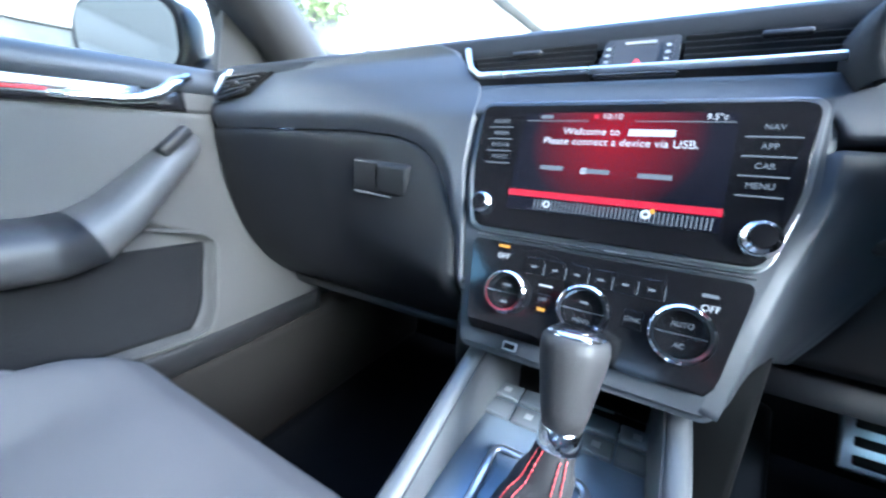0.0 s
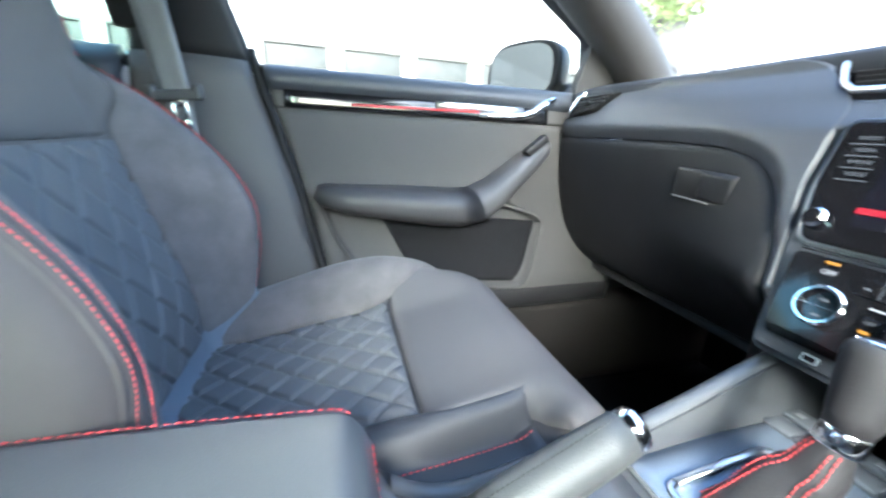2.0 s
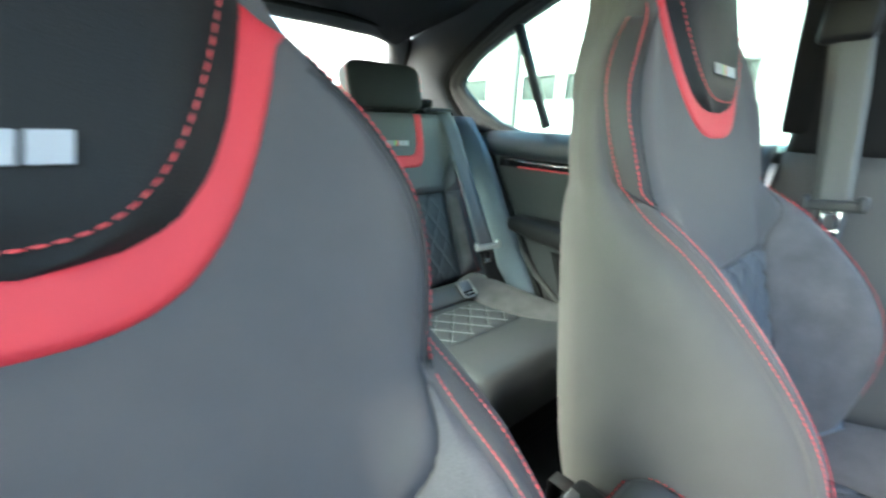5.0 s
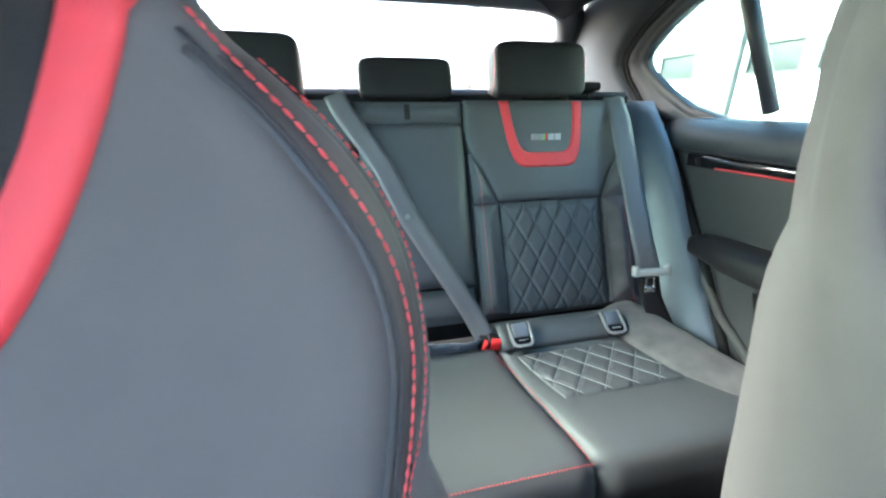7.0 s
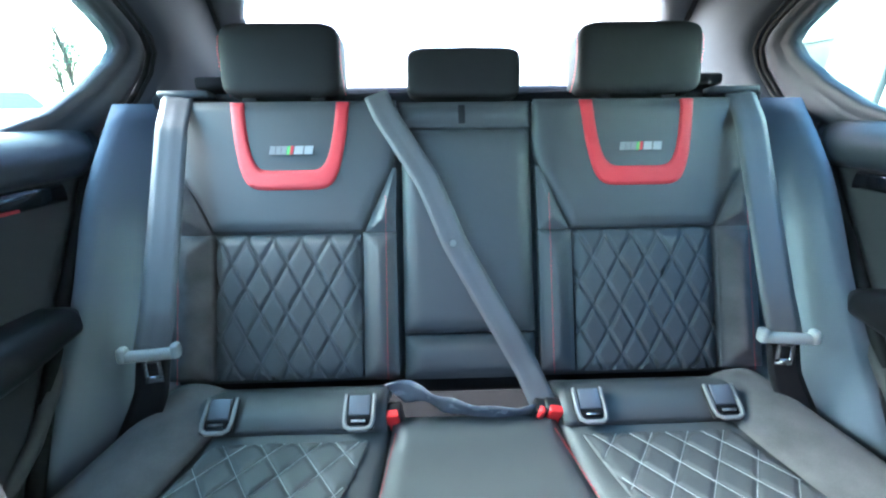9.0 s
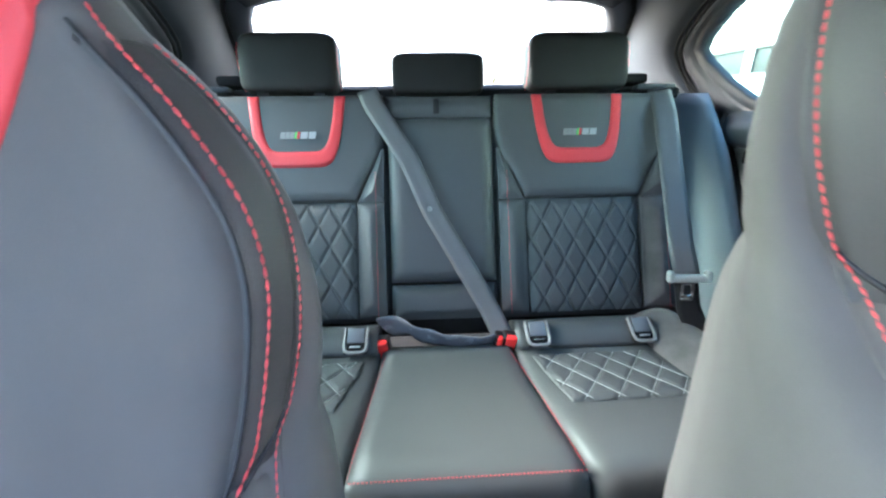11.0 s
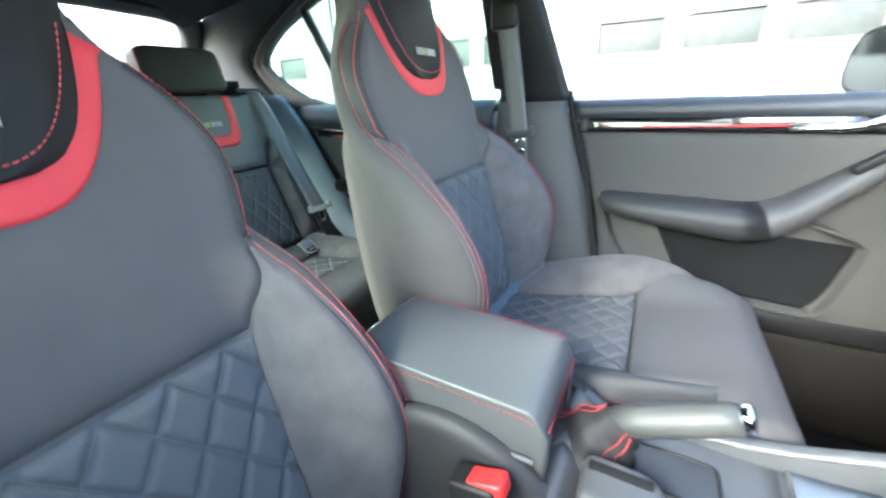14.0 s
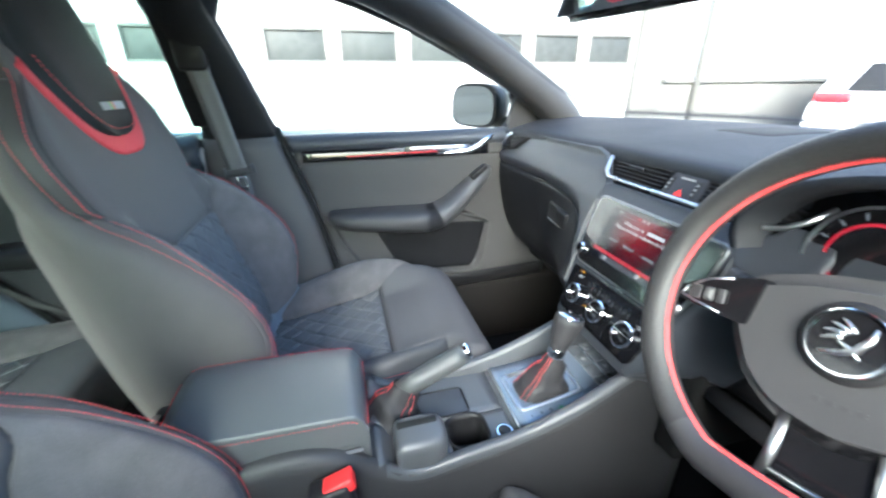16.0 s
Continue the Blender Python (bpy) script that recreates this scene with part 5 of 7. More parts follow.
for k in range(6):
    x = -0.046 + 0.0195 * k
    b = outline("button", rounded([(x - 0.0088, -0.080), (x + 0.0088, -0.080), (x + 0.0088, -0.0965), (x - 0.0088, -0.0965)], 0.001, 2), 0.0, 0.0055, M_BLACK, clim, bevel=0.0008)
    bar(x - 0.0026, x + 0.0026, -0.0900, -0.0880, M_DIM, b, 0.0059)
    bar(x + 0.0094, x + 0.0101, -0.0955, -0.0845, M_DIM, clim, 0.0056, "divider")
b = outline("button", rounded([(-0.0385, -0.112), (-0.0245, -0.112), (-0.0245, -0.130), (-0.0385, -0.130)], 0.001, 2), 0.0, 0.0055, M_BLACK, clim, bevel=0.0008)
writing("OFF", 0.0046, stack_pose(-0.0315, -0.117, 0.006), M_DIM, b)
bar(-0.035, -0.028, -0.1275, -0.1245, M_AMBER, b, 0.0059)
bar(-0.038, -0.026, -0.1050, -0.1034, M_WHITE, clim, 0.0042)
outline("button", rounded([(0.034, -0.108), (0.050, -0.108), (0.050, -0.124), (0.034, -0.124)], 0.001, 2), 0.0, 0.004, M_BLACK, clim, bevel=0.0008)
outline("usb_socket", rounded([(-0.061, -0.163), (-0.047, -0.163), (-0.047, -0.171), (-0.061, -0.171)], 0.002, 2), -0.002, 0.0, M_SATIN, dash, "small metal-rimmed usb socket", bevel=0.0005)
bar(-0.059, -0.049, -0.1695, -0.1645, M_BLACK, dash, 0.0006, "usb_slot")

# centre vents and switch panel above the screen
VX, VY = Vector((1, 0, 0)), Vector((0, 0.55, 0.835))
V0 = Vector((0.0, 0.500, 0.764))


def vent_pt(x, h, d=0.0):
    return V0 + VX * x + VY * h + VX.cross(VY).normalized() * d


def quad_box(name, pts, depth, mat, parent, label="", bevel=0.001):
    """A flat four-sided piece, given by its front corners, thick towards the back."""
    P = [Vector(p) for p in pts]
    n = (P[1] - P[0]).cross(P[3] - P[0]).normalized()
    bm = bmesh.new()
    a = [bm.verts.new(p) for p in P]
    b = [bm.verts.new(p - n * depth) for p in P]
    bm.faces.new(a)
    bm.faces.new(list(reversed(b)))
    for i in range(4):
        j = (i + 1) % 4
        bm.faces.new((a[j], a[i], b[i], b[j]))
    bmesh.ops.recalc_face_normals(bm, faces=bm.faces)
    if bevel:
        bmesh.ops.bevel(bm, geom=bm.edges[:], offset=bevel, segments=2, affect="EDGES")
    return sharp(part(name, bm, mat, parent, label), 45)


for x0, x1 in ((-0.182, -0.038), (0.042, 0.186)):
    lo0, lo1 = (x0 + 0.022, x1) if x0 < 0 else (x0, x1 - 0.022)
    v = quad_box("air_vent", [vent_pt(lo0, 0.003, -0.03), vent_pt(lo1, 0.003, -0.03), vent_pt(x1, 0.047, -0.03), vent_pt(x0, 0.047, -0.03)], 0.02, M_RUBBER, dash, "black slatted air vent")
    for k in range(6):
        h = 0.006 + 0.0075 * k
        t = h / 0.047
        a, b = lo0 + (x0 - lo0) * t, lo1 + (x1 - lo1) * t
        quad_box("slat", [vent_pt(a, h, 0.0), vent_pt(b, h, 0.0), vent_pt(b, h + 0.0028, -0.002), vent_pt(a, h + 0.0028, -0.002)], 0.016, M_DARK, v, "", 0.0006)
    xm = (x0 + x1) / 2
    slab("vent_tab", (0.034, 0.006, 0.006), plane_pose(vent_pt(xm, 0.032, 0.005), VX, VY), M_DARK, v, bevel=0.002)
trimline = [vent_pt(-0.185, 0.041, 0.009), vent_pt(-0.180, 0.030, 0.011), vent_pt(-0.169, 0.009, 0.0135), vent_pt(-0.155, -0.002, 0.014), vent_pt(-0.10, -0.003, 0.014), vent_pt(0.0, -0.003, 0.014), vent_pt(0.10, -0.003, 0.014), vent_pt(0.160, -0.002, 0.014), vent_pt(0.180, 0.006, 0.013), vent_pt(0.196, 0.022, 0.011), vent_pt(0.212, 0.046, 0.010)]
tube("vent_trim", trimline, 0.0036, M_SATIN, dash, "slim chrome line under the vents", n=10)
sw = quad_box("switch_panel", [vent_pt(-0.034, -0.001, 0.002), vent_pt(0.040, -0.001, 0.002), vent_pt(0.038, 0.046, 0.002), vent_pt(-0.028, 0.046, 0.002)], 0.02, M_SWITCH, dash, "dark switch panel with a red warning triangle", 0.002)
tri = [vent_pt(-0.004, 0.006, 0.0032), vent_pt(0.012, 0.006, 0.0032), vent_pt(0.004, 0.018, 0.0032)]
mesh_part("warning_triangle", tri + [p - VX.cross(VY) * 0.001 for p in tri], [(0, 1, 2), (0, 1, 4, 3), (1, 2, 5, 4), (2, 0, 3, 5)], M_BUCKLE, sw, "red warning triangle", False)
for x in (-0.024, 0.029):
    b = quad_box("rocker", [vent_pt(x - 0.005, 0.008, 0.004), vent_pt(x + 0.005, 0.008, 0.004), vent_pt(x + 0.005, 0.038, 0.004), vent_pt(x - 0.005, 0.038, 0.004)], 0.005, M_DARK, sw, "", 0.001)
    for k in range(3):
        quad_box("mark", [vent_pt(x - 0.002, 0.013 + k * 0.008, 0.0046), vent_pt(x + 0.002, 0.013 + k * 0.008, 0.0046), vent_pt(x + 0.002, 0.016 + k * 0.008, 0.0046), vent_pt(x - 0.002, 0.016 + k * 0.008, 0.0046)], 0.001, M_GREYPL, b, "", 0)
quad_box("mark", [vent_pt(-0.010, 0.036, 0.0030), vent_pt(0.018, 0.036, 0.0030), vent_pt(0.018, 0.039, 0.0030), vent_pt(-0.010, 0.039, 0.0030)], 0.001, M_GREYPL, sw, "", 0)

# vent by the passenger door
ev = quad_box("side_vent", [(-0.668, 0.478, 0.748), (-0.585, 0.478, 0.764), (-0.545, 0.500, 0.800), (-0.655, 0.492, 0.796)], 0.03, M_RUBBER, dash, "black slatted side vent with chrome edge", 0.003)
for k in range(5):
    t = (k + 0.5) / 5
    a = Vector((-0.662, 0.474, 0.750)).lerp(Vector((-0.652, 0.488, 0.795)), t)
    b = Vector((-0.590, 0.474, 0.764)).lerp(Vector((-0.550, 0.496, 0.799)), t)
    tube("slat", [a, b], 0.0028, M_DARK, ev, n=6)
slab("vent_tab", (0.02, 0.006, 0.006), pose(-0.61, 0.474, 0.778, 0, -12), M_DARK, ev, bevel=0.002)
tube("vent_trim", [(-0.672, 0.474, 0.748), (-0.668, 0.476, 0.765), (-0.655, 0.486, 0.79), (-0.640, 0.492, 0.802)], 0.006, M_CHROME, dash, "bright chrome vent edge", n=8)


def grille(u, v):
    return 0.02 + 0.30 * u, 0.78 + 0.12 * v, 0.8535 + 0.002 * np.sin(np.pi * v) + 0 * u


patch("speaker_grille", grille, 6, 4, M_DARK, dash, "fine dark speaker grille", skirt=0.004, lift=0.0)

# driver's cluster
clu = thing("instrument_cluster", (0.34, 0.52, 0.72), "dark hooded instrument cluster with red-lit dials", "instrument cluster")
CP = plane_pose((0.345, 0.515, 0.765), (1, 0, 0), (0, 0.35, 0.94))
bm = bmesh.new()
bmesh.ops.create_cube(bm, size=1)
bm.transform(CP @ Matrix.Diagonal((0.34, 0.15, 0.03, 1)))
bmesh.ops.bevel(bm, geom=bm.edges[:], offset=0.012, segments=3, affect="EDGES")
part("housing", bm, M_BLACK, clu)
hood = [[(0.345 + (0.185 + g) * math.cos(a), 0.50 + (0.02 if k else 0), 0.765 + (0.085 + g) * math.sin(a)) for a in np.linspace(-0.3, math.pi + 0.3, 25)] for k, g in ((0, 0.012), (0, 0.0))]
hood2 = [[(x, y - 0.055 if i == 1 else y + 0.06, z + (0.01 if i == 1 else 0)) for x, y, z in r] for i, r in ((0, hood[1]), (1, hood[1]), (1, hood[0]), (0, hood[0]))]
loft("hood", hood2, M_DASHTOP, clu, "grained hood with a pale rim", caps=False, closed=False)
for x in (-0.085, 0.085):
    d = disc("dial", 0.056, 0.006, CP @ pose(x, 0.0, 0.014), M_SATIN, clu, "round dial with white marks and red ring", inner=0.053)
    disc("dial_face", 0.053, 0.003, CP @ pose(x, 0.0, 0.014), M_BLACK, d)
    disc("dial_ring", 0.037, 0.0008, CP @ pose(x, 0, 0.0172), M_REDLIT, d, inner=0.0335)
    for k in range(11):
        a = radians(220 - 26 * k)
        slab("dial_mark", (0.008, 0.0018, 0.0008), CP @ pose(x + 0.045 * math.cos(a), 0.045 * math.sin(a), 0.0175, 0, 0, math.degrees(a)), M_DIM, d, bevel=0)
slab("cluster_trim", (0.40, 0.02, 0.08), pose(0.345, 0.50, 0.66, -20), M_DARK, clu, bevel=0.008)

# ---- steering wheel ----
wheel = thing("steering_wheel", (0.335, 0.352, 0.748), "black perforated leather steering wheel with red stitching", "steering wheel")
WP = plane_pose((0.335, 0.352, 0.748), (1, 0, 0), (0, 0.349, 0.937)) @ Matrix.Rotation(radians(16), 4, "Z")
WQ = WP @ Matrix.Translation((0, 0, -0.040))


def rim_pt(a):
    r = 0.169
    x, y = r * math.cos(a), r * math.sin(a)
    flat = -0.150
    if y < flat:
        y = flat + (y - flat) * 0.25
    return Vector((x, y, 0.0))


M_RIM = material("perforated_leather", (0.021, 0.021, 0.022), 0.5, grain=520, kind="cells", bump=0.35, spread=0.5, spec=0.3)
M_AIRBAG = material("airbag_pad_plastic", (0.034, 0.034, 0.036), 0.5, grain=1300, kind="cells", bump=0.25, spread=0.12, spec=0.35)
M_RIMS = material("smooth_rim_leather", (0.022, 0.022, 0.024), 0.42, grain=900, kind="cells", bump=0.2, spread=0.12)
n_r = 96
RIM_R = 0.0174
rings = []
for i in range(n_r):
    a = 2 * math.pi * i / n_r
    p, q = rim_pt(a), rim_pt(a + 0.01)
    t = (q - p).normalized()
    o = Vector((t.y, -t.x, 0))
    rings.append([WP @ (p + o * (RIM_R * math.cos(b)) + Vector((0, 0, 0.0185 * math.sin(b)))) for b in np.linspace(0, 2 * math.pi, 15)[:-1]])
for a, b, mt, lb in ((20, 44, M_RIM, "perforated leather grip"), (44, 62, M_RIM, "perforated leather grip"), (62, 82, M_RIMS, "smooth leather arc"), (82, 106, M_RIM, "perforated leather grip"), (106, 117, M_RIMS, "smooth leather arc")):
    loft("rim", [rings[i % n_r] for i in range(a, b + 1)], mt, wheel, lb, caps=False)
seam = [], []
for i in range(301):
    a = 2 * math.pi * i / 300
    p, q = rim_pt(a), rim_pt(a + 0.01)
    t = (q - p).normalized()
    o = Vector((t.y, -t.x, 0))
    for row, b in zip(seam, (2.70, 3.06)):
        row.append(WP @ (p + o * ((RIM_R + 0.0004) * math.cos(b)) + Vector((0, 0, 0.0189 * math.sin(b)))))
cross_stitch("stitching", seam[0], seam[1], M_THREAD, wheel, "thick red cross stitching", r=0.0008)


def wheel_shape(name, pts, z0, z1, mat, parent, label="", bevel=0.006, seg=4):
    bm = bmesh.new()
    f = bm.faces.new([bm.verts.new((x, y, z0)) for x, y in pts])
    r = bmesh.ops.extrude_face_region(bm, geom=[f])
    tv = [g for g in r["geom"] if isinstance(g, bmesh.types.BMVert)]
    for v in tv:
        v.co.z = z1
    bmesh.ops.recalc_face_normals(bm, faces=bm.faces)
    if bevel:
        bmesh.ops.bevel(bm, geom=[e for e in bm.edges if all(v in tv for v in e.verts)], offset=bevel, segments=seg, affect="EDGES", clamp_overlap=True)
    bm.transform(WQ)
    return sharp(part(name, bm, mat, parent, label), 50)


wheel_shape("airbag_pad", rounded([(-0.094, 0.044), (-0.035, 0.056), (0.035, 0.056), (0.094, 0.044), (0.104, -0.012), (0.080, -0.062), (0.048, -0.088), (0.0, -0.098), (-0.048, -0.088), (-0.080, -0.062), (-0.104, -0.012)], 0.016), -0.02, 0.022, M_AIRBAG, wheel, "grey grained airbag pad", bevel=0.014, seg=5)
bd = disc("badge_ring", 0.036, 0.008, WQ @ pose(0, -0.002, 0.020), M_DARK, wheel, "dark round badge recess", bevel=0.004)
disc("badge", 0.0295, 0.004, WQ @ pose(0, -0.002, 0.027), M_CHROME, bd, "chrome ring badge", inner=0.0268, bevel=0.001)
disc("badge_face", 0.0268, 0.002, WQ @ pose(0, -0.002, 0.027), M_BLACK, bd)
for k in range(4):
    a0 = 1.7 + 0.38 * k
    tube("badge_shape", [WQ @ Vector(((0.008 + 0.0045 * q) * math.cos(a0 + 0.12 * q) + 0.004, (0.008 + 0.0045 * q) * math.sin(a0 + 0.12 * q) - 0.001, 0.0295)) for q in range(4)], [0.0024, 0.0021, 0.0017, 0.0008], M_SATIN, bd, n=6)
tube("badge_shape", [WQ @ Vector((x, y, 0.0300)) for x, y in ((-0.016, -0.014), (-0.004, -0.012), (0.006, -0.008), (0.014, 0.004), (0.016, 0.014))], [0.0012, 0.0024, 0.0034, 0.0026, 0.001], M_SATIN, bd, n=6)
tube("badge_shape", [WQ @ Vector((x, y, 0.0300)) for x, y in ((-0.006, -0.002), (0.002, -0.006), (0.010, -0.014))], [0.001, 0.002, 0.001], M_SATIN, bd, n=6)
bar_p = lambda x, y: WQ @ pose(x, y, 0.0225)
for x in (-0.012, -0.002, 0.008, 0.018):
    slab("mark", (0.006, 0.005, 0.0006), bar_p(x, -0.056), M_HARD, wheel, bevel=0)
for s in (-1, 1):
    sp = wheel_shape("spoke", rounded([(s * 0.07, 0.040), (s * 0.125, 0.032), (s * 0.163, 0.014), (s * 0.164, 0.004), (s * 0.135, -0.004), (s * 0.08, -0.012)], 0.005), 0.010, 0.026, M_BLACK, wheel, "gloss black spoke with silver-rimmed buttons", bevel=0.004)
    tube("button_rim", [WQ @ Vector((s * x, y, 0.0285)) for x, y in ((0.1, 0.034), (0.125, 0.029), (0.148, 0.015), (0.152, 0.006), (0.140, 0.002), (0.106, -0.006))], 0.0012, M_SATIN, sp, n=8)
    for x, w in ((0.137, 0.014), (0.121, 0.012), (0.108, 0.010)):
        slab("button", (w, 0.016, 0.003), WQ @ pose(s * x, 0.012, 0.0285), M_HARD, sp, bevel=0.0015)
    slab("roller", (0.010, 0.013, 0.007), WQ @ pose(s * 0.121, 0.012, 0.030), M_PULL, sp, bevel=0.003)
low = wheel_shape("lower_spoke", [(-0.036, -0.070), (0.036, -0.070), (0.042, -0.158), (-0.042, -0.158)], -0.008, 0.008, M_BLACK, wheel, "gloss black lower spoke", bevel=0.003)
for s in (-1, 1):
    tube("spoke_trim", [WQ @ Vector((s * 0.034, -0.082, 0.008)), WQ @ Vector((s * 0.037, -0.12, 0.010)), WQ @ Vector((s * 0.043, -0.158, 0.012))], 0.0048, M_SATIN, low, "satin silver spoke edge", n=8, flat=0.6)
tube("spoke_trim", [WQ @ Vector((-0.036, -0.14, 0.009)), WQ @ Vector((0.036, -0.14, 0.009))], 0.0035, M_SATIN, low, n=8)
tube("column_shroud", [(0.335, 0.415, 0.720), (0.335, 0.45, 0.70), (0.335, 0.56, 0.64)], [0.05, 0.058, 0.062], M_DARK, wheel, "dark steering column shroud", n=18)
st = tube("stalk", [(0.31, 0.43, 0.715), (0.24, 0.415, 0.722), (0.195, 0.405, 0.728)], [0.010, 0.011, 0.014], M_HARD, wheel, "dark control stalk", n=12)
disc("stalk_end", 0.0125, 0.018, plane_pose((0.205, 0.407, 0.727), (0, 1, 0), (0, 0, 1)), M_DARK, st)

# ---- centre console ----
con = thing("centre_console", (0, 0.1, 0.04), "dark plastic centre console with cup holder and gear gate", "console")
CT = [(-0.42, 0.40), (-0.30, 0.44), (-0.06, 0.445), (-0.03, 0.420), (0.0, 0.393), (0.1, 0.392), (0.18, 0.390), (0.22, 0.391), (0.30, 0.399), (0.40, 0.409), (0.445, 0.411), (0.47, 0.392), (0.50, 0.385), (0.60, 0.384)]


def con_z(y):
    return ci(y, CT)


def wallc(s):
    def F(u, v):
        y = -0.42 + 0.98 * u
        zt = ci(y, [(-0.42, 0.40), (-0.06, 0.445), (-0.03, 0.42), (0.0, 0.398), (0.12, 0.401), (0.2, 0.413), (0.30, 0.446), (0.41, 0.495), (0.56, 0.52)])
        z = 0.04 + (zt - 0.04) * v
        x = 0.105 + 0.012 * (1 - v) + 0.004 * np.sin(np.pi * v)
        return s * (x - 0.006 * sstep(0.3, 0.45, y)), y, z
    return F


for s in (-1, 1):
    patch("side_panel", wallc(s), 40, 16, M_HARD, con, "dark grained console side", skirt=0.02, flip=s < 0)
    ys = np.linspace(-0.02, 0.50, 30)
    rr = []
    for y in ys:
        zt = float(ci(y, [(-0.42, 0.40), (-0.06, 0.445), (-0.03, 0.42), (0.0, 0.398), (0.12, 0.401), (0.2, 0.413), (0.30, 0.446), (0.41, 0.495), (0.56, 0.52)]))
        xo = 0.106 - 0.006 * float(sstep(0.3, 0.45, y))
        z0 = float(con_z(y)) - 0.01
        rr.append([(s * xo, y, zt - 0.012), (s * (xo - 0.001), y, zt), (s * (xo - 0.006), y, zt + 0.005), (s * (xo - 0.016), y, zt + 0.004), (s * (xo - 0.021), y, zt - 0.004), (s * (xo - 0.024), y, z0)])
    loft("side_rail", rr, M_CONSOLE, con, "satin grey rail", closed=False, caps=False)


def plate(x0, x1, y0, y1, name="top_plate", mat=M_CONSOLE, dz=0.0, label=""):
    def F(u, v):
        y = y0 + (y1 - y0) * v
        return x0 + (x1 - x0) * u, y, con_z(y) + dz
    return patch(name, F, 8, 12, mat, con, label, skirt=0.02)


plate(-0.100, 0.017, -0.03, 0.205)
plate(0.017, 0.100, -0.03, 0.091)
plate(0.085, 0.100, 0.091, 0.161)
plate(0.017, 0.100, 0.161, 0.205)
plate(-0.096, 0.096, 0.205, 0.43)
plate(-0.094, 0.094, 0.43, 0.60, mat=M_RUBBER)
# cup well
well = [[(0.051 + (0.033 + g) * (max(-1, min(1, 1.15 * math.cos(a)))), 0.126 + (0.0345 + g) * max(-1, min(1, 1.15 * math.sin(a))), 0.392 + dz) for a in np.linspace(0, 2 * math.pi, 29)[:-1]] for g, dz in ((0.003, 0.003), (0.0, 0.004), (-0.002, -0.01), (-0.006, -0.07))]
loft("cup_well", well, M_DARK, con, "deep dark cup holder", caps=False)
disc("well_floor", 0.04, 0.002, pose(0.051, 0.126, 0.324), M_RUBBER, con)
plate(-0.085, 0.085, 0.215, 0.435, "gate_panel", M_GEARSKY, 0.004, "satin gear panel with the sky's reflection put in as pale blue")
tube("panel_edge", [(-0.085, 0.215, 0.395), (0.085, 0.215, 0.395)], 0.002, M_SATIN, con, n=6)
for r in range(2):
    for c_ in range(5):
        x = -0.068 + 0.034 * c_
        y = 0.406 + 0.027 * r
        b = slab("console_button", (0.032, 0.025, 0.006), pose(x, y, float(con_z(y)) + 0.006), M_BUTTON, con, "grey flat push button" if not (r or c_) else "", bevel=0.0015)
        if (r + c_) % 2:
            slab("mark", (0.008, 0.008, 0.0006), pose(x, y, float(con_z(y)) + 0.0092), M_PALE, b, bevel=0)
plate(-0.092, -0.084, 0.36, 0.47, "rubber_edge", M_RUBBER, 0.005)
plate(0.084, 0.092, 0.36, 0.47, "rubber_edge", M_RUBBER, 0.005)
for k, t_ in enumerate("PRNDS"):
    writing(t_, 0.008, plane_pose((0.056, 0.245 + 0.019 * k, float(con_z(0.245 + 0.019 * k)) + 0.0062), (0, -1, 0), (1, 0, 0)), M_GREENLIT if k == 3 else M_DIM, con)
sb = disc("start_button", 0.0155, 0.006, pose(0.070, 0.187, 0.390), M_CHROME, con, "round chrome-ringed start button", bevel=0.002)
disc("button_face", 0.0115, 0.010, pose(0.070, 0.187, 0.390), M_DARK, sb, "", bevel=0.003)
rings = []
for z, g, tilt in ((0.386, 0.0, 0.0), (0.428, 0.0, 0.25), (0.440, -0.003, 0.25), (0.444, -0.008, 0.25), (0.4455, -0.014, 0.25)):
    row = []
    for a in np.linspace(0, 2 * math.pi, 49)[:-1]:
        c_, s_ = math.cos(a), math.sin(a)
        e = 0.72 if s_ > 0 else 0.28
        x, y = (0.032 + g) * math.copysign(abs(c_) ** (0.30 if s_ < 0 else 0.62), c_), (0.043 + g) * math.copysign(abs(s_) ** e, s_)
        row.append((0.067 + x, 0.040 + y, z - tilt * (x + 0.032) * (0.45 if z > 0.4 else 0)))
    rings.append(row)
ph = loft("key_holder", rings, M_CONSOLE, None)
sharp(ph, 60)
tagged(ph, "grey plastic slotted holder fitted in the console cup hole", "holder")
slab("slot", (0.014, 0.066, 0.010), pose(0.0545, 0.037, 0.4392, 0, 6.5), M_RUBBER, ph, "dark slot", bevel=0.003)
tr = slab("rubber_mat", (0.060, 0.100, 0.003), pose(-0.017, 0.090, 0.3945), M_DASH, con, "dark tray with a raised rim", bevel=0.001)
tray = rounded([(-0.048, 0.038), (0.014, 0.038), (0.014, 0.142), (-0.048, 0.142)], 0.010)
tube("rim", [(x, y, 0.3955) for x, y in tray + tray[:1]], 0.0022, M_DARK, tr, n=6)
# storage tray walls under the stack
slab("tray_back", (0.21, 0.02, 0.13), pose(0, 0.60, 0.445), M_RUBBER, con, bevel=0.004)
slab("tray_light_line", (0.07, 0.003, 0.003), pose(0.05, 0.50, 0.393), M_SATIN, con, bevel=0.001)

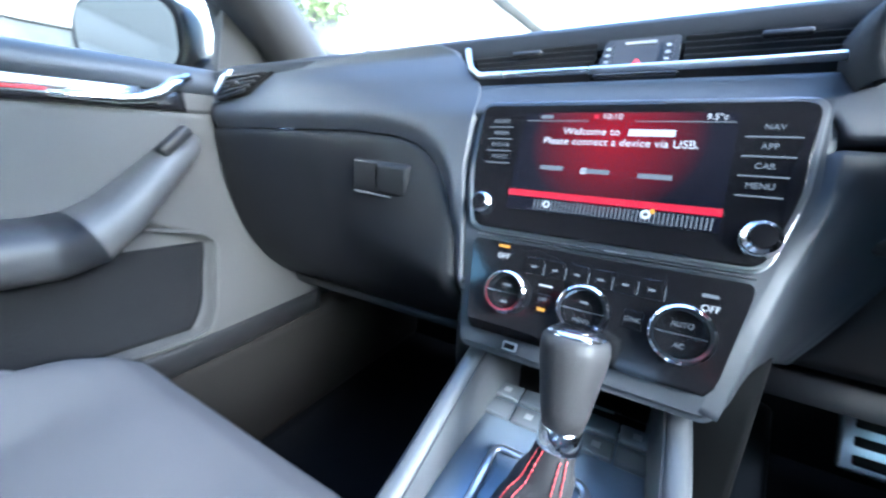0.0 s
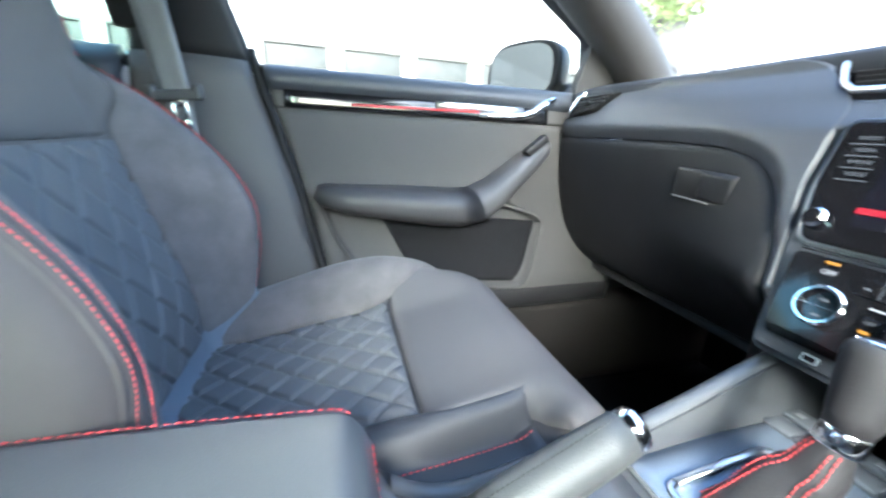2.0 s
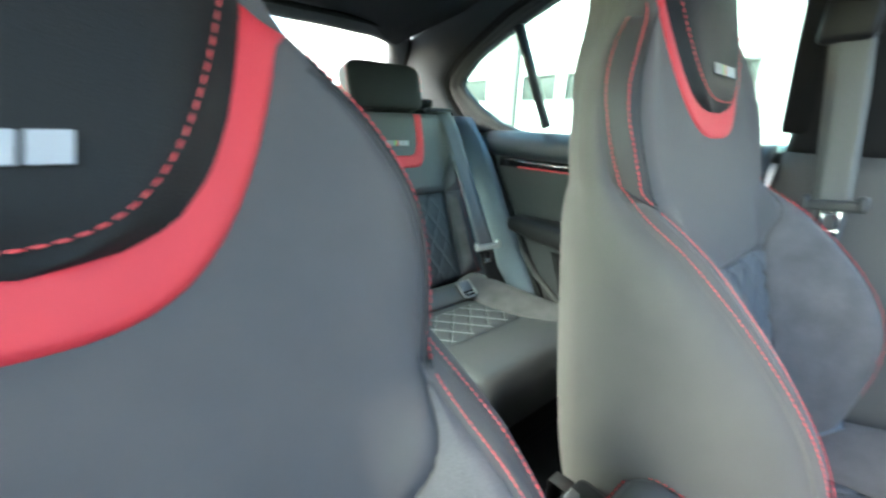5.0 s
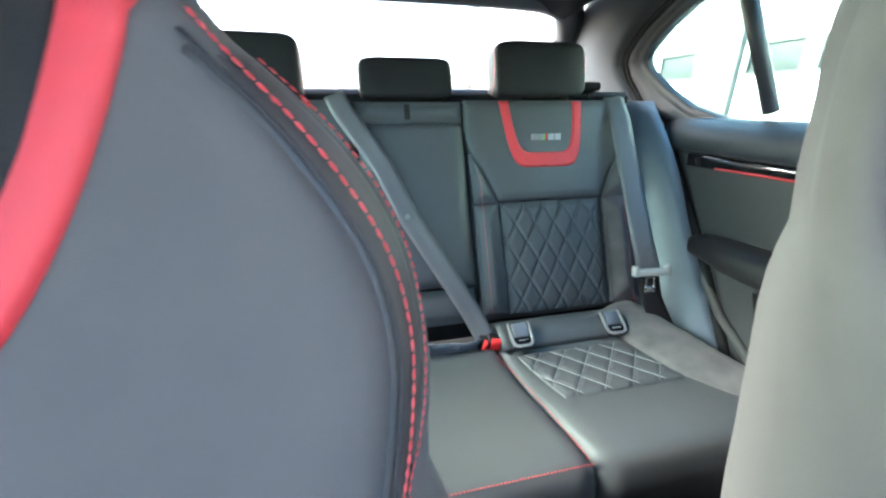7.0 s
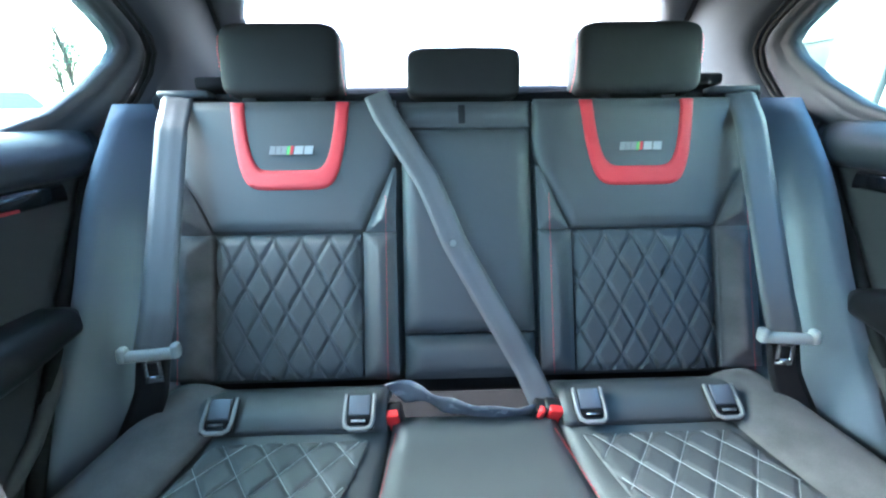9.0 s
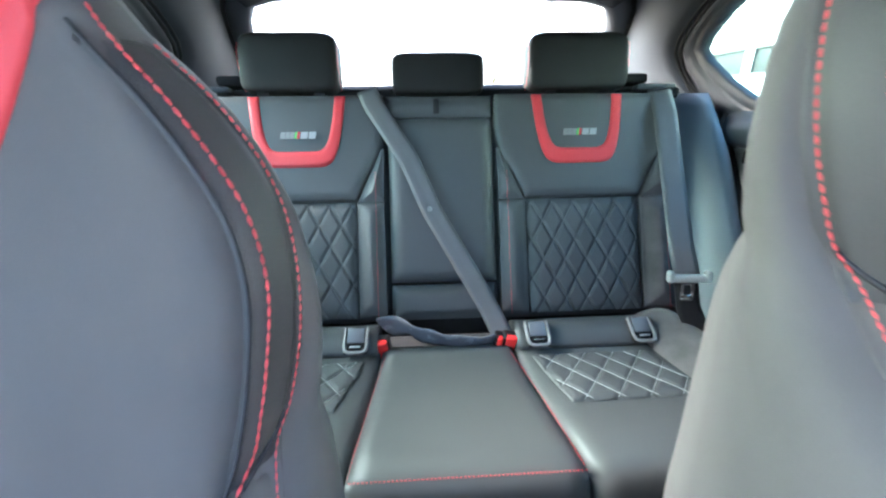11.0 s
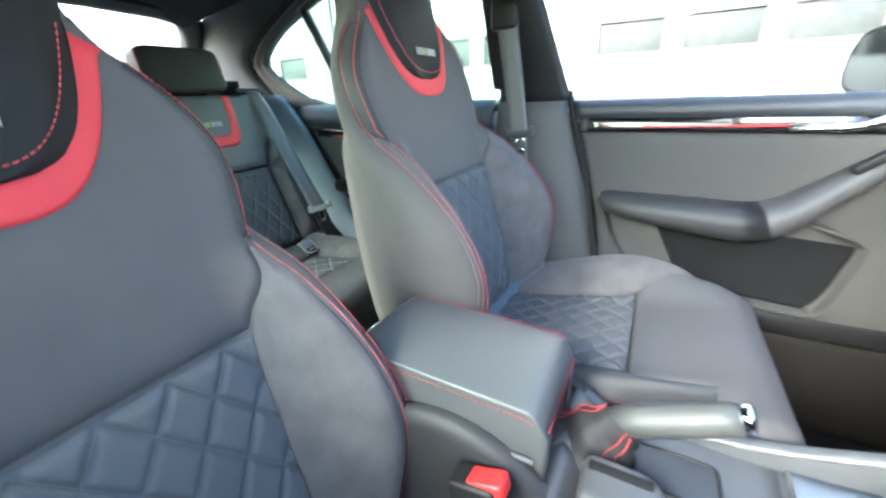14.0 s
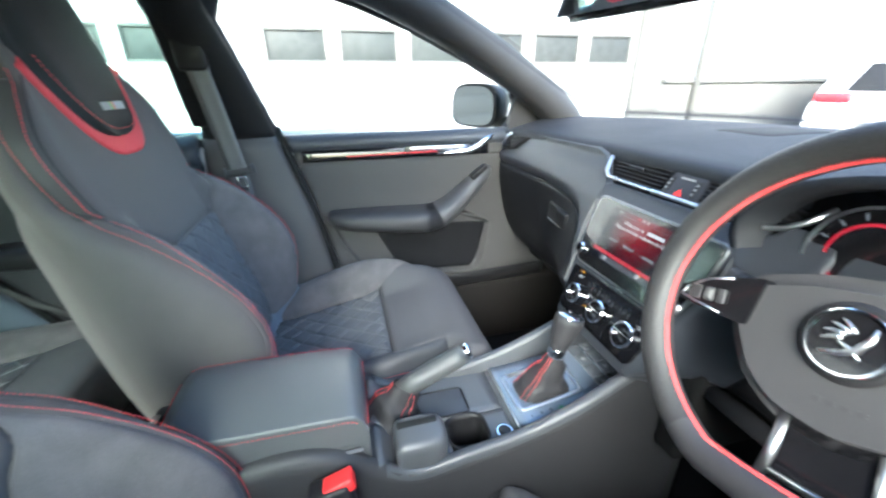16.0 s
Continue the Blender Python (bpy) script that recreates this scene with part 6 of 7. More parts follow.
# ---- gear lever ----
gear = thing("gear_lever", (0.005, 0.285, 0.395), "dark leather gear lever with chrome cap and stitched boot", "gear lever")
gz = lambda y: float(con_z(y)) + 0.005
gf = [(-0.046, 0.230), (0.042, 0.230), (0.036, 0.357), (-0.050, 0.357)]
tube("gate_frame", [(x, y, gz(y) + 0.003) for x, y in rounded(gf, 0.012)] + [(x, y, gz(y) + 0.003) for x, y in rounded(gf, 0.012)[:1]], 0.004, M_SATIN, gear, "satin silver gate frame", n=8, flat=0.6)
top_c = Vector((0.016, 0.304, 0.494))
rows = []
for k in range(13):
    t = k / 12
    w = 1 - t
    cx_, cy_, cz_ = 0.000 * w + top_c.x * t, 0.292 * w + top_c.y * t, gz(0.285) * w + top_c.z * t
    hx_, hy_ = 0.035 * (w ** 1.15) + 0.0135 * (1 - w ** 1.15), 0.052 * (w ** 1.15) + 0.0135 * (1 - w ** 1.15)
    ring = []
    for a in np.linspace(0, 2 * math.pi, 41)[:-1]:
        f = 1.0 + 0.07 * math.sin(3 * a + 5 * t) * math.sin(math.pi * t) + 0.10 * math.sin(11 * t + a) * math.sin(math.pi * t)
        c_, s_ = math.cos(a), math.sin(a)
        p_ = 0.6 + 0.4 * t
        ring.append((cx_ + hx_ * f * math.copysign(abs(c_) ** p_, c_), cy_ + hy_ * f * math.copysign(abs(s_) ** p_, s_), cz_ + 0.005 * math.sin(14 * t) * math.sin(math.pi * t)))
    rows.append(ring)
loft("boot", rows, M_LEATHER_DK, gear, "creased dark leather boot", caps=False)
for i in (24, 26, 32, 34):
    stitches("stitching", [Vector(r[i]) + (Vector(r[i]) - Vector((0.0, 0.297, r[i][2]))).normalized() * 0.0015 for r in rows], M_THREAD, gear, dash=0.0042, gap=0.0007, r=0.00062)
ax = Vector((-0.002, 0.026, 0.094)).normalized()


def lever_ring(t, rx, ry):
    p = top_c + ax * t
    xx = Vector((1, 0, 0))
    xx = (xx - ax * xx.dot(ax)).normalized()
    yy = ax.cross(xx)
    return [p + xx * rx * math.cos(a) + yy * ry * math.sin(a) for a in np.linspace(0, 2 * math.pi, 25)[:-1]]


loft("collar", [lever_ring(-0.006, 0.013, 0.013), lever_ring(-0.003, 0.016, 0.016), lever_ring(0.010, 0.0155, 0.0155), lever_ring(0.014, 0.014, 0.014)], M_CHROME, gear, "chrome collar")
loft("grip", [lever_ring(t, a, b) for t, a, b in ((0.012, 0.0145, 0.016), (0.026, 0.0175, 0.019), (0.044, 0.0205, 0.0225), (0.060, 0.0232, 0.0255), (0.069, 0.0240, 0.0265), (0.075, 0.0232, 0.0255), (0.080, 0.019, 0.022))], M_LEATHER_DK, gear, "dark leather grip")
cap = loft("cap", [lever_ring(t, a, b) for t, a, b in ((0.074, 0.0212, 0.0238), (0.079, 0.0203, 0.0228), (0.082, 0.017, 0.019))], M_CHROME, gear, "chrome cap with a dark inset")
loft("cap_inset", [lever_ring(t, a, b) for t, a, b in ((0.0815, 0.0148, 0.0162), (0.0830, 0.0138, 0.0152))], M_BLACK, cap)

CAPX = Vector((1, 0, 0))
# cap lettering is given a faint glow to look bright; it has no lamp
for k in range(3):
    slab("mark", (0.0042, 0.0050, 0.0006), plane_pose(top_c + ax * 0.0834 + CAPX * (0.006 * (k - 1)) - Vector((0, 0.006, 0)), CAPX, ax.cross(CAPX)), M_DIM, cap, bevel=0)

# ---- handbrake ----
hb = thing("handbrake", (-0.02, 0.0, 0.39), "dark leather handbrake lever with chrome button", "handbrake")
hbp = [Vector(p) for p in ((-0.017, 0.020, 0.444), (-0.019, 0.05, 0.458), (-0.021, 0.09, 0.476), (-0.023, 0.125, 0.491), (-0.024, 0.140, 0.498))]
tube("lever", hbp, [0.018, 0.0195, 0.0195, 0.0185, 0.0175], M_REARLEA, hb, "grey leather grip", n=20)
stitches("stitching", [p + Vector((0.0, -0.007, 0.0185)) for p in hbp], M_LEATHER_DK, hb, dash=0.003, gap=0.001, r=0.0005)
tube("button", [(-0.024, 0.139, 0.4975), (-0.0245, 0.150, 0.5025), (-0.0245, 0.153, 0.5035)], [0.0160, 0.0160, 0.0125], M_CHROME, hb, "chrome release button", n=18)
rows = []
for k in range(15):
    t = k / 14
    c_ = Vector((-0.018, -0.012 + 0.046 * t, 0.388 + 0.064 * t))
    lean = Vector((0, 0.35 * t, 1)).normalized()
    r_ = 0.040 * (1 - t) ** 1.2 + 0.0215
    ring = []
    for a in np.linspace(0, 2 * math.pi, 41)[:-1]:
        f = 1 + 0.07 * math.sin(5 * a + 7 * t) * math.sin(math.pi * t) + 0.05 * math.sin(16 * t + 2 * a) * math.sin(math.pi * t)
        x_, y_ = 0.85 * r_ * f * math.cos(a), 1.05 * r_ * f * math.sin(a)
        ring.append(c_ + Vector((x_, y_, -0.55 * y_ * t + 0.003 * math.sin(15 * t + a))))
    rows.append(ring)
loft("boot", rows, M_LEATHER_DK, hb, "creased leather boot", caps=False)
for i in (1, 3, 17, 19, 28, 30):
    stitches("stitching", [p[i] + (p[i] - Vector((-0.018, 0.01, p[i].z))).normalized() * 0.0015 for p in rows], M_THREAD, hb, dash=0.0042, gap=0.0006, r=0.00075)

# ---- centre armrest ----
arm = thing("armrest", (0.01, -0.17, 0.40), "dark leather front centre armrest with red stitching", "armrest")


def arm_box(u, v):
    y = -0.325 + 0.287 * v
    hw = 0.078 + 0.002 * np.sin(np.pi * v)
    t = (2 * u - 1)
    x = 0.008 + hw * np.clip(1.25 * t, -1, 1)
    fall = np.clip((np.abs(t) - 0.8) / 0.2, 0, 1)
    e = np.clip((v - 0.9) / 0.1, 0, 1)
    r = np.clip((0.12 - v) / 0.12, 0, 1)
    z = 0.520 + 0.014 * (1 - t ** 2) * np.sin(np.pi * v * 0.9) ** 0.4 - 0.01 * v - 0.062 * fall ** 1.6 - 0.03 * e ** 2.5 - 0.02 * r ** 2
    return x, y, z


patch("top_cover", arm_box, 60, 40, M_ARMLEA, arm, "smooth dark leather lid", skirt=0.03)
slab("lid_body", (0.150, 0.278, 0.06), pose(0.008, -0.182, 0.470), M_ARMLEA, arm, "stitched leather lid side", bevel=0.014, seg=4)
for s in (-1, 1):
    v_ = np.linspace(0.06, 0.95, 60)
    P_ = np.stack(arm_box(np.full_like(v_, 0.5 + s * (0.43 if s > 0 else 0.405)), v_), -1)
    stitches("stitching", [(x + s * 0.0012, y, z + 0.0018) for x, y, z in P_], M_THREAD, arm, dash=0.0045, gap=0.002, r=0.0005)
xx_ = np.linspace(-0.065, 0.08, 40)
stitches("stitching", [(x, -0.038, 0.486) for x in xx_], M_THREAD, arm, r=0.0009)
stitches("stitching", [(x, -0.326, 0.502) for x in xx_], M_THREAD, arm, r=0.0009)
slab("arm_base", (0.165, 0.33, 0.10), pose(0.006, -0.21, 0.41), M_HARD, arm, "dark plastic armrest box", bevel=0.01)
tube("base_trim", [(0.0905, -0.36, 0.446), (0.0905, -0.05, 0.452)], 0.0025, M_GREYPL, arm, n=6)
for x in (-0.03, 0.045):
    slab("hinge", (0.03, 0.014, 0.012), pose(x, -0.362, 0.462), M_CHROME, arm, "bright hinge", bevel=0.003)

# ---- doors ----
def ribbon(name, pts, w, normal, mat, parent, label="", thick=0.004):
    """A flat strip along pts, w wide at right angles to normal."""
    n = Vector(normal)
    rings = []
    P = [Vector(p) for p in pts]
    for i, p in enumerate(P):
        d = (P[min(i + 1, len(P) - 1)] - P[max(i - 1, 0)]).normalized()
        sd = n.cross(d).normalized() * (w[i] if isinstance(w, (list, tuple)) else w) * 0.5
        rings.append([p - sd - n * thick, p - sd * 0.92 + n * 0.0, p - sd * 0.5 + n * thick * 0.5, p + sd * 0.5 + n * thick * 0.5, p + sd * 0.92, p + sd - n * thick])
    return loft(name, rings, mat, parent, label)


FX = [(0.30, 0.618), (0.34, 0.616), (0.37, 0.622), (0.42, 0.645), (0.50, 0.678), (0.58, 0.692), (0.70, 0.702), (0.765, 0.708), (0.79, 0.714), (0.811, 0.735)]


def front_door(s):
    d = thing("front_door", (s * 0.72, 0.2, 0.25), "grey front door card with chrome handle and armrest, closed", "car door", "doors")
    rear_y = lambda z: ci(z, [(0.30, -0.05), (0.39, -0.078), (0.6, -0.135), (0.83, -0.205)])

    def dx(y, z):
        return ci(z, FX) + 0.012 * sstep(0.35, 0.65, y)

    def card(z0, z1):
        def F(u, v):
            z = z0 + (z1 - z0) * v
            y0 = rear_y(z) + 0.006
            y = y0 + (0.64 - y0) * u
            return s * dx(y, z), y, z
        return F
    rim = [(-0.092, 0.55), (-0.062, 0.475), (-0.02, 0.415), (0.04, 0.384), (0.125, 0.366), (0.25, 0.357), (0.350, 0.350), (0.378, 0.355), (0.398, 0.382), (0.425, 0.446), (0.442, 0.488), (0.438, 0.506), (0.415, 0.517), (0.38, 0.528), (0.33, 0.540)]

    def sunk(y, z):
        """How far inside the pocket's rim a place lies."""
        floor_z = ci(y, rim[:7] + [(0.45, 0.345)])
        front_y = ci(z, [(0.34, 0.362), (0.355, 0.378), (0.382, 0.398), (0.446, 0.425), (0.488, 0.442), (0.56, 0.46)])
        top_z = 0.56 - 0.5 * np.maximum(0, y - 0.33)
        return np.minimum(np.minimum(z - floor_z, front_y - y), np.minimum(top_z - z, y + 0.092))
    patch("door_card", card(0.31, 0.735), 130, 90, M_DOOR, d, "grey grained door card", skirt=0.03, flip=s > 0, tuck=0.006, puff=lambda u, v, P: -0.018 * sstep(0.0, 0.016, sunk(P[..., 1], P[..., 2])))
    # shade under the dashboard, laid on the door bottom as a dark strip
    patch("lower_shade_strip", card(0.295, 0.345), 50, 8, M_DARK, d, "dark strip standing in for shade along the door's lower edge", skirt=0.02, flip=s > 0, lift=0.006, tuck=0.004)
    patch("top_rail", card(0.764, 0.811), 50, 14, M_DASH, d, "dark soft window rail", skirt=0.03, flip=s > 0, tuck=0.004, lift=0.004,
          puff=lambda u, v, P: 0.008 * np.sin(np.pi * v) ** 0.8)

    def strip(y0, y1, z0, z1, out=0.0):
        def F(u, v):
            y = y0 + (y1 - y0) * u
            z = z0 + (z1 - z0) * v
            return s * (dx(y, z) - 0.004 + out), y, z
        return F
    patch("strip_backing", strip(-0.175, 0.63, 0.730, 0.768, 0.006), 40, 6, M_DOOR, d, flip=s > 0, skirt=0.01)
    patch("decor_strip", strip(-0.150, 0.44, 0.732, 0.766), 40, 8, M_BLACK, d, "gloss black decor strip", flip=s > 0, skirt=0.01, tuck=0.003, tuck_w=0.004)
    ribbon("decor_line", [(s * (float(dx(y, 0.74)) - 0.0075), y, 0.7445 + 0.004 * t) for t, y in zip(np.linspace(0, 1, 12), np.linspace(-0.02, 0.26, 12))], 0.0045, (-s, 0, 0), M_RED, d, "slim red line", thick=0.001)
    ribbon("door_handle", [(s * (float(dx(y, z)) - 0.014), y, z) for y, z in ((0.26, 0.741), (0.30, 0.742), (0.34, 0.743), (0.37, 0.747), (0.398, 0.757), (0.425, 0.776), (0.452, 0.789))], [0.006, 0.012, 0.016, 0.018, 0.020, 0.020, 0.014], (-s, 0, 0), M_CHROME, d, "chrome inner door handle", thick=0.008)
    ribbon("handle_plate", [(s * (float(dx(y, 0.755)) - 0.0065), y, 0.757) for y in np.linspace(0.16, 0.37, 8)], 0.016, (-s, 0, 0), M_SATIN, d, "polished handle recess", thick=0.002)
    # armrest rising into the pull handle
    A = [(-0.098, 0.566, 0.014, 0.03), (-0.08, 0.560, 0.024, 0.06), (-0.03, 0.553, 0.030, 0.078), (0.06, 0.547, 0.036, 0.086), (0.15, 0.540, 0.041, 0.09), (0.21, 0.537, 0.042, 0.09), (0.255, 0.545, 0.040, 0.088), (0.30, 0.572, 0.034, 0.08), (0.345, 0.610, 0.029, 0.07), (0.39, 0.648, 0.026, 0.058), (0.425, 0.677, 0.021, 0.048), (0.44, 0.689, 0.010, 0.03)]
    rings = []
    for i, (y, z, hh, dep) in enumerate(A):
        a, b = A[max(i - 1, 0)], A[min(i + 1, len(A) - 1)]
        t = Vector((0, b[0] - a[0], b[1] - a[1])).normalized()
        up = Vector((0, -t.z, t.y))
        xw = float(dx(y, z)) + 0.006
        row = []
        for k in range(16):
            an = math.pi * (k / 15 - 0.5)
            c_ = math.cos(an)
            row.append(Vector((s * (xw - dep * c_ ** 0.55), y, z)) + up * hh * math.copysign(abs(math.sin(an)) ** 0.8, math.sin(an)))
        rings.append(row)
    loft("armrest", rings[:7], M_HARD, d, "dark padded armrest", closed=False, caps=True)
    loft("pull_handle", rings[5:], M_PULL, d, "grey pull handle", closed=False, caps=True)
    slab("window_switch", (0.024, 0.062, 0.018), pose(s * 0.662, 0.392, 0.682, 40), M_DARK, d, "black window switch", bevel=0.004)

    def pocket(u, v):
        z = 0.372 - 0.012 * u + (0.150 - 0.012 * u) * v
        y0 = 0.120 - 0.085 * v
        y1 = ci(z, [(0.355, 0.350), (0.375, 0.372), (0.40, 0.390), (0.446, 0.410), (0.488, 0.427), (0.51, 0.428), (0.53, 0.42)])
        y = y0 + (y1 - y0) * u
        return s * (dx(y, z) + 0.014), y, z
    patch("door_pocket", pocket, 40, 20, M_CARPET, d, "dark carpeted door pocket", flip=s > 0, skirt=0.006)
    R = resample([(0, y, z) for y, z in rim], 0.02)
    tube("pocket_rim", [(s * (float(dx(y, z)) - 0.005), y, z) for _, y, z in R], 0.004, M_DOOR, d, "moulded pocket rim", n=8)
    tube("door_seal", [(s * (float(ci(z, FX)) + 0.004), float(rear_y(z)) - 0.004, z) for z in np.linspace(0.30, 0.832, 16)], 0.0095, M_RUBBER, d, "black rubber door seal", n=8)
    slab("outer_skin", (0.045, 0.92, 1.02), pose(s * 0.815, 0.36, 0.29), M_CARPAINT, d, bevel=0.015)
    # mirror plate in the window's front corner
    sail = [(0.512, 0.806), (0.625, 0.806), (0.600, 0.85), (0.560, 0.905), (0.516, 0.945)]
    mesh_part("mirror_plate", [(s * (float(side_x(y, z)) + o), y, z) for o in (-0.016, 0.012) for y, z in sail], [(0, 1, 2, 3, 4), (9, 8, 7, 6, 5)] + [(i, (i + 1) % 5, 5 + (i + 1) % 5, 5 + i) for i in range(5)], M_APIL, d, "grey plate in the window corner", False)
    # outside mirror
    MPZ = pose(s * 0.905, 0.475, 0.868, 0, 0, -s * 22)
    sq = lambda q, e: math.copysign(abs(q) ** e, q)
    rings = []
    for yy, k in ((-0.030, 0.93), (-0.034, 0.985), (-0.020, 1.0), (0.015, 0.97), (0.045, 0.85), (0.068, 0.60), (0.078, 0.25)):
        rings.append([MPZ @ Vector((0.126 * k * sq(math.cos(a), 0.62) * (1.0 - 0.10 * math.sin(a) * s * sq(math.cos(a), 1)), yy, 0.080 * k * sq(math.sin(a), 0.62) * (1.0 if math.sin(a) > 0 else 0.9))) for a in np.linspace(0, 2 * math.pi, 37)[:-1]])
    mir = loft("mirror_housing", rings, M_DARK, d, "dark outside mirror housing")
    face_m = [MPZ @ Vector((0.112 * sq(math.cos(a), 0.62), -0.0365, 0.070 * sq(math.sin(a), 0.62) * (1.0 if math.sin(a) > 0 else 0.9))) for a in np.linspace(0, 2 * math.pi, 37)[:-1]]
    mesh_part("mirror_glass", face_m, [tuple(range(36))], M_SIDEGLASS, mir, "rain-spotted mirror glass, its reflection dimmed by a dark base colour", False)
    tube("mirror_foot", [(s * 0.84, 0.52, 0.815), (s * 0.77, 0.55, 0.82)], 0.022, M_DARK, mir)
    return d


def rear_door(s):
    d = thing("rear_door", (s * 0.70, -0.75, 0.25), "dark rear door card with armrest and red-lined strip, closed", "car door", "doors")
    back = lambda z: ci(z, [(0.28, -0.81), (0.45, -0.945), (0.66, -1.110), (0.75, -1.180), (0.84, -1.262)])
    xr = lambda z: ci(z, [(0.28, 0.63), (0.4, 0.655), (0.55, 0.675), (0.72, 0.69), (0.785, 0.70), (0.820, 0.735)])

    def card(z0, z1):
        def F(u, v):
            z = z0 + (z1 - z0) * v
            y = -0.42 + (back(z) + 0.42) * u
            return s * xr(z), y, z
        return F
    patch("door_card", card(0.28, 0.742), 40, 40, M_HARD, d, "dark grained door card", skirt=0.03, flip=s < 0, tuck=0.006)
    patch("top_rail", card(0.740, 0.820), 40, 16, M_DASH, d, "dark soft window rail", skirt=0.03, flip=s < 0, tuck=0.004, lift=0.004, puff=lambda u, v, P: 0.010 * np.sin(np.pi * v) ** 0.8)
    ys = np.linspace(-1.12, -0.46, 14)
    ribbon("decor_strip", [(s * (float(xr(0.722)) - 0.004), y, 0.722 + 0.008 * (y + 1.12)) for y in ys], 0.030, (-s, 0, 0), M_BLACK, d, "gloss black decor strip", thick=0.004)
    ribbon("decor_line", [(s * (float(xr(0.712)) - 0.008), y, 0.712 + 0.012 * (y + 1.03)) for y in np.linspace(-1.035, -0.5, 12)], 0.005, (-s, 0, 0), M_RED, d, "slim red line", thick=0.001)
    ribbon("door_handle", [(s * (float(xr(0.73)) - 0.010), y, 0.730) for y in np.linspace(-1.05, -0.6, 10)], [0.004, 0.008, 0.008, 0.008, 0.008, 0.008, 0.012, 0.016, 0.016, 0.01], (-s, 0, 0), M_CHROME, d, "chrome inner door handle", thick=0.005)
    A = [(-1.03, 0.540, 0.012, 0.03), (-1.0, 0.540, 0.026, 0.06), (-0.9, 0.538, 0.034, 0.075), (-0.78, 0.538, 0.036, 0.08), (-0.66, 0.548, 0.036, 0.075), (-0.58, 0.58, 0.03, 0.06), (-0.52, 0.63, 0.018, 0.04)]
    rings = []
    for y, z, hh, dep in A:
        rings.append([(s * (float(xr(z)) + 0.006 - dep * max(0.0, math.cos(a)) ** 0.55), y, z + hh * math.copysign(abs(math.sin(a)) ** 0.8, math.sin(a))) for a in np.linspace(-math.pi / 2, math.pi / 2, 14)])
    loft("armrest", rings, M_DARK, d, "dark padded armrest", closed=False)
    rim = resample([(0, y, z) for y, z in ((-1.02, 0.51), (-0.97, 0.46), (-0.90, 0.40), (-0.80, 0.345), (-0.72, 0.33), (-0.5, 0.32))], 0.02)
    tube("pocket_rim", [(s * (float(xr(z)) - 0.004), y, z) for _, y, z in rim], 0.010, M_PILLAR, d, "pale moulded pocket rim", n=8)

    def pocket(u, v):
        y = -0.86 + 0.36 * u + 0.06 * (1 - v) * (1 - u)
        z = 0.36 + 0.12 * v
        return s * (xr(z) - 0.003), y, z + 0 * u
    patch("door_pocket", pocket, 12, 10, M_DARK, d, "dark door pocket", flip=s > 0, skirt=0.006)
    tube("door_seal", [(s * (float(xr(z)) + 0.0), float(back(z)) - 0.010, z) for z in np.linspace(0.28, 0.820, 16)], 0.011, M_RUBBER, d, "black rubber door seal", n=8)
    slab("outer_skin", (0.045, 1.3, 1.02), pose(s * 0.80, -1.05, 0.29), M_CARPAINT, d, bevel=0.015)
    return d


for s in (-1, 1):
    front_door(s)
    rear_door(s)

# ---- seat belts ----
def tongue(parent, p, x, down, k=1.0, shade=None):
    """A plastic slider on the webbing with its metal tongue; x: across, down: along the belt."""
    shade = shade or M_SLIDER
    m = plane_pose(p, x, -Vector(down))
    t = slab("slider", (0.074 * k, 0.018, 0.016), m, shade, parent, "grey plastic belt slider", bevel=0.006, seg=3)
    for q in (-1, 1):
        slab("slider_end", (0.014, 0.026, 0.018), m @ pose(q * 0.033 * k, 0.004, 0), shade, t, bevel=0.006, seg=3)
        slab("tongue_side", (0.006, 0.036, 0.003), m @ pose(q * 0.010, -0.026, 0), M_CHROME, t, bevel=0.001)
    slab("tongue_bar", (0.026, 0.012, 0.003), m @ pose(0, -0.044, 0), M_CHROME, t, "bright metal belt tongue", bevel=0.001)
    slab("tongue_top", (0.026, 0.008, 0.003), m @ pose(0, -0.011, 0), M_CHROME, t, bevel=0.001)


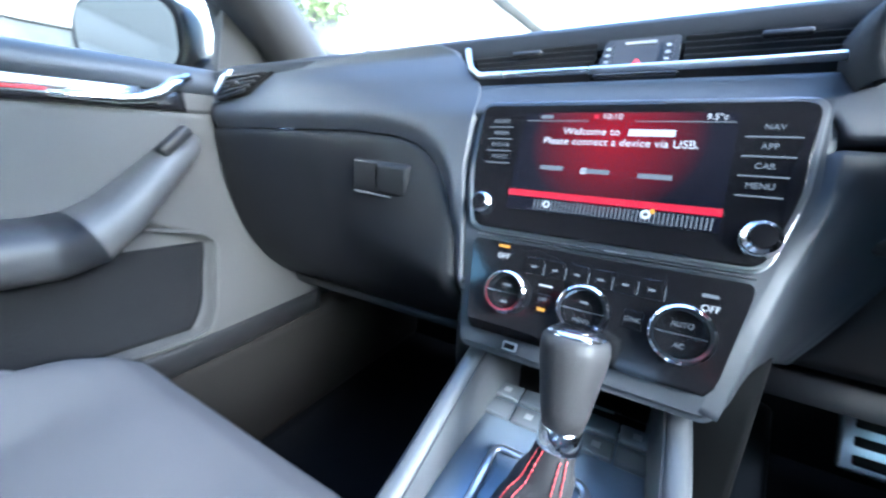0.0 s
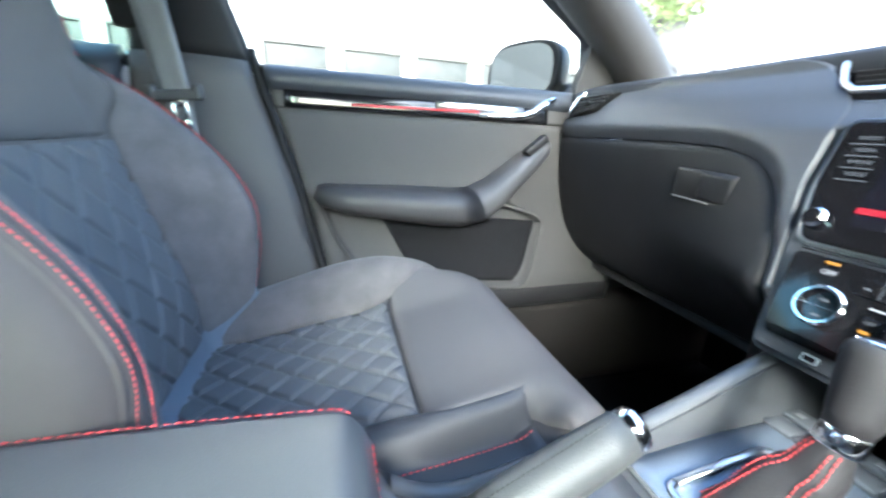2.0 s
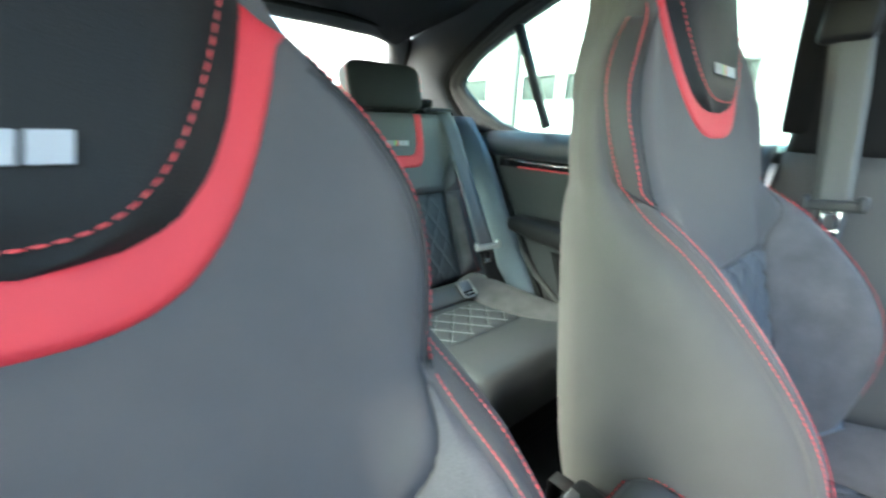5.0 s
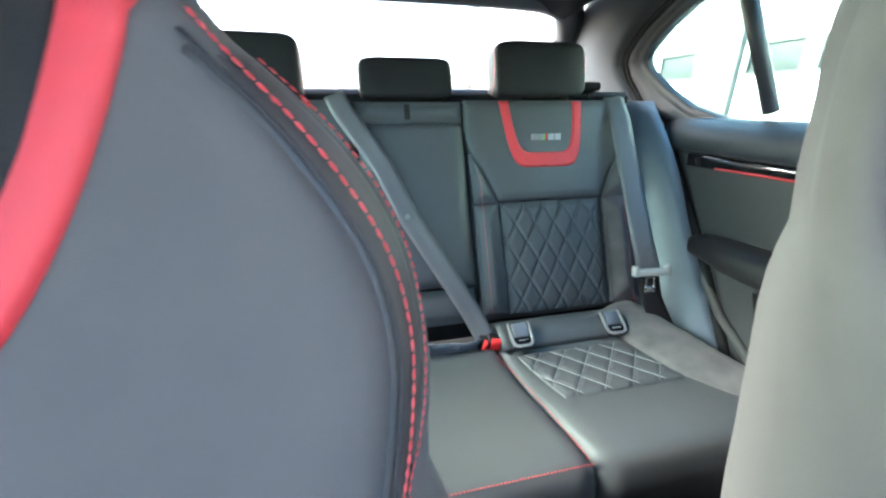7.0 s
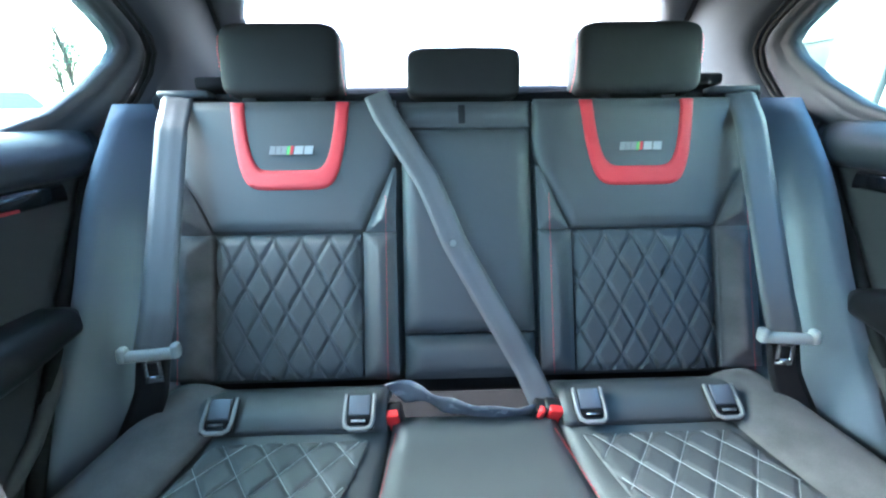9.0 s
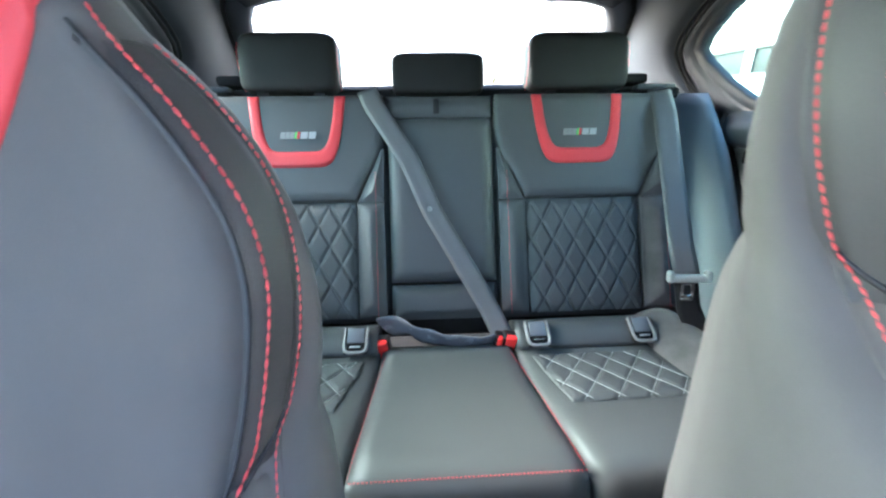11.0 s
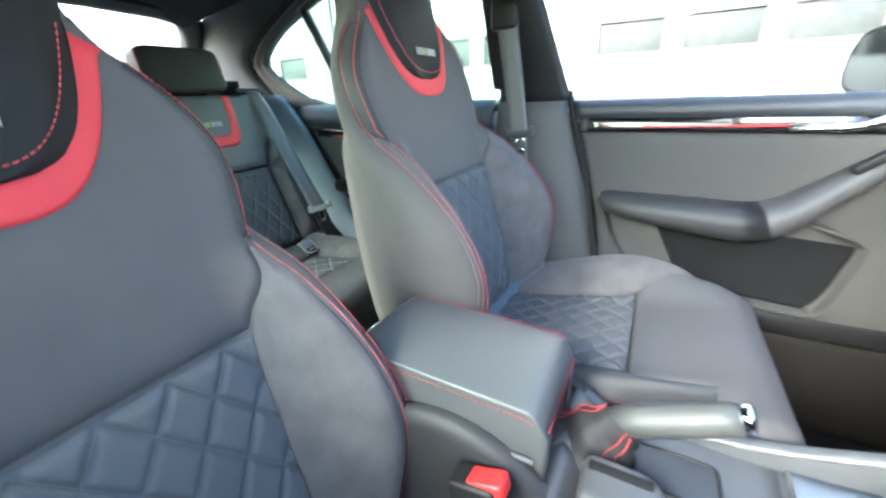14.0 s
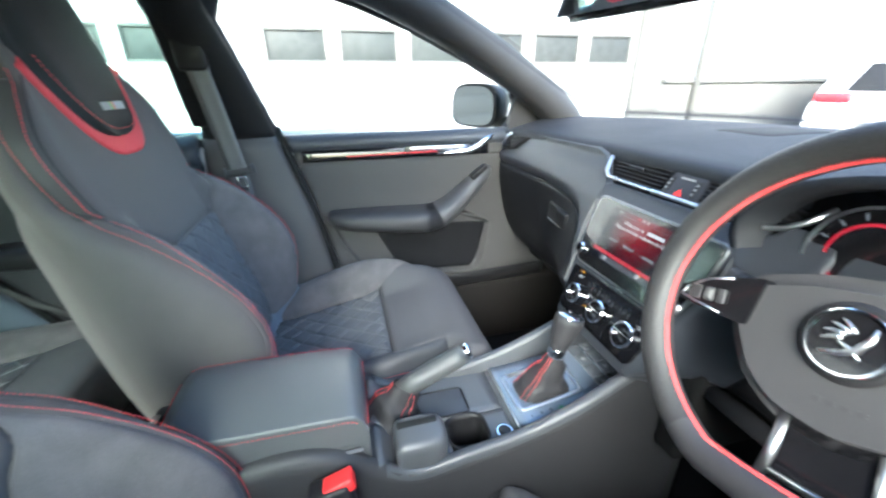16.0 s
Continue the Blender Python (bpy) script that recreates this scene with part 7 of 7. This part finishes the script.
for s in (-1, 1):
    b = thing("seat_belt", (s * 0.62, -0.3, 0.05), "dark front seat belt hanging from the centre pillar", "seat belt", "seat belts")
    g = slab("belt_guide", (0.03, 0.07, 0.075), pose(s * 0.620, -0.355, 1.015), M_DARK, b, "black belt guide on the pillar", bevel=0.012, seg=3)
    slab("guide_track", (0.02, 0.10, 0.34), pose(s * 0.641, -0.368, 1.0, 0, -s * 23), M_DARK, b, bevel=0.01)
    strap("webbing", [(s * 0.618, -0.352, 0.995), (s * 0.615, -0.335, 0.90), (s * 0.607, -0.306, 0.735), (s * 0.612, -0.30, 0.6), (s * 0.625, -0.28, 0.12)], 0.046, (0.0, 1, 0.25), M_WEB, b)
    strap("webbing", [(s * 0.613, -0.345, 0.995), (s * 0.609, -0.328, 0.90), (s * 0.604, -0.303, 0.735)], 0.044, (0.0, 1, 0.25), M_WEB, b)
    tongue(b, (s * 0.600, -0.302, 0.735), (0.05, 1, 0.1), (0, 0.05, -1))
    r = thing("seat_belt", (s * 0.6, -1.05, 0.1), "dark rear seat belt hanging beside the bench", "seat belt", "seat belts")
    across = (s * 0.95, 0.22, 0.06)
    strap("webbing", [(s * 0.550, -1.285, 0.874), (s * 0.537, -1.245, 0.868), (s * 0.526, -1.19, 0.820), (s * 0.515, -1.085, 0.66), (s * 0.508, -1.01, 0.545), (s * 0.519, -0.988, 0.488)], 0.050, across, M_WEB, r)
    # lower strand: same webbing, its shade put in as black
    strap("webbing", [(s * 0.519, -0.994, 0.487), (s * 0.528, -0.975, 0.42), (s * 0.545, -0.962, 0.38), (s * 0.58, -0.955, 0.32)], 0.048, across, M_DARK, r)
    tongue(r, (s * 0.519, -0.984, 0.487), across, (s * 0.06, 0.12, -1), 1.10, M_SLIDERLT)
    slab("belt_outlet", (0.095, 0.035, 0.014), pose(s * 0.535, -1.272, 0.874, 10), M_CPIL, r, "pale moulded belt outlet", bevel=0.005)
    slab("outlet_slot", (0.060, 0.07, 0.024), pose(s * 0.500, -1.325, 0.892, 10), M_CARPET, r, "dark slot over the belt reel", bevel=0.008)
c = thing("seat_belt", (0, -1.1, 0.3), "grey centre seat belt lying across the rear bench", "seat belt", "seat belts")
strap("webbing", [(0.168, -1.236, 0.874), (0.150, -1.212, 0.838), (0.0735, -1.157, 0.725), (0.0265, -1.110, 0.620), (-0.0365, -1.062, 0.515), (-0.0965, -1.018, 0.415), (-0.124, -0.984, 0.358)], 0.046, [(-1, 0, 0.1), (-0.93, -0.15, 0.34), (-0.93, -0.15, 0.36), (-0.93, -0.1, 0.36)], M_WEB, c, "smooth grey webbing")
disc("belt_stop", 0.006, 0.003, plane_pose((0.030, -1.104, 0.622), (1, 0, 0), (0, -0.4, 0.92)), M_GREYPL, c, "small grey button on the webbing", n=14, bevel=0.001)
strap("webbing", [(0.150, -0.992, 0.402), (0.125, -0.988, 0.398), (0.095, -0.984, 0.392), (0.06, -0.978, 0.376), (0.02, -0.974, 0.364), (-0.03, -0.972, 0.354), (-0.075, -0.974, 0.350), (-0.105, -0.98, 0.350)], 0.047, [(0.4, 0.5, 0.7), (0.1, -0.1, 1), (0.0, 0.55, 0.9), (0.0, 0.2, 1), (0.05, 0.5, 0.9), (0, 0.25, 1), (0.0, 0.45, 0.9), (0.1, 0.3, 1)], M_WEBSHINE, c, "twisted shiny lap webbing, part of its sheen put in as paler blue")
for x, w, lean in ((0.141, 0.025, 4), (-0.137, 0.025, -8), (-0.112, 0.012, -10)):
    at = pose(x, -0.985, 0.345, -14, lean)
    bk = slab("belt_buckle", (w + 0.010, 0.026, 0.072), at @ pose(0, 0, -0.010), M_DARK, None, bevel=0.005)
    tagged(bk, "red-buttoned belt buckle sunk in the rear bench", "belt buckle", "belt buckles")
    slab("button", (w, 0.014, 0.046), at @ pose(0, 0.010, 0.004), M_BUCKLE, bk, "red release button", bevel=0.004, seg=3)
for s in (-1, 1):
    dz = 0 if s > 0 else -0.09
    bk = slab("belt_buckle", (0.036, 0.055, 0.12), pose(s * 0.142, -0.090, 0.395 + dz, 10, -s * 8), M_DARK, None, bevel=0.006)
    tagged(bk, "black belt buckle with red button beside the armrest", "belt buckle", "belt buckles")
    slab("button", (0.028, 0.042, 0.020), pose(s * 0.142 - s * 0.008, -0.085, 0.450 + dz, 18, -s * 8), M_BUCKLE, bk, "red release button", bevel=0.004)
    tube("stalk", [(s * 0.150, -0.11, 0.36), (s * 0.155, -0.13, 0.15), (s * 0.16, -0.13, 0.09)], 0.012, M_DARK, bk)

# ---- rear-view mirror ----
rv = thing("rear_view_mirror", (0.06, 0.32, 1.08), "black rear-view mirror on the windscreen", "mirror")
bm = bmesh.new()
bmesh.ops.create_cube(bm, size=1)
bm.transform(Matrix.Diagonal((0.255, 0.035, 0.072, 1)))
bmesh.ops.bevel(bm, geom=[e for e in bm.edges if abs((e.verts[0].co - e.verts[1].co).normalized().y) > 0.9], offset=0.022, segments=5, affect="EDGES")
bmesh.ops.bevel(bm, geom=[e for e in bm.edges if e.calc_face_angle(0) > 0.8], offset=0.008, segments=3, affect="EDGES")
MP = pose(0.055, 0.318, 1.057, 6, 0, 14)
bm.transform(MP)
part("housing", bm, M_BLACK, rv, "gloss black housing")
slab("mirror_glass", (0.235, 0.003, 0.056), MP @ pose(0, -0.0175, 0), M_MIRROR, rv, "mirror glass", bevel=0.001)
tube("stem", [(0.05, 0.33, 1.11), (0.03, 0.37, 1.14), (0.01, 0.36, 1.17)], 0.014, M_DARK, rv)

# ---- footwells ----
for s in (-1, 1):
    fm = slab("floor_mat", (0.46, 0.52, 0.012), pose(s * 0.37, 0.55, 0.047), M_CARPET, None, bevel=0.005)
    tagged(fm, "black carpet mat in the footwell", "floor mat", "floor mats")
    slab("kick_panel", (0.04, 0.5, 0.42), pose(s * 0.70, 0.82, 0.25), M_CARPET, None, bevel=0.01)
    tagged(scene.collection.objects[-1], "dark footwell side panel", "kick panel", kind="structure")
ped = thing("pedal", (0.30, 0.80, 0.15), "metal-faced brake pedal with rubber studs", "pedal", "pedals")
PP = pose(0.335, 0.66, 0.36, 62, 0, 0)
slab("plate", (0.10, 0.075, 0.012), PP, M_SATIN, ped, "satin metal pedal face", bevel=0.004)
for i in range(3):
    slab("stud", (0.076, 0.012, 0.006), PP @ pose(0, -0.022 + 0.022 * i, 0.008), M_RUBBER, ped, bevel=0.002)
tube("pedal_arm", [(0.335, 0.67, 0.365), (0.335, 0.74, 0.45), (0.335, 0.80, 0.60)], 0.011, M_DARK, ped)
fr = slab("footrest", (0.09, 0.03, 0.26), pose(0.235, 0.80, 0.15, -40), M_DARK, None, bevel=0.012)
tagged(fr, "dark plastic footrest beside the tunnel", "footrest")

# ---- outside ----
GZ = -0.30
bm = bmesh.new()
bmesh.ops.create_grid(bm, x_segments=40, y_segments=40, size=400)
bm.transform(pose(0, 0, GZ))
tagged(part("ground", bm, M_ASPHALT, None), "grey asphalt yard reaching to the horizon", "ground", kind="structure")

gar = thing("garage_building", (-4.8, -1, GZ), "white workshop building with glazed garage doors", "building")
WX = -4.75


def wall_piece(name, y0, y1, z0, z1, x0, x1, mat, parent=gar, label="", bevel=0.01):
    return slab(name, (abs(x1 - x0), y1 - y0, z1 - z0), pose((x0 + x1) / 2, (y0 + y1) / 2, (z0 + z1) / 2), mat, parent, label, bevel=bevel)


wall_piece("wall", -16.0, 4.3, 2.6, 4.2, WX - 0.3, WX - 0.02, M_WALL, label="white rendered wall")
wall_piece("wall", 4.75, 22.0, GZ, 4.2, WX - 0.35, WX - 0.05, M_WALL)
wall_piece("post", 4.28, 4.78, GZ, 4.2, WX - 0.3, WX + 0.03, M_CONCRETE, label="grey concrete post")
wall_piece("plinth", 4.8, 22.0, GZ, 0.92, WX - 0.1, WX + 0.02, M_CONCRETE, label="pale stained concrete plinth")
wall_piece("ledge", 4.8, 22.0, 0.93, 0.99, WX - 0.1, WX + 0.07, M_CONCRETE)
tube("downpipe", [(WX + 0.06, 5.4, 4.2), (WX + 0.06, 5.4, GZ)], 0.05, M_CONCRETE, gar, "pale downpipe", n=12)
for k in range(6):
    wall_piece("louvre_slat", 5.88, 6.22, 2.42 + 0.045 * k, 2.445 + 0.045 * k, WX - 0.06, WX - 0.02, M_CONCRETE, bevel=0.004)
wall_piece("roof_edge", -16.0, 22.0, 4.2, 4.4, WX - 0.5, WX + 0.3, M_CONCRETE)


def garage_door(y0, y1):
    gd = thing("garage_door", (WX, (y0 + y1) / 2, GZ), "white sectional garage door with a row of wet windows", "garage door", "garage doors")
    n = int(round((y1 - y0) / 0.853))
    pitch = (y1 - y0) / n
    edges = [GZ, 0.22, 0.70, 1.195, 1.555, 2.05, 2.6]
    for a, b in zip(edges[:-1], edges[1:]):
        if abs(a - 1.195) < 1e-6:
            for k in range(n + 1):
                c_ = y0 + k * pitch
                lo, hi = max(y0, c_ - 0.085), min(y1, c_ + 0.085)
                wall_piece("stile", lo, hi, a, b, WX - 0.09, WX - 0.04, M_GARAGE, gd, "", 0.004)
        else:
            wall_piece("panel", y0, y1, a + 0.006, b - 0.006, WX - 0.09, WX - 0.04, M_GARAGE, gd, "" if a > GZ else "white steel door panel", 0.01)
    for k in range(n):
        c_ = y0 + (k + 0.5) * pitch
        w_ = wall_piece("window", c_ - pitch / 2 + 0.085, c_ + pitch / 2 - 0.085, 1.195, 1.555, WX - 0.08, WX - 0.065, M_WINDOW, gd, "", 0.002)
        for zz in (1.205, 1.545):
            wall_piece("frame", c_ - pitch / 2 + 0.083, c_ + pitch / 2 - 0.083, zz - 0.012, zz + 0.012, WX - 0.07, WX - 0.035, M_CONCRETE, w_, "", 0.003)
        for yy in (c_ - pitch / 2 + 0.092, c_ + pitch / 2 - 0.092):
            wall_piece("frame", yy - 0.012, yy + 0.012, 1.195, 1.555, WX - 0.07, WX - 0.0352, M_CONCRETE, w_, "", 0.003)
    return gd


garage_door(-0.855, 4.26)
wall_piece("post", -1.45, -0.86, GZ, 2.6, WX - 0.3, WX - 0.02, M_WALL)
garage_door(-5.72 + 1.0, -1.46)
wall_piece("post", -5.35, -4.73, GZ, 2.6, WX - 0.3, WX + 0.02, M_CONCRETE)
garage_door(-9.6, -5.36)
wall_piece("wall", -16.0, -9.6, GZ, 2.6, WX - 0.3, WX - 0.02, M_WALL)


# foliage: many small leaves round a few centres
M_LEAF = material("green_leaves", (0.11, 0.15, 0.06), 0.55, grain=30, bump=0.1, spread=0.4)
M_BARK = material("brown_bark", (0.12, 0.09, 0.06), 0.9, grain=60, bump=0.8, spread=0.3)


def leaves(name, centres, count, size, parent, seed, label=""):
    rng = random.Random(seed)
    verts, faces = [], []
    for _ in range(count):
        cx_, cy_, cz_, r_ = rng.choice(centres)
        v = Vector((rng.gauss(0, 1), rng.gauss(0, 1), rng.gauss(0, 1)))
        v = v.normalized() * r_ * (rng.random() ** 0.45)
        p = Vector((cx_, cy_, cz_)) + v
        a = Vector((rng.gauss(0, 1), rng.gauss(0, 1), rng.gauss(0, 0.6))).normalized()
        b = a.orthogonal().normalized()
        k = size * rng.uniform(0.6, 1.3)
        o = len(verts)
        verts += [p - a * k, p + b * k * 0.45, p + a * k, p - b * k * 0.45 + Vector((0, 0, 0.1 * k))]
        faces += [(o, o + 1, o + 2), (o, o + 2, o + 3)]
    return mesh_part(name, verts, faces, M_LEAF, parent, label, False)


def tree(x, y, h, r, seed, label, n=5000):
    t = thing("tree", (x, y, GZ), label, "tree", "trees")
    rng = random.Random(seed)
    tube("trunk", [(x, y, GZ), (x + 0.05, y, GZ + h * 0.25), (x, y + 0.08, GZ + h * 0.5), (x - 0.05, y, GZ + h * 0.85)], [0.16, 0.12, 0.09, 0.03], M_BARK, t, "brown trunk", n=10)
    cs = []
    for k in range(14):
        a, q = rng.uniform(0, 6.28), rng.uniform(0.2, 1)
        z = GZ + h * rng.uniform(0.35, 0.95)
        cs.append((x + r * q * math.cos(a), y + r * q * math.sin(a), z, r * rng.uniform(0.3, 0.5)))
        tube("limb", [(x, y, GZ + h * 0.35 + 0.3 * (z - GZ - h * 0.35)), tuple(0.5 * (Vector((x, y, z)) + Vector(cs[-1][:3]))), cs[-1][:3]], [0.05, 0.035, 0.012], M_BARK, t, n=6)
    leaves("crown", cs, n, 0.09, t, seed, "loose green crown with gaps")
    return t


tree(22.0, -26.5, 6.6, 1.7, 3, "leafy green tree beyond the yard", 1500)
tree(31.0, -36.0, 7.0, 3.0, 5, "leafy green tree beyond the yard", 2600)
tree(-8.5, -48.0, 6.0, 3.0, 7, "leafy green tree beyond the yard", 2400)
tree(-15.0, -52.0, 6.5, 3.2, 8, "leafy green tree beyond the yard", 2400)
cr = thing("creeper", (-4.5, 4.2, 2.0), "dark green creeper hanging below the eaves", "plant")
leaves("foliage", [(-4.55, 3.75, 2.6, 0.35), (-4.55, 4.2, 2.45, 0.35), (-4.55, 4.6, 2.6, 0.3), (-4.55, 4.2, 2.95, 0.5)], 1500, 0.05, cr, 9)

# ---- parked cars ----
def parked_car(at, paint, shade, label):
    """An estate car: body with flared arches, glasshouse, lamps, bumper and wheels."""
    pc = thing("parked_car", tuple(at.to_translation()), label, "car", "parked cars")
    prof = [(-2.2, 0.35), (-2.28, 0.62), (-2.24, 0.90), (-2.12, 1.08), (-1.95, 1.40), (-1.72, 1.58), (-0.8, 1.66), (0.2, 1.60), (0.75, 1.28), (1.1, 1.06), (1.95, 0.95), (2.22, 0.72), (2.22, 0.35)]
    rings = []
    for wx, inset in ((-0.90, 0.10), (-0.92, 0.0), (-0.86, -0.02), (-0.6, -0.03), (0.6, -0.03), (0.86, -0.02), (0.92, 0.0), (0.90, 0.10)):
        rings.append([at @ Vector((wx * (1 - (0.22 * max(0, z - 1.0))), y * (1 - inset * 0.05), z - inset * 0.2)) for y, z in prof])
    sharp(loft("body", rings, paint, pc, shade + " painted body"), 35)
    for s in (-1, 1):
        slab("tail_lamp", (0.40, 0.10, 0.13), at @ pose(s * 0.70, -2.19, 1.03), M_TAIL, pc, "red tail lamp", bevel=0.03)
        slab("head_lamp", (0.38, 0.16, 0.12), at @ pose(s * 0.66, 2.10, 0.80), M_SATIN, pc, "clear head lamp", bevel=0.03)
        slab("reflector", (0.26, 0.05, 0.05), at @ pose(s * 0.66, -2.30, 0.60), M_TAIL, pc, "slim red bumper reflector", bevel=0.01)
        q = [at @ Vector((s * 0.905, y, z)) for y, z in ((-1.80, 1.14), (0.72, 1.14), (0.25, 1.46), (-1.60, 1.46))]
        quad_box("side_glass", [p for p in (q if s > 0 else reversed(q))], 0.02, M_DARK, pc, "dark side glass", 0.004)
        slab("door_mirror", (0.16, 0.10, 0.12), at @ pose(s * 1.0, 0.62, 1.16), paint, pc, bevel=0.03)
        for y in (-1.38, 1.40):
            disc("wheel_arch", 0.39, 0.03, at @ pose(s * 0.905, y, 0.36, 0, s * 90, 0), M_DARK, pc, "dark wheel arch", n=28)
            wh = disc("wheel", 0.33, 0.20, at @ pose(s * 0.94, y, 0.33, 0, -s * 90, 0), M_RUBBER, pc, "black tyre", bevel=0.04)
            disc("rim", 0.22, 0.01, at @ pose(s * 0.945, y, 0.33, 0, s * 90, 0), M_SATIN, wh, "silver rim")
    quad_box("rear_glass", [at @ Vector(p) for p in ((-0.62, -2.13, 1.12), (0.62, -2.13, 1.12), (0.52, -1.92, 1.46), (-0.52, -1.92, 1.46))], 0.02, M_DARK, pc, "dark rear window", 0.004)
    quad_box("windscreen", [at @ Vector(p) for p in ((0.64, 1.02, 1.12), (-0.64, 1.02, 1.12), (-0.56, 0.36, 1.55), (0.56, 0.36, 1.55))], 0.02, M_CARGLASS, pc, "windscreen with the sky's reflection tinted into its colour", 0.004)
    slab("bumper", (1.7, 0.12, 0.26), at @ pose(0, -2.26, 0.48), paint, pc, shade + " rear bumper", bevel=0.04)
    slab("bumper_insert", (1.3, 0.08, 0.12), at @ pose(0, -2.30, 0.40), M_GREYPL, pc, "grey lower bumper insert", bevel=0.03)
    slab("number_plate", (0.50, 0.02, 0.11), at @ pose(0, -2.31, 0.80, -4), M_WALL, pc, "plain pale plate", bevel=0.006)


# blue base colour stands in for sky reflected in the windscreen
M_CARGLASS = material("sky_tinted_car_glass", (0.10, 0.13, 0.16), 0.08, grain=20, bump=0.0, spread=0.1)
M_SILVER = material("silver_car_paint", (0.42, 0.43, 0.45), 0.3, 0.3, grain=30, bump=0.0, spread=0.03, coat=0.6)
parked_car(pose(-3.42, 8.90, GZ, 0, 0, 14), M_CARPAINT, "white", "white estate car parked by the building")
parked_car(pose(11.6, -11.6, GZ, 0, 0, 62), M_SILVER, "silver", "silver estate car parked across the yard")
